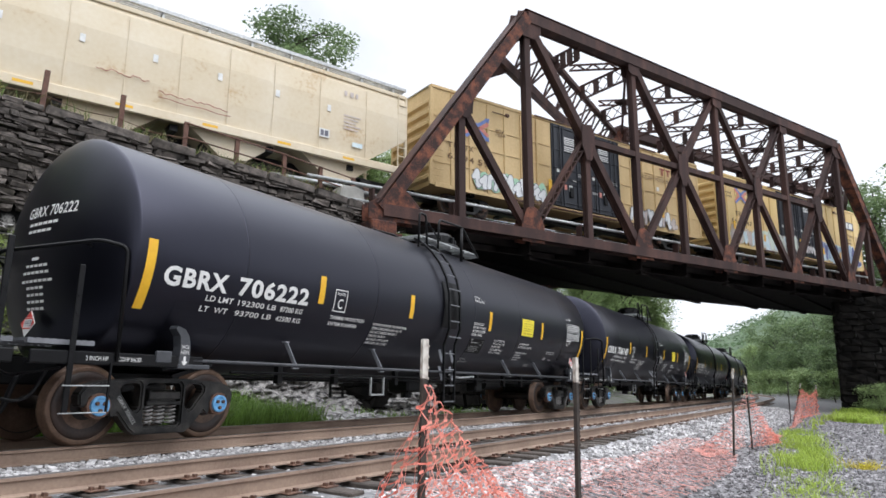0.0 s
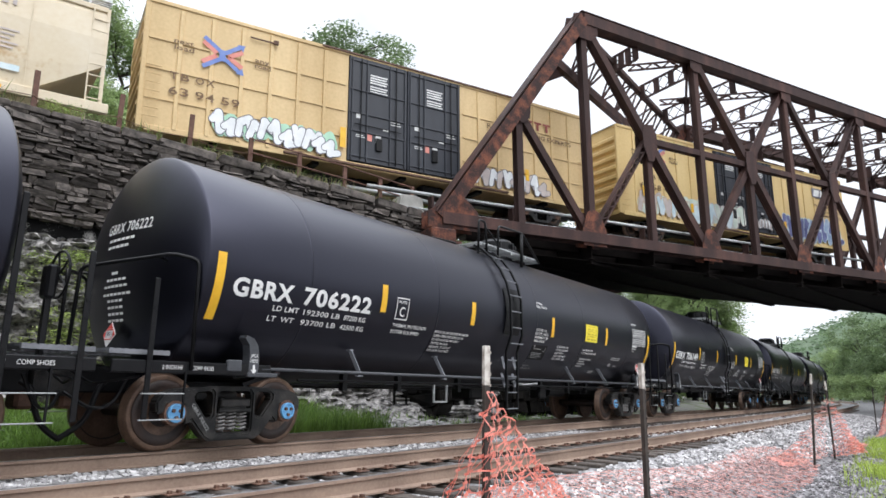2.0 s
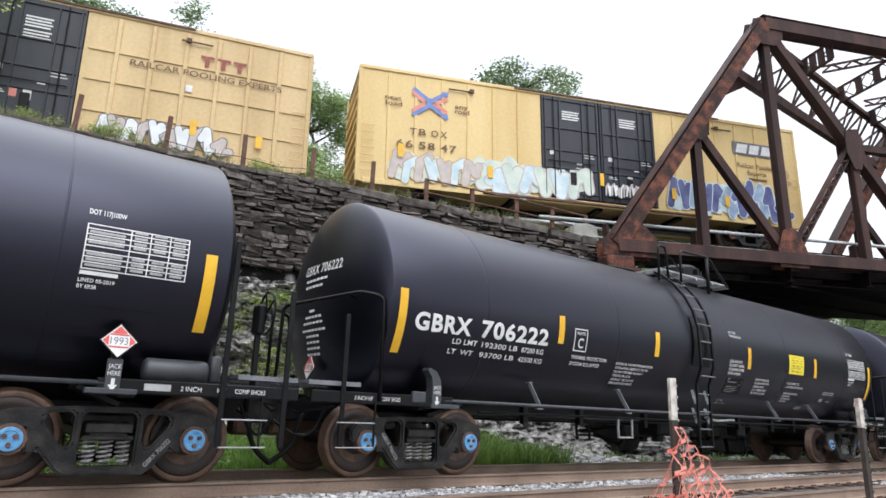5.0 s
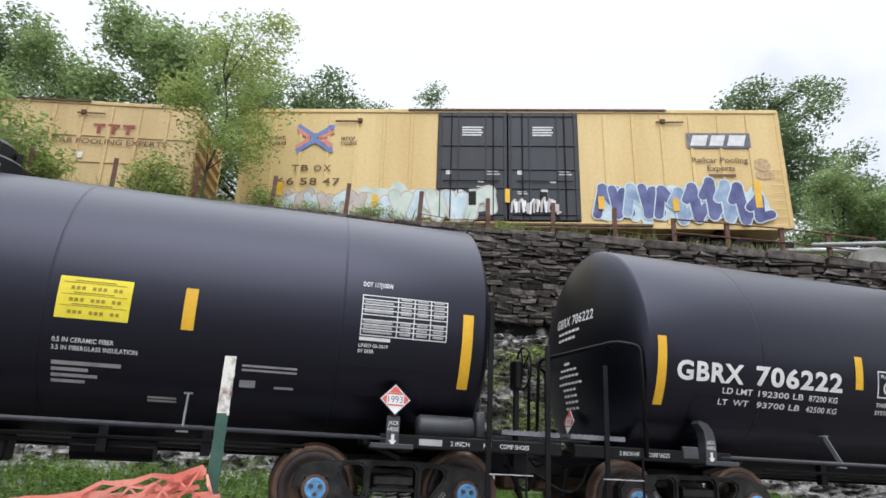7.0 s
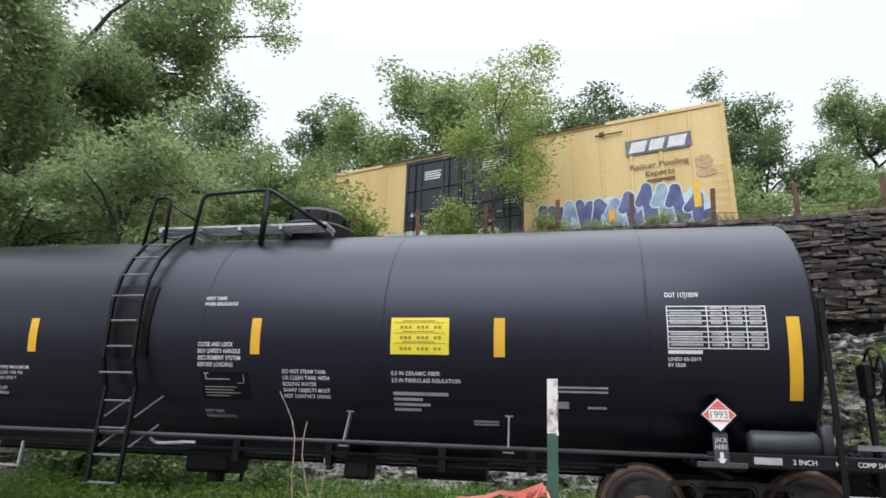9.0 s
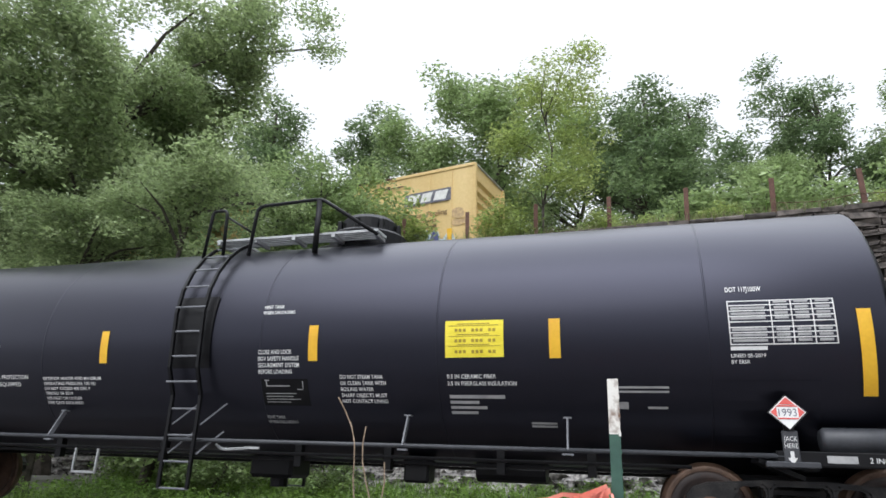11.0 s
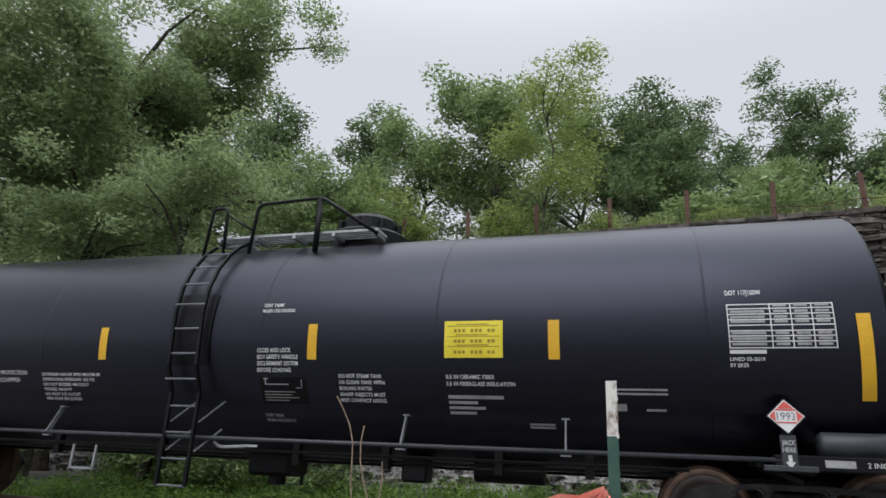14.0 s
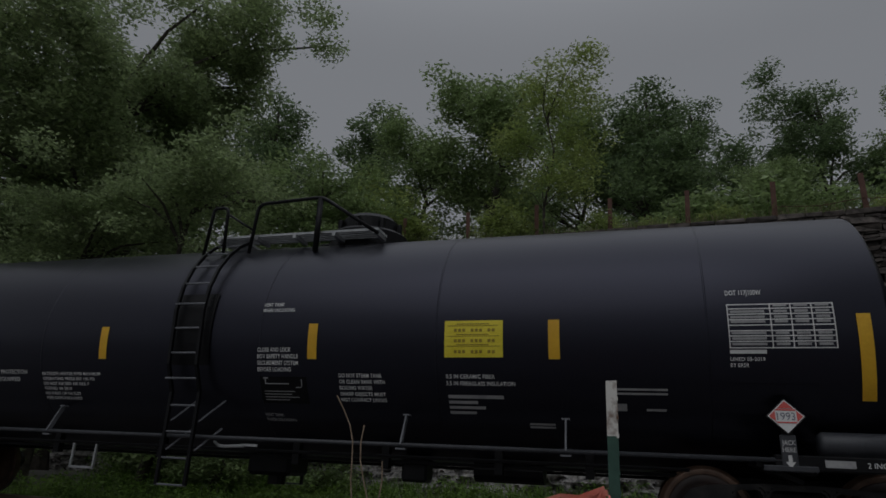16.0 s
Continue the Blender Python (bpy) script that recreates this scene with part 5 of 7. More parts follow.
# slanting portals at both ends
for e, u in ((0, 2), (12, 10)):
    a0, a1, b0, b1 = node("L", e, 0), node("U", u, 0), node("L", e, W), node("U", u, W)
    for f, th in ((0.77, 0.42), (0.97, 0.22)):
        bm = bmesh.new()
        beam(bm, a0.lerp(a1, f), b0.lerp(b1, f), 0.28, th)
        part("portal_strut", bm, TRUSS, bridge, "slanting portal strut")
    bm = bmesh.new()
    for k in range(9):
        p0, p1 = a0.lerp(a1, 0.77).lerp(b0.lerp(b1, 0.77), k / 9), a0.lerp(a1, 0.77).lerp(b0.lerp(b1, 0.77), (k + 1) / 9)
        q0, q1 = a0.lerp(a1, 0.97).lerp(b0.lerp(b1, 0.97), k / 9), a0.lerp(a1, 0.97).lerp(b0.lerp(b1, 0.97), (k + 1) / 9)
        beam(bm, p0, q1 if k % 2 else q0.lerp(q1, 0.5), 0.08, 0.09)
        beam(bm, q0, p0, 0.08, 0.09)
        beam(bm, q0.lerp(q1, 0.5), p1, 0.08, 0.09)
    part("portal_lattice", bm, TRUSS, bridge)
    for p, q, s in ((a0.lerp(a1, 0.62), a0.lerp(a1, 0.77), 1), (b0.lerp(b1, 0.62), b0.lerp(b1, 0.77), -1)):
        d = (b1 - a1).normalized() * s
        bm = bmesh.new()
        tri = [p, q, q + d * 1.6]
        va = [bm.verts.new(v + Vector((0, 0.02, 0))) for v in tri]
        vb = [bm.verts.new(v - Vector((0, 0.02, 0))) for v in tri]
        fs = [bm.faces.new(va), bm.faces.new(vb[::-1])] + [bm.faces.new((va[k - 1], vb[k - 1], vb[k], va[k])) for k in range(3)]
        bmesh.ops.recalc_face_normals(bm, faces=fs)
        part("portal_knee", bm, TRUSS, bridge)
# floor; its near-black colour holds the shade under the deck
for k in range(0, 17):
    x = k * PANEL / 2
    lo, hi = max(0.0, (x - 6 * PANEL) / SK * W), min(W, max(0.4, x / SK * W))
    if hi - lo < 0.3:
        continue
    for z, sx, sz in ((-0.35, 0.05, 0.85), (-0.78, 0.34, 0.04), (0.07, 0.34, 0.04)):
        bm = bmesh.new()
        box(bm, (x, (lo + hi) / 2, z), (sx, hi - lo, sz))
        part("floor_beam", bm, SHADEST, bridge)
for y in (0.75, 2.1, 2.7, 4.2, 4.8, 5.8):
    x0 = y / W * SK
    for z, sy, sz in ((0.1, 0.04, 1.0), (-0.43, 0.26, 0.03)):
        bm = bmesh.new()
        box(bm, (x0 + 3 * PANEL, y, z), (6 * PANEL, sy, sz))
        part("stringer", bm, SHADEST, bridge)
bm = bmesh.new()
for k in range(118):
    box(bm, (0.2 + k * 0.432, 3.45, 0.74), (0.26, 3.4, 0.24))
tagged(part("bridge_ties", bm, TIE, bridge), kind="stuff")
bm = bmesh.new()
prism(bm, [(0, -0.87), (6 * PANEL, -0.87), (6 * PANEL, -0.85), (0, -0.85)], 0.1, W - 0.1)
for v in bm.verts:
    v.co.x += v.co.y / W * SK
part("deck_pan", bm, SHADEST, bridge, "floor plating with the under-deck shade in its colour")
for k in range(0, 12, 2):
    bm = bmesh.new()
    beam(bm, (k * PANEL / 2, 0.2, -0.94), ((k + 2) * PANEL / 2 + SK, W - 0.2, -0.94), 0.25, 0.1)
    part("bottom_lateral", bm, SHADEST, bridge)
bm = bmesh.new()
tube(bm, [(-2.5, 0.5, 1.0), (43, 0.5, 1.0)], 0.065, 10)
tube(bm, [(-1.5, 0.75, 0.5), (43, 0.75, 0.5)], 0.05, 8)
pp = part("conduit", bm, GREYM, bridge, "long grey conduit pipe", True)
for k in range(0, 13):
    bm = bmesh.new()
    box(bm, (k * PANEL / 2, 0.55, 0.45), (0.08, 0.3, 1.0))
    part("conduit_bracket", bm, TRUSS, bridge)


# ---- cars of the upper train ----
def flat_draw(bm, x0, z0, y, name, material, parent, sx=1):
    for v in bm.verts:
        v.co = Vector((x0 + v.co.x, y, z0 + v.co.y))
    return part(name, bm, material, parent)


def poly_bm(polys):
    bm = bmesh.new()
    for p in polys:
        bm.faces.new([bm.verts.new((x, y, 0)) for x, y in p])
    return bm


def blob(cx, cy, rx, ry, seed, n=16, lump=0.22):
    r = random.Random(seed)
    ph = [r.uniform(0, 6.28) for _ in range(3)]
    return [(cx + rx * q * math.cos(a), cy + ry * q * math.sin(a)) for k in range(n) for a in [k * math.tau / n] for q in [1 + lump * (0.6 * math.sin(2 * a + ph[0]) + 0.4 * math.sin(3 * a + ph[1]))]]


def fat(p, q, w):
    """A thick stroke with round ends."""
    p, q = Vector(p), Vector(q)
    a = math.atan2(q.y - p.y, q.x - p.x)
    return [(c.x + w * math.cos(a + h + math.pi * k / 6), c.y + w * math.sin(a + h + math.pi * k / 6)) for c, h in ((q, -math.pi / 2), (p, math.pi / 2)) for k in range(7)]


ZIGZAGS = (((-0.1, 0.9), (0.35, 0.1), (0.6, 0.8), (1.15, 0.15)), ((0.0, 0.15), (0.3, 0.95), (0.95, 0.55), (1.2, 0.9)), ((-0.15, 0.6), (0.25, 1), (0.55, 0.05), (1.1, 0.4)), ((0.1, 0.05), (0.2, 0.7), (0.9, 0.95), (1.15, 0.3)), ((-0.1, 0.3), (0.5, 0.6), (0.45, 0.0), (1.2, 0.1)))


def graffiti(car, x0, x1, z0, z1, fills, rim, seed, y, back=None, n=8):
    """Spray-painted fat zigzag shapes with outlines; no letters."""
    r = random.Random(seed)
    w, h = (x1 - x0) / n, z1 - z0
    if back:
        for k in range(n + 1):
            flat_draw(poly_bm([blob(x0 + 0.5 * w + w * k * (n - 1) / n, (z0 + z1) / 2 + r.uniform(-0.1, 0.12) * h, w * 0.7, h * r.uniform(0.32, 0.42), seed + 50 + k)]), 0, 0, y - 0.0005 * k, "spray_haze", back, car)
    sw = min(0.34 * w, 0.15 * h)
    level = 0.006
    for k in range(n):
        zig = ZIGZAGS[r.randrange(len(ZIGZAGS))]
        lean, lift, tall = r.uniform(-0.06, 0.2), r.uniform(-0.04, 0.08) * h, r.uniform(0.82, 1.0)
        pts = [(x0 + w * (k + u * 1.02) + lean * v * w, z0 + sw + lift + v * (h - 2.2 * sw) * tall) for u, v in zig]
        level += 0.0035
        for grow, mt, name in ((1.25, rim, "spray_outline"), (1.0, fills[k % len(fills)], "spray_fill")):
            for j, (p, q) in enumerate(zip(pts, pts[1:])):
                level += 0.0004
                flat_draw(poly_bm([fat(p, q, sw * grow * (1.0 if j % 2 else 0.85))]), 0, 0, y - level, name, mt, car)


def boxcar(m, bright, number, old):
    """A long high boxcar with paired plug doors; x runs along it, its rails are at 0."""
    car = thing("boxcar", m, "yellow high-cube boxcar with black plug doors and graffiti", "boxcar", "upper train")
    yel = BOXY2 if bright else BOXY
    hl, hw, z0, z1 = 9.3, 1.56, 0.92, 5.26
    for sy in (-1, 1):
        for xa, xb in ((-hl, -2.44), (2.44, hl)):
            bm = bmesh.new()
            box(bm, ((xa + xb) / 2, sy * (hw - 0.04), (z0 + z1) / 2), (xb - xa, 0.08, z1 - z0))
            part("side_panel", bm, yel, car, "weathered yellow side panel")
    bm = bmesh.new()
    box(bm, (0, 0, z0 + 0.05), (2 * hl - 0.3, 2 * hw - 0.2, 0.1))
    box(bm, (0, 0, z1 - 0.1), (2 * hl - 0.3, 2 * hw - 0.2, 0.1))
    for sx in (-1, 1):
        box(bm, (sx * (hl - 0.10), 0, (z0 + z1) / 2), (0.1, 2 * hw - 0.17, z1 - z0))
    part("body", bm, yel, car, "yellow ends and floor")
    for sx in (-1, 1):
        for k in range(8):
            bm = bmesh.new()
            z = z0 + 0.35 + k * 0.47
            prism(bm, [(sx * (hl - 0.05), z - 0.15), (sx * (hl + 0.07), z - 0.05), (sx * (hl + 0.07), z + 0.08), (sx * (hl - 0.05), z + 0.18)], -hw + 0.12, hw - 0.12)
            part("end_corrugation", bm, yel, car)
        for sy in (-1, 1):
            bm = bmesh.new()
            box(bm, (sx * (hl - 0.03), sy * (hw - 0.05), (z0 + z1) / 2), (0.16, 0.14, z1 - z0), bev=0.02)
            part("corner_post", bm, yel, car)
    ribs = [3.35 + 0.98 * k for k in range(6)]
    for sx in (-1, 1):
        for x in ribs:
            for sy in (-1, 1):
                bm = bmesh.new()
                box(bm, (sx * x, sy * (hw + 0.015), (z0 + z1) / 2 - 0.05), (0.13 if old else 0.11, 0.09 if old else 0.06, z1 - z0 - 0.25), bev=0.012)
                part("side_rib", bm, yel, car)
        if old:
            for z in (1.95, 2.95, 3.95):
                for sy in (-1, 1):
                    bm = bmesh.new()
                    box(bm, (sx * 5.87, sy * (hw + 0.01), z), (6.6, 0.06, 0.07))
                    part("side_rail", bm, yel, car)
    for sy in (-1, 1):
        bm = bmesh.new()
        box(bm, (0, sy * (hw + 0.01), z1 - 0.05), (2 * hl, 0.07, 0.14), bev=0.015)
        part("top_chord", bm, yel, car)
        bm = bmesh.new()
        box(bm, (0, sy * (hw + 0.005), z0 + 0.03), (2 * hl - 0.4, 0.06, 0.2), bev=0.015)
        part("side_sill", bm, yel, car)
    bm = bmesh.new()
    prism(bm, [(-hl - 0.02, 0), (hl + 0.02, 0), (hl + 0.02, 0.03), (-hl - 0.02, 0.03)], -hw, hw, pose(0, 0, z1))
    for k in range(17):
        box(bm, (-hl + 0.5 + k * 1.1, 0, z1 + 0.05), (0.07, 2 * hw - 0.1, 0.06))
    part("roof", bm, ROOFG, car, "galvanized ribbed roof")
    bm = bmesh.new()
    for sy in (-1, 1):
        box(bm, (1.0, sy * (hw + 0.06), z1 - 0.02), (9.0, 0.07, 0.06))
        box(bm, (0, sy * (hw + 0.08), z0 + 0.02), (9.5, 0.10, 0.07))
    part("door_track", bm, RUSTY, car)
    # doors
    for sy in (-1, 1):
        for sx in (-1, 1):
            bm = bmesh.new()
            box(bm, (sx * 1.22, sy * (hw + 0.0), 3.13), (2.40, 0.10, 4.05), bev=0.015)
            dr = part("plug_door", bm, DOORB, car, "black plug door with locking bars")
            bm = bmesh.new()
            for z in (1.3, 2.25, 2.95, 3.85, 5.0):
                box(bm, (sx * 1.22, sy * (hw + 0.065), z), (2.30, 0.05, 0.06), bev=0.008)
            for x in (0.12, 0.75, 1.7, 2.3):
                box(bm, (sx * x, sy * (hw + 0.075), 3.13), (0.05, 0.06, 3.95), bev=0.008)
            part("door_rib", bm, DOORB, dr)
            bm = bmesh.new()
            for x in (0.5, 1.95):
                tube(bm, [(sx * x, sy * (hw + 0.11), 1.15), (sx * x, sy * (hw + 0.11), 5.1)], 0.022, 6)
            tube(bm, [(sx * 0.3, sy * (hw + 0.11), 2.5), (sx * 2.2, sy * (hw + 0.11), 2.5)], 0.018, 6)
            box(bm, (sx * 1.2, sy * (hw + 0.11), 1.85), (0.25, 0.06, 0.5), bev=0.02)
            part("locking_bar", bm, BLACK, dr)
            bm = bars_bm([(-0.36, -0.05 - 0.1 * k, 0.36 - 0.05 * (k % 2), 0.005 - 0.1 * k) for k in range(4)] + ([(-0.36, -0.50 - 0.1 * k, 0.36 - 0.05 * (k % 2), -0.45 - 0.1 * k) for k in range(3)] if old else []))
            flat_draw(bm, sx * 1.22, 4.58, sy * (hw + 0.056), "door_notice", WHITE, dr)
            bm = bars_bm([(0.2, 0.0, 0.42, 0.08), (-0.1, -0.55, 0.12, -0.2), (-0.9, -0.35, -0.6, -0.32), (-0.9, -0.42, -0.55, -0.39), (-0.9, 0.3, -0.7, 0.5), (0.5, 0.3, 0.95, 0.33), (0.5, 0.4, 0.9, 0.43)])
            flat_draw(bm, sx * 1.22, 2.45, sy * (hw + 0.057), "door_label", WHITE, dr)
            if old:
                flat_draw(bars_bm([(-0.5, -0.5, -0.25, -0.25)]), sx * 1.22, 2.45, sy * (hw + 0.058), "door_label", LOGOR, dr)
    # lettering on the near side
    y = -hw - 0.043 - (0.022 if old else 0.006)
    lay = y - 0.001
    def word(s, x, z, h, w, mt, name="lettering"):
        bm = text_bm(s, h, w, bold=0.016)
        for v in bm.verts:
            v.co = Vector((x + v.co.x, lay, z + v.co.y))
        part(name, bm, mt, car)
    # emblem: a plain cross of red and blue bands
    cx, cz = (-6.95, 3.86) if old else (-6.79, 4.10)
    def band(x0, z0, x1, z1, w):
        d = Vector((x1 - x0, z1 - z0)).normalized() * w
        return [(x0 - d.y, z0 + d.x), (x0 + d.y, z0 - d.x), (x1 + d.y, z1 - d.x), (x1 - d.y, z1 + d.x)]
    for polys, mt, q in (([band(-0.62, 0.36, -0.18, 0.04, 0.075), band(-0.62, -0.36, -0.18, -0.04, 0.075)], LOGOR, 0.0), ([band(0.66, 0.28, 0.20, 0.0, 0.075), band(0.66, -0.28, 0.20, 0.0, 0.075)], LOGOR, 0.0),
                         ([band(-0.60, 0.52, 0.02, 0.08, 0.07)], LOGOB, 0.002), ([band(-0.60, -0.52, 0.02, -0.08, 0.07)], LOGOB, 0.003), ([band(0.0, -0.20, 0.0, 0.20, 0.10)], LOGOB, 0.004), ([band(0.02, 0.06, 0.56, 0.44, 0.07), [(0.46, 0.52), (0.72, 0.54), (0.66, 0.30)]], LOGOB, 0.005), ([band(0.02, -0.06, 0.56, -0.44, 0.07), [(0.46, -0.52), (0.66, -0.30), (0.72, -0.54)]], LOGOB, 0.006)):
        flat_draw(poly_bm(polys), cx, cz, y - q, "emblem", mt, car)
    dx = -0.05 if old else 0.0
    for w, x, z, wd in (("next", -8.40, 4.06, 0.60), ("load", -8.38, 3.84, 0.60), ("any", -5.83, 4.06, 0.50), ("road", -5.83, 3.86, 0.55)):
        word(w, x + dx, z - (0.14 if old else 0), 0.17, wd, BROWNT)
    tx, tz = (-8.5, 2.68) if old else (-7.48, 2.84)
    for k, ch in enumerate("TBOX"):
        word(ch, tx + 0.33 * k + (0.12 if k > 1 else 0), tz, 0.24, 0.26, BROWNT)
    for k, ch in enumerate(number):
        word(ch, (-8.5 if old else -7.95) + 0.33 * k + 0.14 * (k // 2), tz - 0.52, 0.27, 0.26, BROWNT)
    if old:
        for k in range(3):
            flat_draw(bars_bm([(0, 0, 0.42, 0.09), (0.15, -0.3, 0.27, 0)]), 5.75 + 0.5 * k, 4.3, y, "emblem", MAROON, car)
        word("RAILCAR POOLING EXPERTS", 3.75, 3.6, 0.20, 4.6, BROWNT)
        graffiti(car, -7.1, -2.9, 1.05, 2.05, (GRAFW, GRAFW), GRAFK, 3, y, GRAFG, 11)
        graffiti(car, 3.15, 6.8, 1.0, 2.0, (GRAFW, GRAFP), GRAFK, 8, y, None, 10)
        for x, z, w, h in ((-2.75, 1.5, 0.22, 0.75), (5.65, 1.6, 0.2, 0.5), (7.65, 1.5, 0.2, 0.4)):
            flat_draw(bars_bm([(0, 0, w, h)]), x, z, y - 0.06, "reflector", YELLOW, car)
        flat_draw(bars_bm([(0, 0, 0.2, 0.22)]), 5.4, 3.05, y, "label", WHITE, car)
    else:
        flat_draw(bars_bm([(0, 0, 2.14, 0.56)]), 6.13, 3.81, y, "emblem_panel", GRAFK, car)
        for k, (u0, u1) in enumerate(((0.08, 0.78), (0.72, 1.36), (1.32, 2.06))):
            flat_draw(poly_bm([[(u0 + 0.02, 0.08), (u1 - 0.16, 0.08), (u1 - 0.04, 0.48), (u0 + 0.14, 0.48)]]), 6.13, 3.81, y - 0.003, "emblem", WHITE, car)
        word("Railcar Pooling", 6.24, 3.26, 0.19, 1.87, BROWNT)
        word("Experts", 6.73, 2.96, 0.19, 0.92, BROWNT)
        flat_draw(bars_bm([(0, 0, 0.90, 0.10)]), 6.75, 2.73, lay, "plain_bar", BROWNT, car)
        graffiti(car, -8.1, -5.0, 0.95, 2.25, (GRAFP, GRAFL), GRAFT, 21, y, GRAFM, 7)
        graffiti(car, -5.1, -0.7, 0.95, 2.40, (GRAFM, GRAFL), GRAFP, 25, y - 0.02, GRAFM, 7)
        graffiti(car, 0.1, 1.7, 1.25, 1.9, (GRAFP, GRAFW), DOORB, 27, -hw - 0.13, None, 13)
        graffiti(car, 2.95, 8.5, 0.95, 2.60, (GRAFB, GRAFB, GRAFN), GRAFL, 31, y, GRAFL, 11)
        flat_draw(poly_bm([blob(8.55, 3.2, 0.34, 0.22, 5), blob(8.6, 2.8, 0.3, 0.16, 7)]), 0, 0, y + 0.03, "faded_scribble", GRAFT, car)
        for x, z, w, h in ((8.15, 1.6, 0.22, 0.95), (5.45, 1.45, 0.2, 0.45), (3.0, 1.5, 0.2, 0.45), (-7.9, 1.9, 0.2, 0.5), (-4.6, 1.5, 0.2, 0.45), (-0.1, 1.7, 0.16, 0.5)):
            flat_draw(bars_bm([(0, 0, w, h)]), x, z, y - 0.075, "reflector", YELLOW, car)
    for sx in (-1, 1):
        for k in range(7):
            bm = bmesh.new()
            tube(bm, [(sx * 8.75, y - 0.03, 1.3 + 0.28 * k), (sx * 9.2, y - 0.03, 1.3 + 0.28 * k)], 0.014, 5)
            part("ladder_rung", bm, yel, car)
        bm = bmesh.new()
        box(bm, (sx * 5.6, y - 0.02, 4.78), (0.95, 0.04, 0.04))
        box(bm, (5.35 if sx > 0 else -5.2, y - 0.04, 4.80), (0.16, 0.08, 0.14))
        part("door_stop", bm, RUSTY, car)
    return running_gear(car, 7.0, 9.6, 0.9)


def running_gear(car, bolster, end, sill):
    bm = bmesh.new()
    box(bm, (0, 0, sill - 0.1), (2 * end - 0.6, 0.4, 0.35))
    for x in (-bolster, -bolster / 2, 0, bolster / 2, bolster):
        box(bm, (x, 0, sill), (0.25, 2.7, 0.2))
    box(bm, (1.5, -0.8, sill - 0.25), (1.0, 0.45, 0.4), bev=0.05)
    for sx in (-1, 1):
        box(bm, (sx * end, 0, 0.86), (0.8, 0.25, 0.25), bev=0.03)
    part("underframe", bm, BLACK, car, "black underframe and couplers")
    sets = []
    for sx in (-1, 1):
        truck(car, sx * bolster, 0.457, True)
        for ax in (-0.889, 0.889):
            sets.append(wheelset(car, sx * bolster + ax, 0.457, False, True))
    return car, sets


def hopper(m):
    car = thing("covered_hopper", m, "cream covered hopper car with rust-stained sides", "hopper car", "upper train")
    hl, z0, z1 = 8.9, 1.25, 4.45
    bm = bmesh.new()
    prof = [(-1.5, z0 + 0.1), (-1.56, 2.2), (-1.58, 3.4), (-1.52, 4.2), (-1.40, z1), (1.40, z1), (1.52, 4.2), (1.58, 3.4), (1.56, 2.2), (1.5, z0 + 0.1)]
    secs = []
    for x, cut in ((-hl, 3.0), (-hl + 1.8, 0), (-5, 0), (-1.7, 0), (1.7, 0), (5, 0), (hl - 1.8, 0), (hl, 3.0)):
        secs.append([bm.verts.new((x, y, max(z, 2.55) if cut else z)) for y, z in prof])
    for a, b in zip(secs, secs[1:]):
        for k in range(len(prof)):
            bm.faces.new((a[k], a[(k + 1) % len(prof)], b[(k + 1) % len(prof)], b[k]))
    bm.faces.new(secs[0])
    bm.faces.new(secs[-1][::-1])
    bmesh.ops.recalc_face_normals(bm, faces=bm.faces[:])
    part("body", bm, CREAM, car, "cream rust-stained steel sides")
    for x in (-7.0, -5, -3.2, -1.6, 0, 1.6, 3.2, 5, 7.0):
        for sy in (-1, 1):
            bm = bmesh.new()
            beam(bm, (x, sy * 1.585, 1.4), (x, sy * 1.592, 4.15), 0.03, 0.012)
            part("side_seam", bm, CREAM, car)
    bm = bmesh.new()
    for sy in (-1, 1):
        box(bm, (0, sy * 1.55, z0), (2 * hl + 0.5, 0.12, 0.30), bev=0.02)
        box(bm, (0, sy * 1.46, z1 - 0.03), (2 * hl, 0.14, 0.16), bev=0.02)
        for sx in (-1, 1):
            box(bm, (sx * (hl + 0.02), sy * 1.5, 2.8), (0.1, 0.1, 3.3))
            for k in range(8):
                box(bm, (sx * (hl + 0.02), sy * 1.38, 1.5 + 0.36 * k), (0.03, 0.3, 0.03))
                box(bm, (sx * (hl - 0.18), sy * 1.56, 1.5 + 0.36 * k), (0.4, 0.03, 0.03))
            box(bm, (sx * (hl - 0.38), sy * 1.56, 2.8), (0.04, 0.04, 3.3))
    part("side_sill", bm, CREAM, car)
    for x in (-6.0, -2.0, 2.0, 6.0):
        bm = bmesh.new()
        prism(bm, [(x - 1.9, z0 + 0.25), (x + 1.9, z0 + 0.25), (x + 0.45, 0.42), (x - 0.45, 0.42)], -1.25, 1.25)
        part("hopper_bay", bm, CREAM, car, "sloping discharge bay")
    bm = bmesh.new()
    for sy in (-1, 1):
        for k in range(12):
            box(bm, (-hl + 0.8 + k * 1.5, sy * 1.1, z1 + 0.16), (0.08, 0.5, 0.3))
        for q in range(5):
            box(bm, (0, sy * (0.85 + 0.12 * q), z1 + 0.32), (2 * hl + 0.2, 0.07, 0.04))
        box(bm, (0, sy * 1.40, z1 + 0.36), (2 * hl + 0.2, 0.03, 0.12))
    part("running_board", bm, GREYM, car, "grey grating roof walk")
    bm = bmesh.new()
    for k in range(4):
        box(bm, (-6 + 4 * k, 0, z1 + 0.12), (2.8, 0.7, 0.25), bev=0.04)
    part("hatch", bm, CREAM, car)
    y = -1.60
    flat_draw(bars_bm([(k * 2.05 - 7, 2.9 - 0.0 * k, k * 2.05 - 6.85, 3.15) for k in range(7)]), 0, 0, y, "label", WHITE, car)
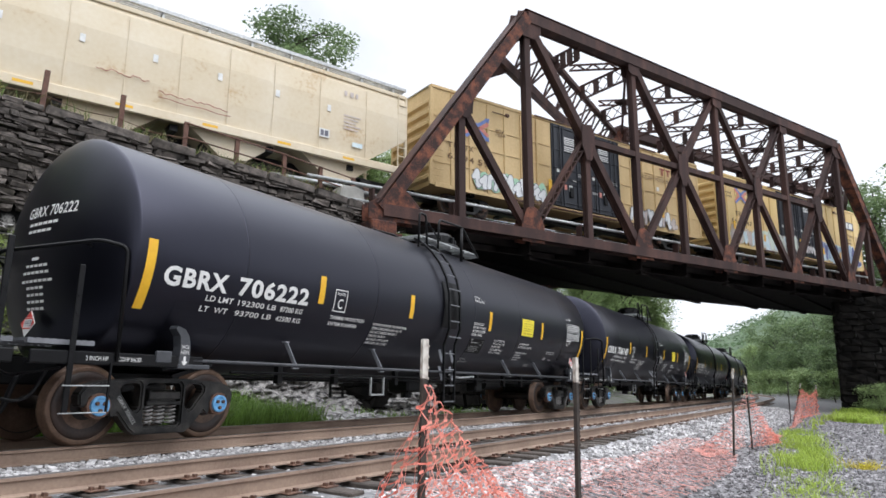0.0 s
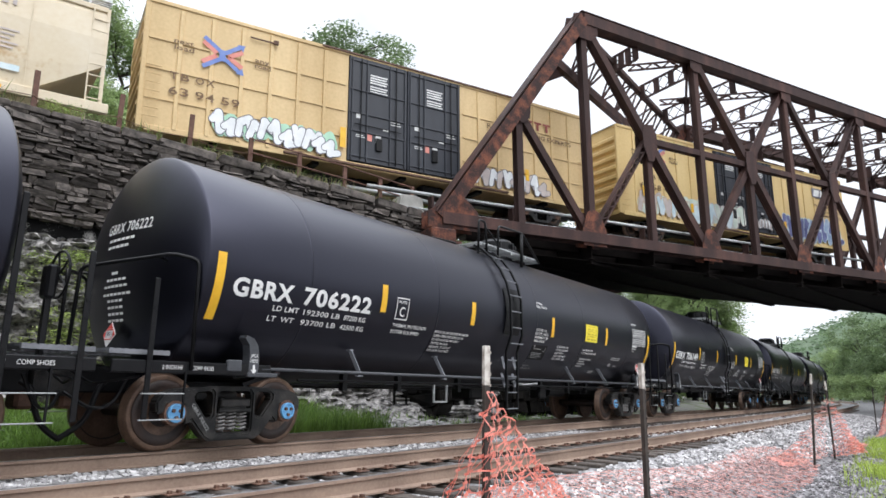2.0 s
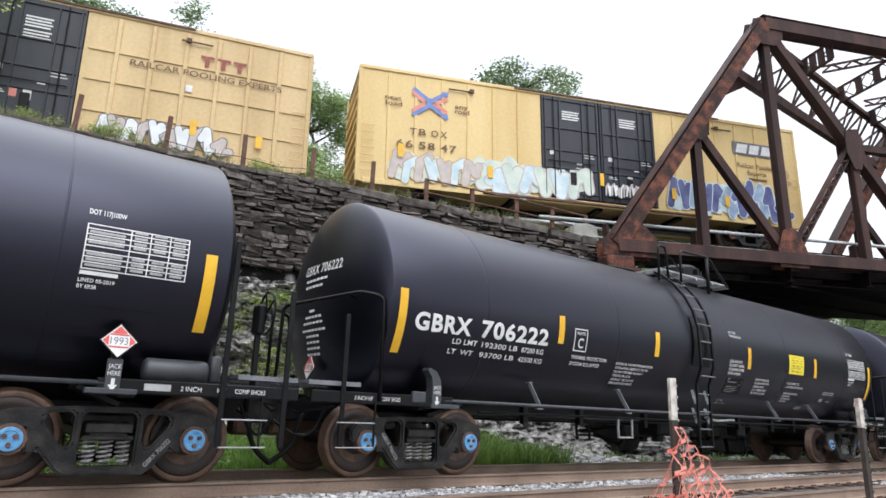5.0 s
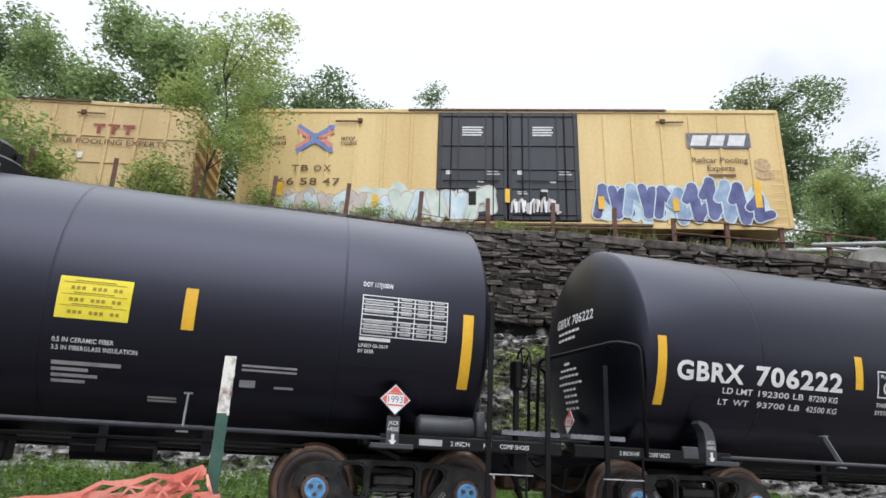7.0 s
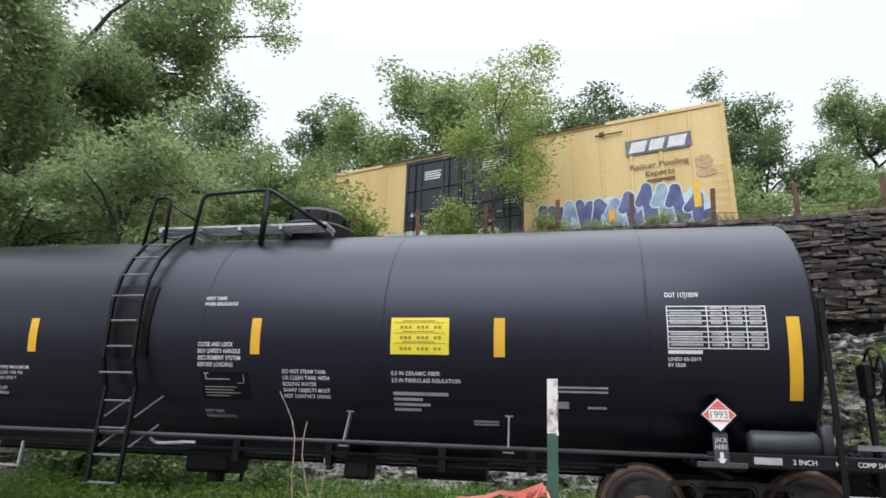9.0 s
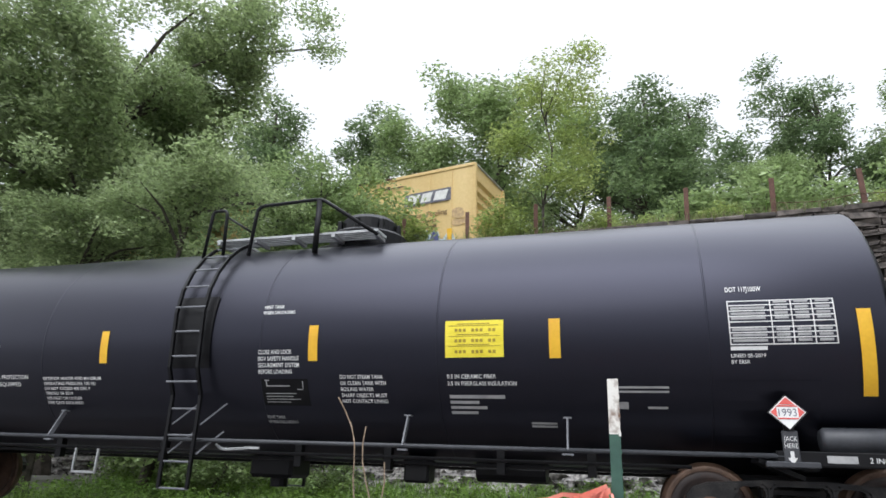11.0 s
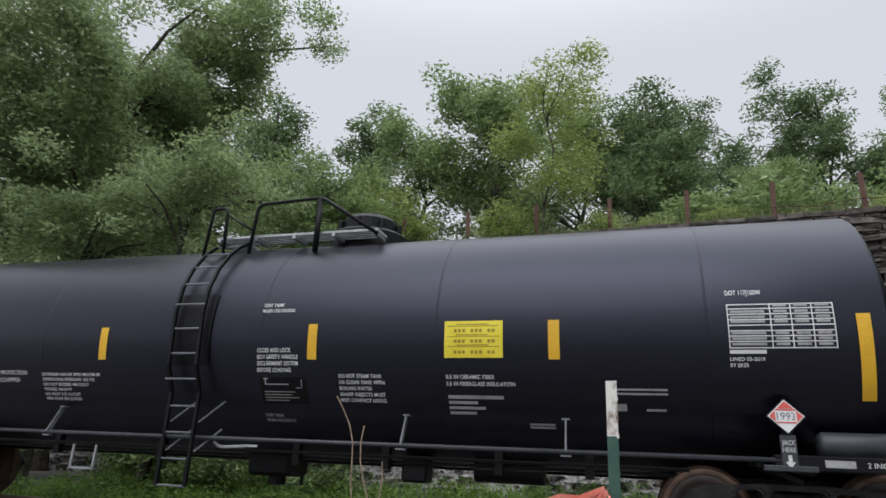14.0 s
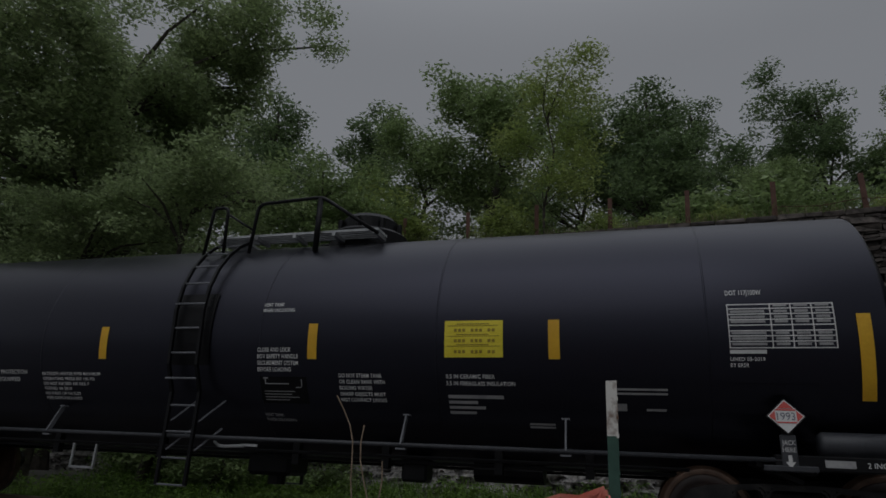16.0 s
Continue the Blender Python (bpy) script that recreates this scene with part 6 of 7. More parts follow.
    flat_draw(bars_bm([(k * 2.6 - 7, 1.2, k * 2.6 - 6.5, 1.29) for k in range(6)]), 0, 0, -1.615, "reflector", YELLOW, car)
    flat_draw(bars_bm([(0, 0, 0.12, 0.2), (0.25, 0, 0.4, 0.2), (0.5, 0, 0.6, 0.2)] + [(0, -0.8 - 0.13 * k, 0.75 - 0.1 * (k % 3), -0.75 - 0.13 * k) for k in range(5)]), 6.0, 3.7, y + 0.004, "stencil_bars", GRAFP, car)
    flat_draw(bars_bm([(0, 0, 0.42, 0.32)]), 5.0, 1.85, y + 0.002, "label", WHITE, car)
    flat_draw(bars_bm([(0.05, 0.05, 0.18, 0.27), (0.22, 0.05, 0.37, 0.27)]), 5.0, 1.85, y - 0.002, "label", GRAFK, car)
    flat_draw(bars_bm([(0, 0, 0.45, 0.18)]), 6.4, 1.75, y + 0.002, "label", GRAFL, car)
    bm = bmesh.new()
    r = random.Random(4)
    for row, (xa, xb, z) in enumerate(((-2.4, -0.9, 2.25), (-0.6, 1.6, 1.95), (-0.6, 1.7, 1.78))):
        pts = [(xa + (xb - xa) * k / 22, -1.607, z + (0.06 * r.uniform(-1, 1) if row < 2 else 0.02 * math.sin(k * 0.6)) - 0.06 * k / 22) for k in range(23)]
        tube(bm, pts, 0.012, 4)
    part("spray_scribble", bm, MAROON, car)
    return running_gear(car, 6.5, 9.2, 1.0)


B_PITCH = 20.45
car_b, sets_b = boxcar(upper_pose(29.59), True, "665847", False)
car_a, sets_a = boxcar(upper_pose(29.59 - B_PITCH), False, "639459", True)
car_h, sets_h = hopper(upper_pose(29.59 - B_PITCH - 19.4))
TRAIN = [(0, 29.59), (1.5, 19.74), (3.5, 6.45), (4.65, -0.85), (6, -9.2), (7, -15.4), (8, -21.42), (9, -27.14), (10, -32.7), (12, -43.5), (14, -54.0), (16, -64.5)]


def train_at(t):
    """How far along the upper line the last car's middle is (a smooth curve through TRAIN)."""
    for i in range(len(TRAIN) - 1):
        (t0, s0), (t1, s1) = TRAIN[i], TRAIN[i + 1]
        if t0 <= t <= t1:
            g0 = (s1 - TRAIN[max(i - 1, 0)][1]) / (t1 - TRAIN[max(i - 1, 0)][0])
            j = min(i + 2, len(TRAIN) - 1)
            g1 = (TRAIN[j][1] - s0) / (TRAIN[j][0] - t0)
            h, u = t1 - t0, (t - t0) / (t1 - t0)
            return (2 * u ** 3 - 3 * u * u + 1) * s0 + (u ** 3 - 2 * u * u + u) * h * g0 + (3 * u * u - 2 * u ** 3) * s1 + (u ** 3 - u * u) * h * g1
    return TRAIN[-1][1]


def motions():
    ts = [k * 0.25 for k in range(65)]
    for car, off in ((car_b, 0), (car_a, -B_PITCH), (car_h, -B_PITCH - 19.4)):
        walk(car, [(t, upper_pose(train_at(t) + off)) for t in ts])
    fine = [round(k / 15, 4) for k in range(241)]
    for ws in sets_b + sets_a + sets_h:
        x, z = ws.location.x, ws.location.z
        walk(ws, [(t, pose(x, 0, z, 0, math.degrees((train_at(t) - 29.59) / 0.457), 0)) for t in fine])


# ---- trees ----
def leaf_cloud(r, centres, spread, per, size, flat=0.5):
    """Leaf quads scattered round clump centres."""
    c = np.repeat(np.array(centres), per, 0)
    n = len(c)
    g = r.normal(0, 1, (n, 3))
    g *= np.minimum(1.0, 2.3 / np.linalg.norm(g, axis=1))[:, None]
    c = c + g * np.array([spread, spread, spread * flat])
    a = r.normal(0, 1, (n, 3))
    a[:, 2] *= 0.35
    a /= np.linalg.norm(a, axis=1)[:, None]
    b = np.cross(a, r.normal(0, 0.55, (n, 3)) + np.array([0, 0, 1.0]))
    b /= np.linalg.norm(b, axis=1)[:, None] + 1e-9
    s = size * r.uniform(0.55, 1.2, n)[:, None]
    v = np.stack([c - a * s, c + b * s * 0.42 + a * s * 0.1, c + a * s, c - b * s * 0.42 + a * s * 0.1], 1).reshape(-1, 3)
    return v, np.arange(n * 4).reshape(-1, 4)


def tree(name, m, h, crown, trunk_r, clumps, per, spread, size, leaves, label, category, seed, open_=0.0, group=""):
    """crown: height of its middle, half width, half height; all for a tree h metres high."""
    r = np.random.RandomState(seed)
    ob = thing(name, m, label, category, group)
    cz, rx, rz = crown
    cs = []
    lobes = [(r.uniform(-0.8, 0.8) * rx, r.uniform(-0.8, 0.8) * rx, cz + r.uniform(-0.75, 0.85) * rz, r.uniform(0.24, 0.52)) for _ in range(16)] + [(0, 0, cz + 0.5 * rz, 0.45), (0, 0, cz - 0.2 * rz, 0.6)]
    while len(cs) < clumps:
        lx, ly, lz, lr = lobes[r.randint(len(lobes))]
        d = r.normal(0, 1, 3)
        d *= (r.uniform(0.45, 1.0) ** 0.5) / np.linalg.norm(d)
        p = np.array([lx + d[0] * rx * lr, ly + d[1] * rx * lr, lz + d[2] * rz * lr * 0.9])
        if r.uniform() < open_ and noise.noise(Vector(p) * (2.8 / rx)) > 0.05:
            continue
        cs.append(p)
    v, f = leaf_cloud(r, cs, spread, per, size)
    cr = from_arrays("crown", v, f, leaves, ob)
    bm = bmesh.new()
    top = cz + 0.55 * rz
    n = 7
    pts = [Vector((0.12 * rx * math.sin(k * 1.3 + seed), 0.12 * rx * math.cos(k * 1.7 + seed), top * k / n)) for k in range(n + 1)]
    pts[0] = Vector((0, 0, -0.3))
    for k in range(n):
        rod(bm, pts[k], pts[k + 1], trunk_r * (1 - 0.8 * k / n), 8, trunk_r * (1 - 0.8 * (k + 1) / n))
    for k in range(min(16, clumps)):
        p = Vector(cs[r.randint(len(cs))])
        u = min(0.9, max(0.25, (p.z - 0.35 * rz) / top))
        i = int(u * n)
        q = pts[i].lerp(pts[i + 1], u * n - i)
        mid = q.lerp(p, 0.5) + Vector((0, 0, 0.08 * rz))
        w = trunk_r * 0.38
        rod(bm, q, mid, w, 6, w * 0.6)
        rod(bm, mid, p, w * 0.6, 6, w * 0.2)
    part("trunk", bm, BARK, ob)
    return ob


def put(src, x, y, z, sc, rz, label=""):
    ob = copy_thing(src, pose(x, y, z, 0, 0, rz) @ Matrix.Diagonal((sc, sc, sc, 1)))
    if label:
        ob["label"] = label
    return ob


# the big one beside the siding, and those near it
big = tree("tree", pose(-18.8, 9.2, 0.2, 0, 0, 20), 20, (12.4, 7.3, 8.0), 0.34, 620, 180, 0.42, 0.115, LEAF1, "large spreading deciduous tree with dense dark leaves", "tree", 2, 0.95)
tree("tree", pose(-9.8, 9.3, 4.5, 0, 0, 0), 8, (3.3, 2.4, 2.7), 0.13, 100, 200, 0.34, 0.085, LEAF2, "mid-green tree growing at the wall", "tree", 5, 0.4)
edge = tree("tree", pose(-11.8, 5.4, 0.2, 0, 0, 0), 8, (6.0, 2.5, 3.2), 0.16, 110, 190, 0.34, 0.085, LEAF1, "leafy young tree beside the siding", "tree", 6, 0.5)
tree("tree", pose(-2.4, 10.9, 7.4, 0, 0, 0), 7.5, (4.3, 1.7, 3.5), 0.055, 110, 90, 0.28, 0.075, LEAF3, "slender light-green tree with open branches by the fence", "tree", 9, 0.85)
deep = tree("tree", pose(1.2, 23.5, 8.5, 0, 0, 0), 13, (8.0, 3.6, 5.2), 0.28, 210, 110, 0.46, 0.145, LEAF5, "dark green tree behind the upper line", "tree", 12, 0.6, "trees behind the line")
mid = tree("tree", pose(-6.2, 20.5, 8.2, 0, 0, 0), 12, (7.3, 3.4, 4.6), 0.25, 210, 110, 0.46, 0.14, LEAF2, "mid-green tree behind the upper line", "tree", 14, 0.5, "trees behind the line")
cone = tree("tree", pose(-15.8, 28.5, 9.5, 0, 0, 0), 14.5, (8.5, 2.6, 6.0), 0.22, 140, 110, 0.42, 0.17, LEAF5, "tall narrow dark tree", "tree", 16, 0.4, "trees behind the line")
put(edge, -15.2, 5.2, 0.1, 0.95, 120)
put(edge, -19.0, 5.6, 0.1, 1.05, 230)
for x, y, z, sc, rz, src in ((4.9, 36, 14, 1.05, 40, deep), (11.5, 30, 12, 0.95, 80, deep), (16.4, 28, 12, 0.85, 10, mid), (22.5, 25, 10, 0.82, 130, deep), (30.5, 24.5, 12.2, 1.18, 200, deep),
                             (-2.5, 27, 9.5, 0.95, 70, mid), (-11, 23, 8.5, 0.9, 33, mid), (-19, 20, 8, 1.0, 12, deep), (-25, 16, 4, 1.25, 200, deep), (-20, 12, 2, 1.2, 150, mid), (8.0, 25, 9.5, 0.62, 300, mid), (13, 22.5, 9.0, 0.55, 20, mid),
                             (19, 21, 8.8, 0.55, 77, mid), (26, 21, 8, 0.6, 250, mid), (33, 16, 4.0, 0.95, 30, mid), (38, 13, 2.5, 1.0, 110, mid), (43, 18, 3.5, 1.1, 190, deep), (50, 14, 2, 0.9, 15, mid), (57, 12, 1.5, 0.85, 270, mid), (63, 13, 1.5, 0.8, 100, mid), (70, 15, 2, 0.9, 0, mid), (78, 16, 2, 0.95, 45, mid), (88, 20, 3, 1.0, 45, deep),
                             (78, -12.5, -0.5, 1.75, 60, deep), (66, 10.0, -0.4, 1.1, 15, mid), (73, 11.4, -0.4, 1.2, 95, mid), (81, 12.6, -0.4, 0.95, 175, mid), (90, 15.5, -0.4, 1.0, 265, mid), (80, -14.5, -0.4, 1.15, 10, deep), (84, -19, -0.4, 1.2, 90, mid), (88, -9.5, -3.2, 1.15, 140, deep), (97, -7.2, -3.4, 1.2, 240, deep), (106, -4.4, -3.6, 1.2, 300, deep), (118, -2.0, -3.4, 1.25, 0, deep), (131, 2.5, -3.6, 1.2, 0, deep), (142, 7.5, -3.2, 1.1, 90, mid), (60, -26, -0.4, 1.3, 35, mid), (26.5, 15.0, 6, 0.78, 5, mid), (31.0, 17.5, 6, 0.9, 85, deep), (28, 13.5, 5.5, 0.55, 65, mid), (20, 17, 7.2, 0.5, 125, mid), (35, 10.5, 1, 0.7, 10, mid)):
    put(src, x, y, z, sc, rz)
shrub = tree("shrub", pose(-10.6, 11.9, 7.5), 3, (1.3, 1.3, 1.2), 0.05, 45, 70, 0.28, 0.10, LEAF3, "bright yellow-green shrub at the fence", "shrub", 21, 0.3, "shrubs on the wall")
shrub2 = tree("shrub", pose(9.8, 17.5, 8.0), 4, (1.7, 1.9, 1.6), 0.06, 60, 70, 0.36, 0.13, LEAF2, "mid-green shrub behind the upper line", "shrub", 23, 0.3, "shrubs behind the line")
for x, y, z, sc, rz in ((-7.4, 11.3, 7.5, 0.7, 30), (-3.9, 11.2, 7.4, 0.8, 90), (-9.2, 11.6, 7.5, 1.3, 140), (-8.3, 11.4, 7.5, 0.9, 200), (-0.7, 10.9, 7.4, 0.55, 60), (0.9, 10.6, 7.4, 0.4, 10), (2.7, 10.2, 7.4, 0.42, 100), (6.9, 9.6, 7.45, 0.35, 0), (-8.5, 8.7, 3.8, 1.2, 45), (-6.7, 9.0, 4.6, 0.8, 15)):
    put(shrub, x, y, z, sc, rz)
for x, y, z, sc, rz in ((5.0, 16.6, 7.9, 1.25, 200), (7.6, 16.2, 7.9, 1.1, 140), (11.2, 16.4, 7.9, 1.2, 260), (14.2, 16.2, 7.8, 1.2, 320), (17.0, 15.6, 7.6, 1.1, 110), (2.2, 17.4, 8, 1.1, 30), (3.5, 19, 8, 1.2, 10), (6.8, 18.2, 8, 1.0, 80), (12.8, 16.8, 8, 1.1, 150), (15.5, 15.5, 7.6, 0.9, 220), (18.5, 14.5, 7.5, 1.0, 290), (21, 14, 7, 1.1, 20), (-1.0, 19.5, 8, 1.2, 60), (-12, 6.0, 0, 0.9, 5), (-9.5, 5.2, 0, 0.55, 55), (-7.0, 5.5, 0, 0.45, 105), (-16, 4.5, 0, 0.9, 155),
                        (48.5, -9.9, -0.5, 0.55, 0), (60, 8.5, 0.1, 1.0, 0), (66, 9, 0.1, 1.0, 50), (72, 10.5, 0.2, 1.1, 100), (80, 12, 0.3, 1.2, 150), (45, 8, 0, 0.8, 200), (52, 8, 0, 0.9, 20), (38, 7.5, 0, 0.6, 20), (84, -7.0, -0.4, 1.1, 20), (94, -4.0, -0.4, 1.2, 70), (104, -1.0, -0.3, 1.2, 0), (116, 2.5, -0.3, 1.3, 40), (128, 7, -0.2, 1.3, 80)):
    put(shrub2, x, y, z, sc, rz)

# ---- far wooded hills ----
hv, hf = [], []
hx, hy = [140 + 22 * i for i in range(40)], [-420 + 24 * j for j in range(36)]


def hill_z(x, y):
    far = sm(130, 330, x)
    return far * (64 * math.exp(-((y + 80) / 100) ** 2) + 22 * math.exp(-((y - 250) / 110) ** 2) + 10 + 12 * noise.noise((x * 0.006, y * 0.006, 1)) + 3 * noise.noise((x * 0.03, y * 0.03, 4))) - 2


for x in hx:
    for y in hy:
        hv.append((x, y, hill_z(x, y)))
for i in range(39):
    for j in range(35):
        hf.append((i * 36 + j, (i + 1) * 36 + j, (i + 1) * 36 + j + 1, i * 36 + j + 1))
hills = tagged(from_arrays("backdrop_hills", hv, hf, LEAF4), "hazy wooded hillside beyond the railway", "hill", kind="structure")
r = np.random.RandomState(8)
cs = []
while len(cs) < 2600:
    x, y = r.uniform(150, 560), r.uniform(-260, 160)
    cs.append((x, y, hill_z(x, y) + r.uniform(0, 1.6)))
v, f = leaf_cloud(r, cs, 2.2, 24, 0.95, 0.45)
tagged(from_arrays("far_woods", v, f, LEAF4), "distant green woods on the hill", "woods", kind="stuff")


# ---- grass, weeds, vines ----
def blades(name, pts, h, w, material, label, seed, lean=0.35):
    r = np.random.RandomState(seed)
    p = np.array(pts)
    n = len(p)
    a = r.uniform(0, 6.28, n)
    hh = h * r.uniform(0.45, 1.15, n)
    ww = w * r.uniform(0.6, 1.3, n)
    side = np.stack([np.cos(a), np.sin(a), np.zeros(n)], 1) * ww[:, None]
    d = np.stack([r.normal(0, lean, n), r.normal(0, lean, n), np.ones(n)], 1)
    mid = p + d * np.array([0.35, 0.35, 0.6]) * hh[:, None]
    tip = p + d * np.array([1.0, 1.0, 0.95]) * hh[:, None]
    v = np.stack([p - side, p + side, mid + side * 0.7, mid - side * 0.7, tip], 1).reshape(-1, 3)
    f = []
    for k in range(n):
        f += [(5 * k, 5 * k + 1, 5 * k + 2, 5 * k + 3), (5 * k + 3, 5 * k + 2, 5 * k + 4)]
    return tagged(from_arrays(name, v, f, material), label, "grass", kind="stuff")


def scatter(n, xr, dr, seed, mask=None, absolute=False):
    r = np.random.RandomState(seed)
    out = []
    while len(out) < n:
        x, d = r.uniform(*xr), r.uniform(*dr)
        y = d if absolute else way_y(x) + d
        if mask is None or noise.noise((x * mask, y * mask, seed)) > 0.02:
            out.append((x, y, ground_z(x, y) - 0.02))
    return out


blades("grass", scatter(15000, (4.5, 12.5), (2.1, 5.2), 1), 0.78, 0.012, GRASS, "lush green grass behind the siding", 1)
blades("grass", scatter(7000, (-14, 4.5), (2.3, 7.5), 2), 0.55, 0.014, GRASS, "tall green grass and weeds behind the siding", 2)
blades("grass", scatter(3000, (12, 30), (2.3, 5.0), 3, 0.5), 0.4, 0.014, GRASS, "grass tufts among the rubble", 3)
def verge(n, x0, x1, y0, slope, half, seed, mask):
    r = np.random.RandomState(seed)
    out = []
    while len(out) < n:
        x = r.uniform(x0, x1)
        y = y0 + slope * (x - x0) + half * r.normal(0, 0.55)
        if noise.noise((x * mask, y * mask * 1.6, seed)) > -0.06:
            out.append((x, y, ground_z(x, y) - 0.02))
    return out


blades("grass", verge(900, 8.5, 13, -8.5, 0.10, 0.45, 14, 1.6), 0.16, 0.006, GRASSF, "sparse green weeds on the gravel verge", 14, 0.6)
blades("grass", verge(260, 14.2, 15.6, -8.9, 0.0, 0.25, 15, 1.6), 0.18, 0.008, FLOWER, "yellow flowering weeds on the gravel", 15, 0.6)
blades("grass", verge(3600, 12.4, 25, -8.1, 0.07, 0.5, 4, 0.8), 0.24, 0.008, GRASSF, "bright green grass tufts on the gravel verge", 4, 0.5)
blades("grass", verge(6000, 26, 50, -8.5, -0.02, 0.8, 5, 0.25), 0.4, 0.02, GRASSF, "bright green grass along the verge", 5, 0.5)
r = np.random.RandomState(16)
cs = [(x, way_y(x) + d, ground_z(x, way_y(x) + d) + r.uniform(0.05, 0.55)) for x, d in zip(r.uniform(-14, 4.5, 620), r.uniform(2.1, 6.5, 620))]
v, f = leaf_cloud(r, cs, 0.17, 42, 0.055)
tagged(from_arrays("weeds", v, f, GRASS), "broad-leaved green weeds behind the siding", "weeds", kind="stuff")
r = np.random.RandomState(6)
tops = []
for k in range(20000):
    x = r.uniform(-10, 17.2)
    q = wall_pt(x, r.uniform(0.15, 2.0), wall_at(x)[1] - 0.04)[0]
    if noise.noise((x * 0.9, 2, 2)) > -0.15:
        tops.append(tuple(q))
blades("grass", tops[::2], 0.45, 0.009, GRASSD, "dry grass and weeds on top of the wall", 6, 0.4)
blades("grass", tops[::11], 0.6, 0.012, GRASS, "green weeds on top of the wall", 7, 0.4)
cs = []
for k in range(190):
    x = r.uniform(5.2, 10.6)
    z = r.uniform(0.6, 4.2)
    q = wall_pt(x, -0.35 - 0.3 * r.uniform() - 0.5 * max(0, 1 - z / 2), z)[0]
    if noise.noise((x * 0.8, 9, z * 0.7)) > 0.02:
        cs.append(tuple(q))
v, f = leaf_cloud(r, cs, 0.16, 70, 0.05)
tagged(from_arrays("vines", v, f, LEAF3), "yellow-green creepers on the rock", "creeper", kind="stuff")
cs = [tuple(BO + BU * 39.0 + BN * r.uniform(-1.6, 0.5) + Vector((0, 0, r.uniform(-0.5, 6.5)))) for k in range(60)]
v, f = leaf_cloud(r, cs, 0.5, 40, 0.16)
tagged(from_arrays("vines", v, f, LEAF1), "dark creepers over the far abutment", "creeper", kind="stuff")
bm = bmesh.new()
for k in range(3):
    q = Vector((-2.78 + 0.04 * k, -2.2, -0.3))
    pts = [q]
    for j in range(9):
        pts.append(pts[-1] + Vector((0.05 * math.sin(j * 0.9 + k * 2) - 0.03 * k, 0.02, 0.25 - 0.012 * j)))
    tube(bm, pts[:6 + (k * 2) % 5], 0.008, 4)
tagged(part("dry_stalk", bm, STALK), "dead curled weed stalk beside the track", "weed")

# ---- iron fence on the wall ----
fence = thing("wall_fence", Matrix(), "rusty iron posts with pipe rails on the wall top", "fence")
FX = (17.25, 16.05, 14.75, 13.2, 11.65, 9.95, 8.1, 6.1, 3.95, 1.7, -0.5, -2.75, -5.0, -7.3)
heads = []
for k, x in enumerate(FX):
    q, a = wall_pt(x, 0.42, wall_at(x)[1])
    hgt = 1.0 if k < 5 else 1.18
    bm = bmesh.new()
    box(bm, (0, 0, hgt / 2 - 0.1), (0.13, 0.015, hgt + 0.2))
    box(bm, (-0.058, 0.05, hgt / 2 - 0.1), (0.015, 0.1, hgt + 0.2))
    po = part("post", bm, FPOST, fence)
    po.matrix_basis = pose(q.x, q.y, q.z, random.uniform(-2, 2), random.uniform(-2, 2), math.degrees(a))
    heads.append((q, hgt))
for k in range(4):
    for f in (0.95, 0.5):
        bm = bmesh.new()
        (p0, h0), (p1, h1) = heads[k], heads[k + 1]
        tube(bm, [p0 + Vector((0, -0.03, h0 * f)), p1 + Vector((0, -0.03, h1 * f))], 0.026, 8)
        part("pipe_rail", bm, FPOST, fence)
bm = bmesh.new()
for k in range(4, 8):
    tube(bm, [heads[k][0] + Vector((0, -0.03, 0.45)), (heads[k][0] + heads[k + 1][0]) / 2 + Vector((0, -0.03, 0.33)), heads[k + 1][0] + Vector((0, -0.03, 0.42))], 0.012, 5)
part("sagging_wire", bm, FPOST, fence)
bm = bmesh.new()
qa, qb = wall_pt(17.3, 1.3, 7.85)[0], wall_pt(14.8, 1.6, 7.85)[0]
tube(bm, bend([qb, qa, qa + Vector((2.4, -0.6, -0.02))], 0.3), 0.085, 10)
tagged(part("pipe", bm, GREYM, None, "", True), "grey conduit pipe beside the upper line", "pipe")


# ---- orange safety fence in front of the tracks ----
def tpost(x, y, top, cap, green, lean=0.0, leany=0.0, w=0.036):
    g = -0.62
    ob = thing("fence_post", pose(x, y, g, leany, lean, -15), "steel fence post with a worn white top" if cap else "dark thin steel fence post", "fence post", "safety fence posts")
    h = top - g
    for name, z0, z1, mt in (("lower_post", -0.2, h - cap, green), ("white_top", h - cap, h, POSTW if green is GREENP else POSTB)):
        if z1 - z0 < 0.01:
            continue
        bm = bmesh.new()
        box(bm, (0, 0, (z0 + z1) / 2), (w, 0.006, z1 - z0))
        box(bm, (0, 0.018, (z0 + z1) / 2), (0.006, 0.034, z1 - z0))
        z = max(z0, 0.1)
        while z < z1 - 0.02:
            box(bm, (w / 2, -0.004, z), (0.006, 0.006, 0.012))
            z += 0.055
        part(name, bm, mt, ob)
    return ob


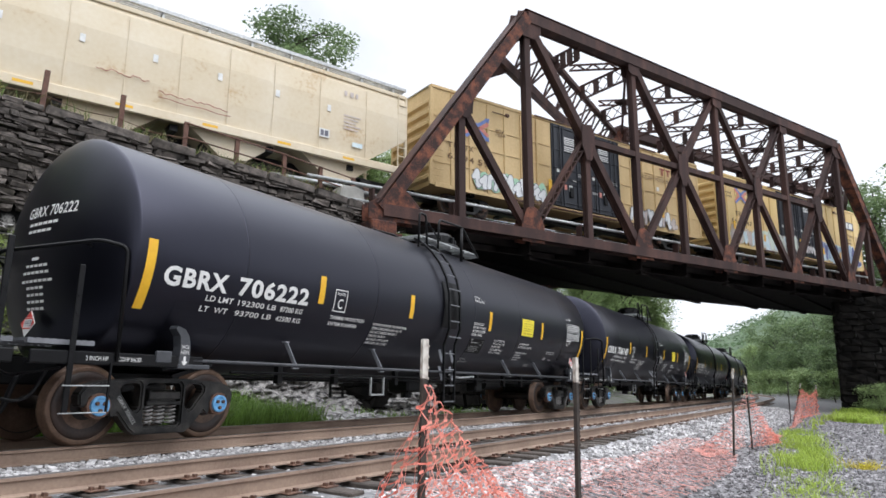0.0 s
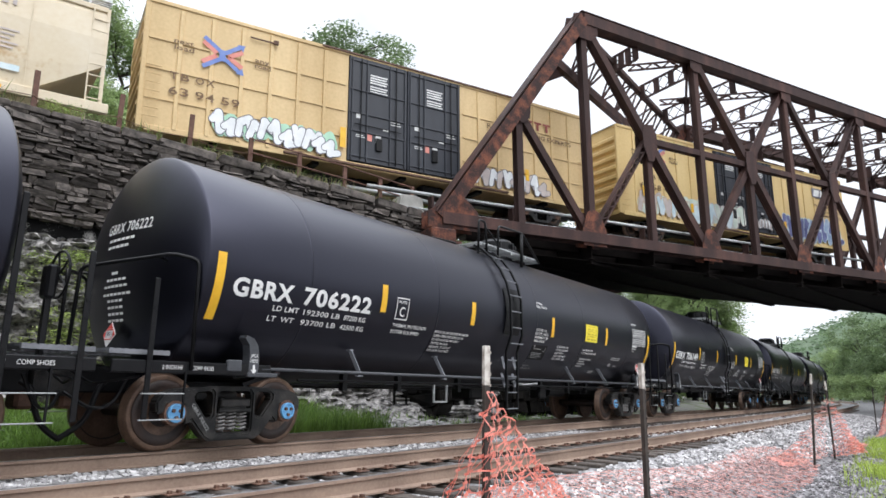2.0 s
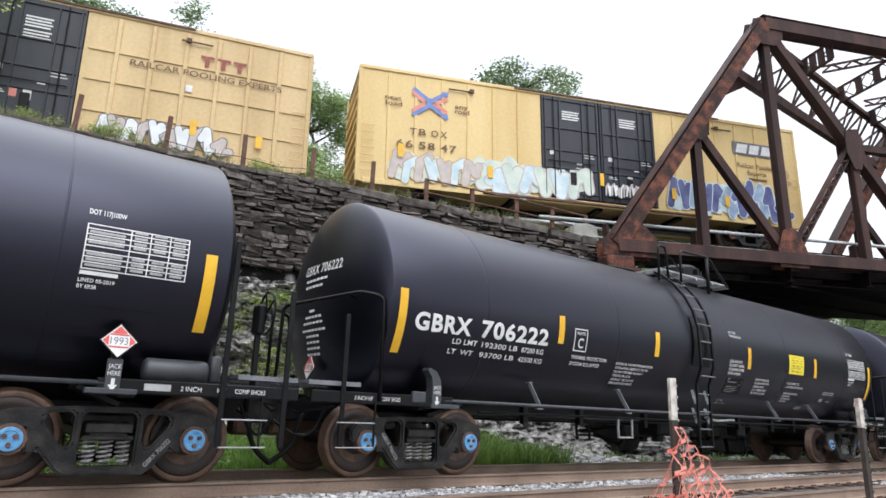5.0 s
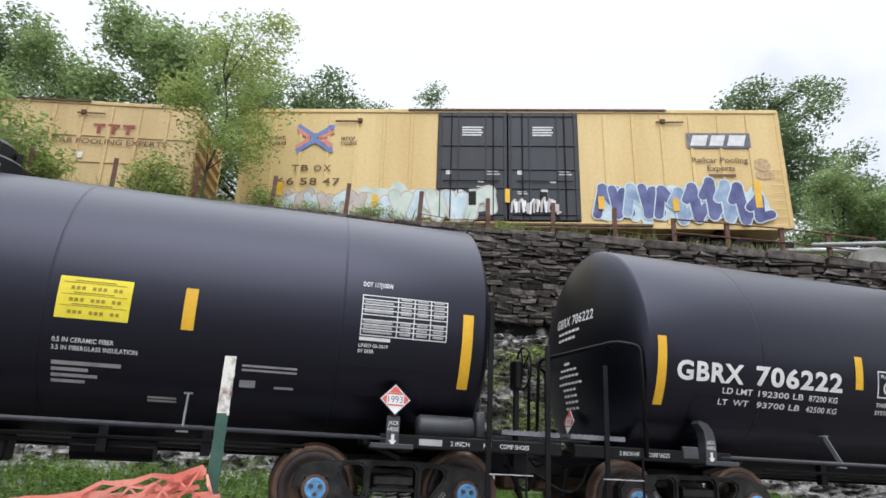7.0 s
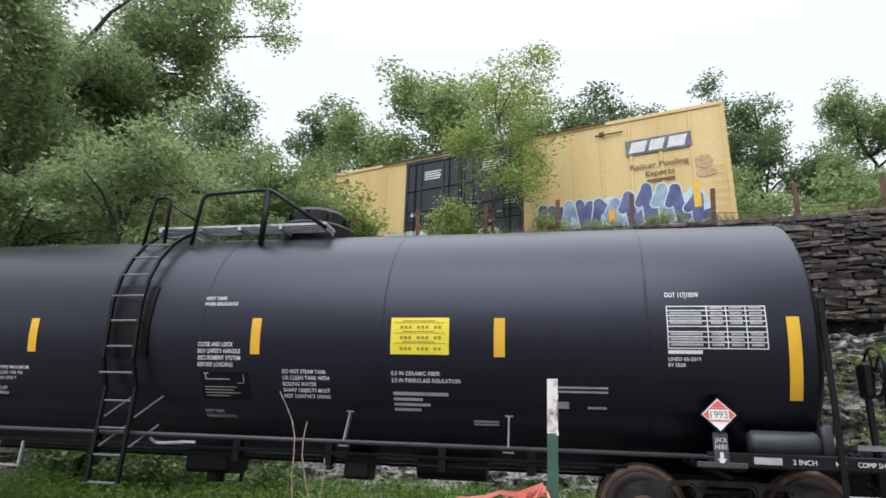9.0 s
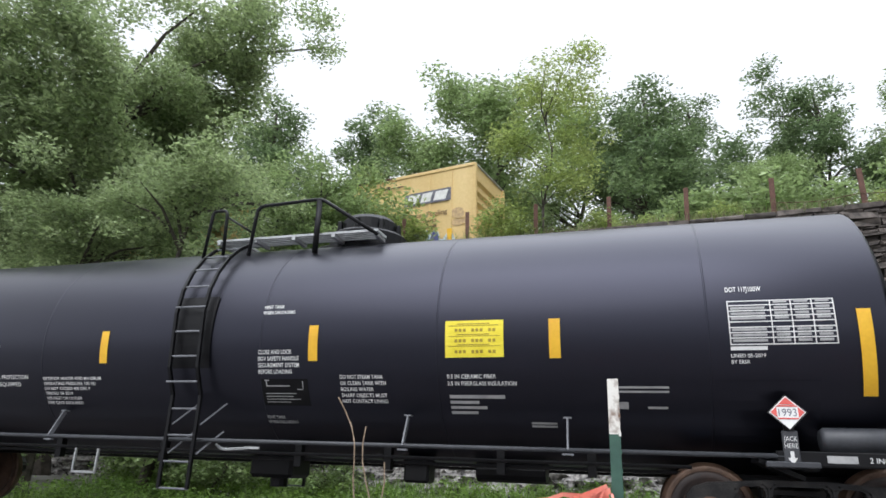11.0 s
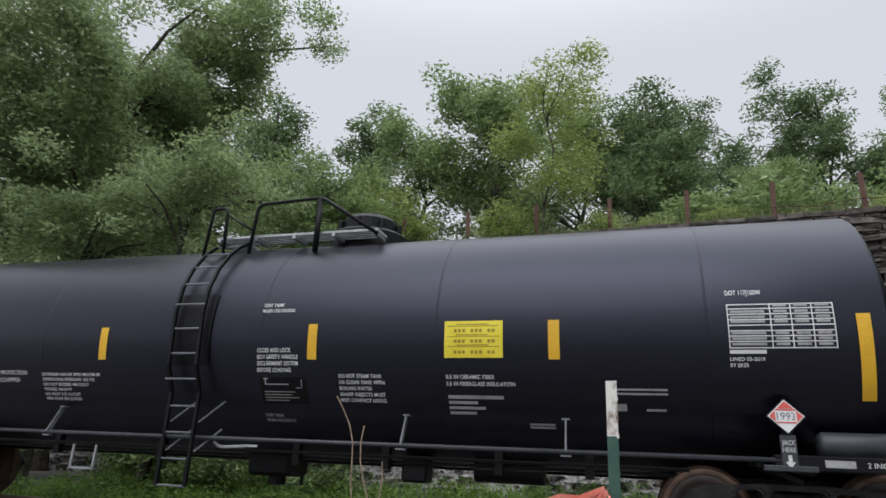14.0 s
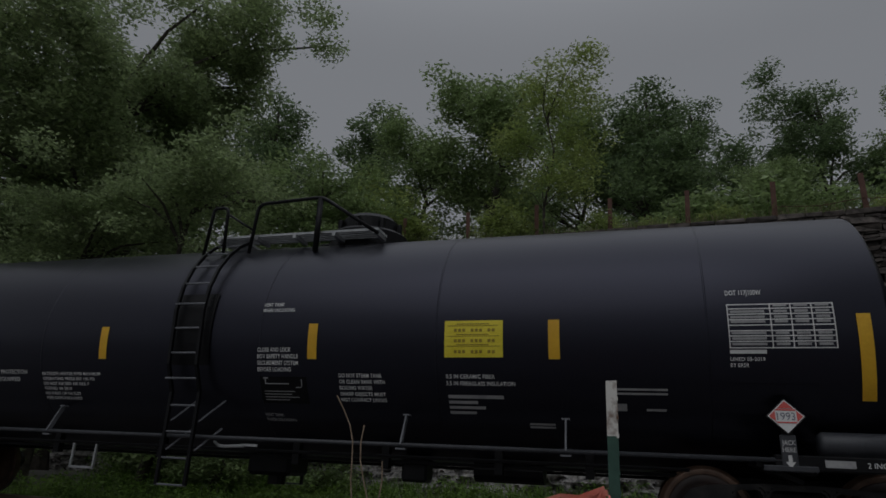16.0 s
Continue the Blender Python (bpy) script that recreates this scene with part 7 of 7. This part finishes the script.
def net(top, bottom, nu, nv, seed, strand=0.008, wob=0.02, plastic=None):
    """Diamond mesh stretched between two lines."""
    r = random.Random(seed)
    P = {}
    for i in range(nu + 1):
        for j in range(nv + 1):
            u, v = i / nu, j / nv
            a, b = Vector(top(u)), Vector(bottom(u))
            q = a.lerp(b, v) + Vector((r.uniform(-wob, wob), r.uniform(-wob, wob) * 1.5, r.uniform(-wob, wob) * 0.7))
            q.z = max(q.z, ground_z(q.x, q.y) + 0.06)
            P[i, j] = q
    vs, fs = [], []
    def strip(a, b, w):
        d = b - a
        s = Vector((d.z, 0.3 * d.z, -d.x)) if abs(d.x) + abs(d.z) > 1e-5 else Vector((1, 0, 0))
        s = s.normalized() * w
        n = len(vs)
        vs.extend([tuple(a - s), tuple(a + s), tuple(b + s), tuple(b - s)])
        fs.append((n, n + 1, n + 2, n + 3))
    for i in range(nu):
        for j in range(nv):
            if (i + j) % 2 == 0:
                strip(P[i, j], P[i + 1, j + 1], strand)
            else:
                strip(P[i + 1, j], P[i, j + 1], strand)
            if (i + j) % 2 == 0 and j > 0:
                strip(P[i, j] + Vector((-0.02, 0, 0)), P[i, j] + Vector((0.02, 0, 0.005)), strand * 1.6)
    for i in range(nu):
        strip(P[i, 0], P[i + 1, 0], strand * 0.9)
        strip(P[i, nv], P[i + 1, nv], strand * 0.9)
    ob = from_arrays("safety_net", vs, fs, plastic or ORANGE)
    return tagged(ob, "sagging orange plastic safety mesh", "safety net", "safety nets")


tpost(-0.163, -6.93, 1.07, 0.165, GREENP, w=0.033)
tpost(2.84, -7.03, 1.03, 0.20, POSTK)
tpost(4.41, -7.26, 1.0, 0.17, POSTK, w=0.03)
tpost(14.6, -6.72, 1.2, 0.2, POSTK, 0, 3)
tpost(17.18, -6.75, 1.11, 0.2, POSTK, -4)
tpost(30.64, -6.55, 1.06, 0.0, POSTK)
tpost(33.4, -6.45, 1.12, 0.2, POSTK, 0, 14)
tpost(40.8, -7.0, 1.05, 0.2, POSTK, 0, 4)


def hang(p, q, k):
    """Top edge of a net: tied at p, falling to q."""
    p, q = Vector(p), Vector(q)
    return lambda u: (p.x + (q.x - p.x) * u, p.y + (q.y - p.y) * u, q.z + (p.z - q.z) * (1 - u) ** k)


G0 = -0.60
net(hang((-0.19, -6.97, 0.745), (-1.9, -7.35, 0.22), 1.0), lambda u: (-0.25 - 1.6 * u, -6.9 - 0.35 * u, G0), 60, 44, 1, 0.003, 0.012)
net(hang((-0.19, -6.96, 0.75), (-1.5, -7.1, 0.42), 0.8), lambda u: (-0.20 - 1.3 * u, -6.95 - 0.1 * u, 0.71 - 0.55 * u), 22, 6, 11, 0.0055, 0.014)
net(hang((-0.19, -6.97, 0.745), (0.6, -6.9, -0.3), 1.2), lambda u: (-0.10 + 0.9 * u, -6.9, G0), 34, 44, 2, 0.003, 0.012)
# from the second post down to the ballast, and along it
net(hang((2.82, -7.05, 0.80), (6.9, -5.6, -0.46), 1.1), lambda u: (2.74 + 3.0 * u, -6.98 + 0.35 * u, G0), 70, 26, 3, 0.005)
net(hang((2.84, -7.05, 0.78), (2.45, -6.75, -0.35), 0.9), lambda u: (2.82 - 0.42 * u, -7.0 + 0.3 * u, G0), 16, 30, 4, 0.0042)
net(lambda u: (5.4 + 11.0 * u, -4.95 - 0.9 * u + 0.25 * math.sin(9 * u), G0 + 0.12), lambda u: (4.6 + 10.4 * u, -7.0 + 0.2 * u + 0.15 * math.sin(7 * u), G0 + 0.08), 150, 22, 5, 0.0028, 0.04, NETP)
# gathered on the posts further on
net(hang((17.1, -6.72, 0.74), (14.2, -6.0, -0.45), 1.5), lambda u: (17.0 - 3.4 * u, -6.6 + 0.2 * u, G0 + 0.1), 40, 18, 6, 0.007, 0.03, NETP)
net(hang((17.2, -6.78, 0.74), (18.6, -7.15, -0.35), 1.3), lambda u: (17.1 + 1.6 * u, -6.7 - 0.5 * u, G0 + 0.1), 26, 22, 7, 0.008)
net(hang((17.2, -6.75, 0.70), (22.0, -6.85, -0.5), 1.8), lambda u: (17.4 + 4.4 * u, -6.9 - 0.1 * u, G0 + 0.1), 40, 12, 12, 0.007, 0.03, NETP)
net(lambda u: (33.2 + 7.4 * u, -6.85 - 0.25 * u, 0.80 - 0.25 * math.sin(3.1 * u)), lambda u: (32.4 + 8.2 * u, -6.5 - 0.6 * u, G0 + 0.15), 50, 14, 8, 0.014, 0.06)
net(hang((33.3, -6.85, 0.80), (27.0, -6.9, -0.45), 1.6), lambda u: (32.8 - 6.0 * u, -6.8, G0 + 0.05), 40, 10, 9, 0.010, 0.05, NETP)

# the wall's nearest stones, one by one
for k, m in near_stones:
    share("stone", STONES[k], wall, m)


motions()
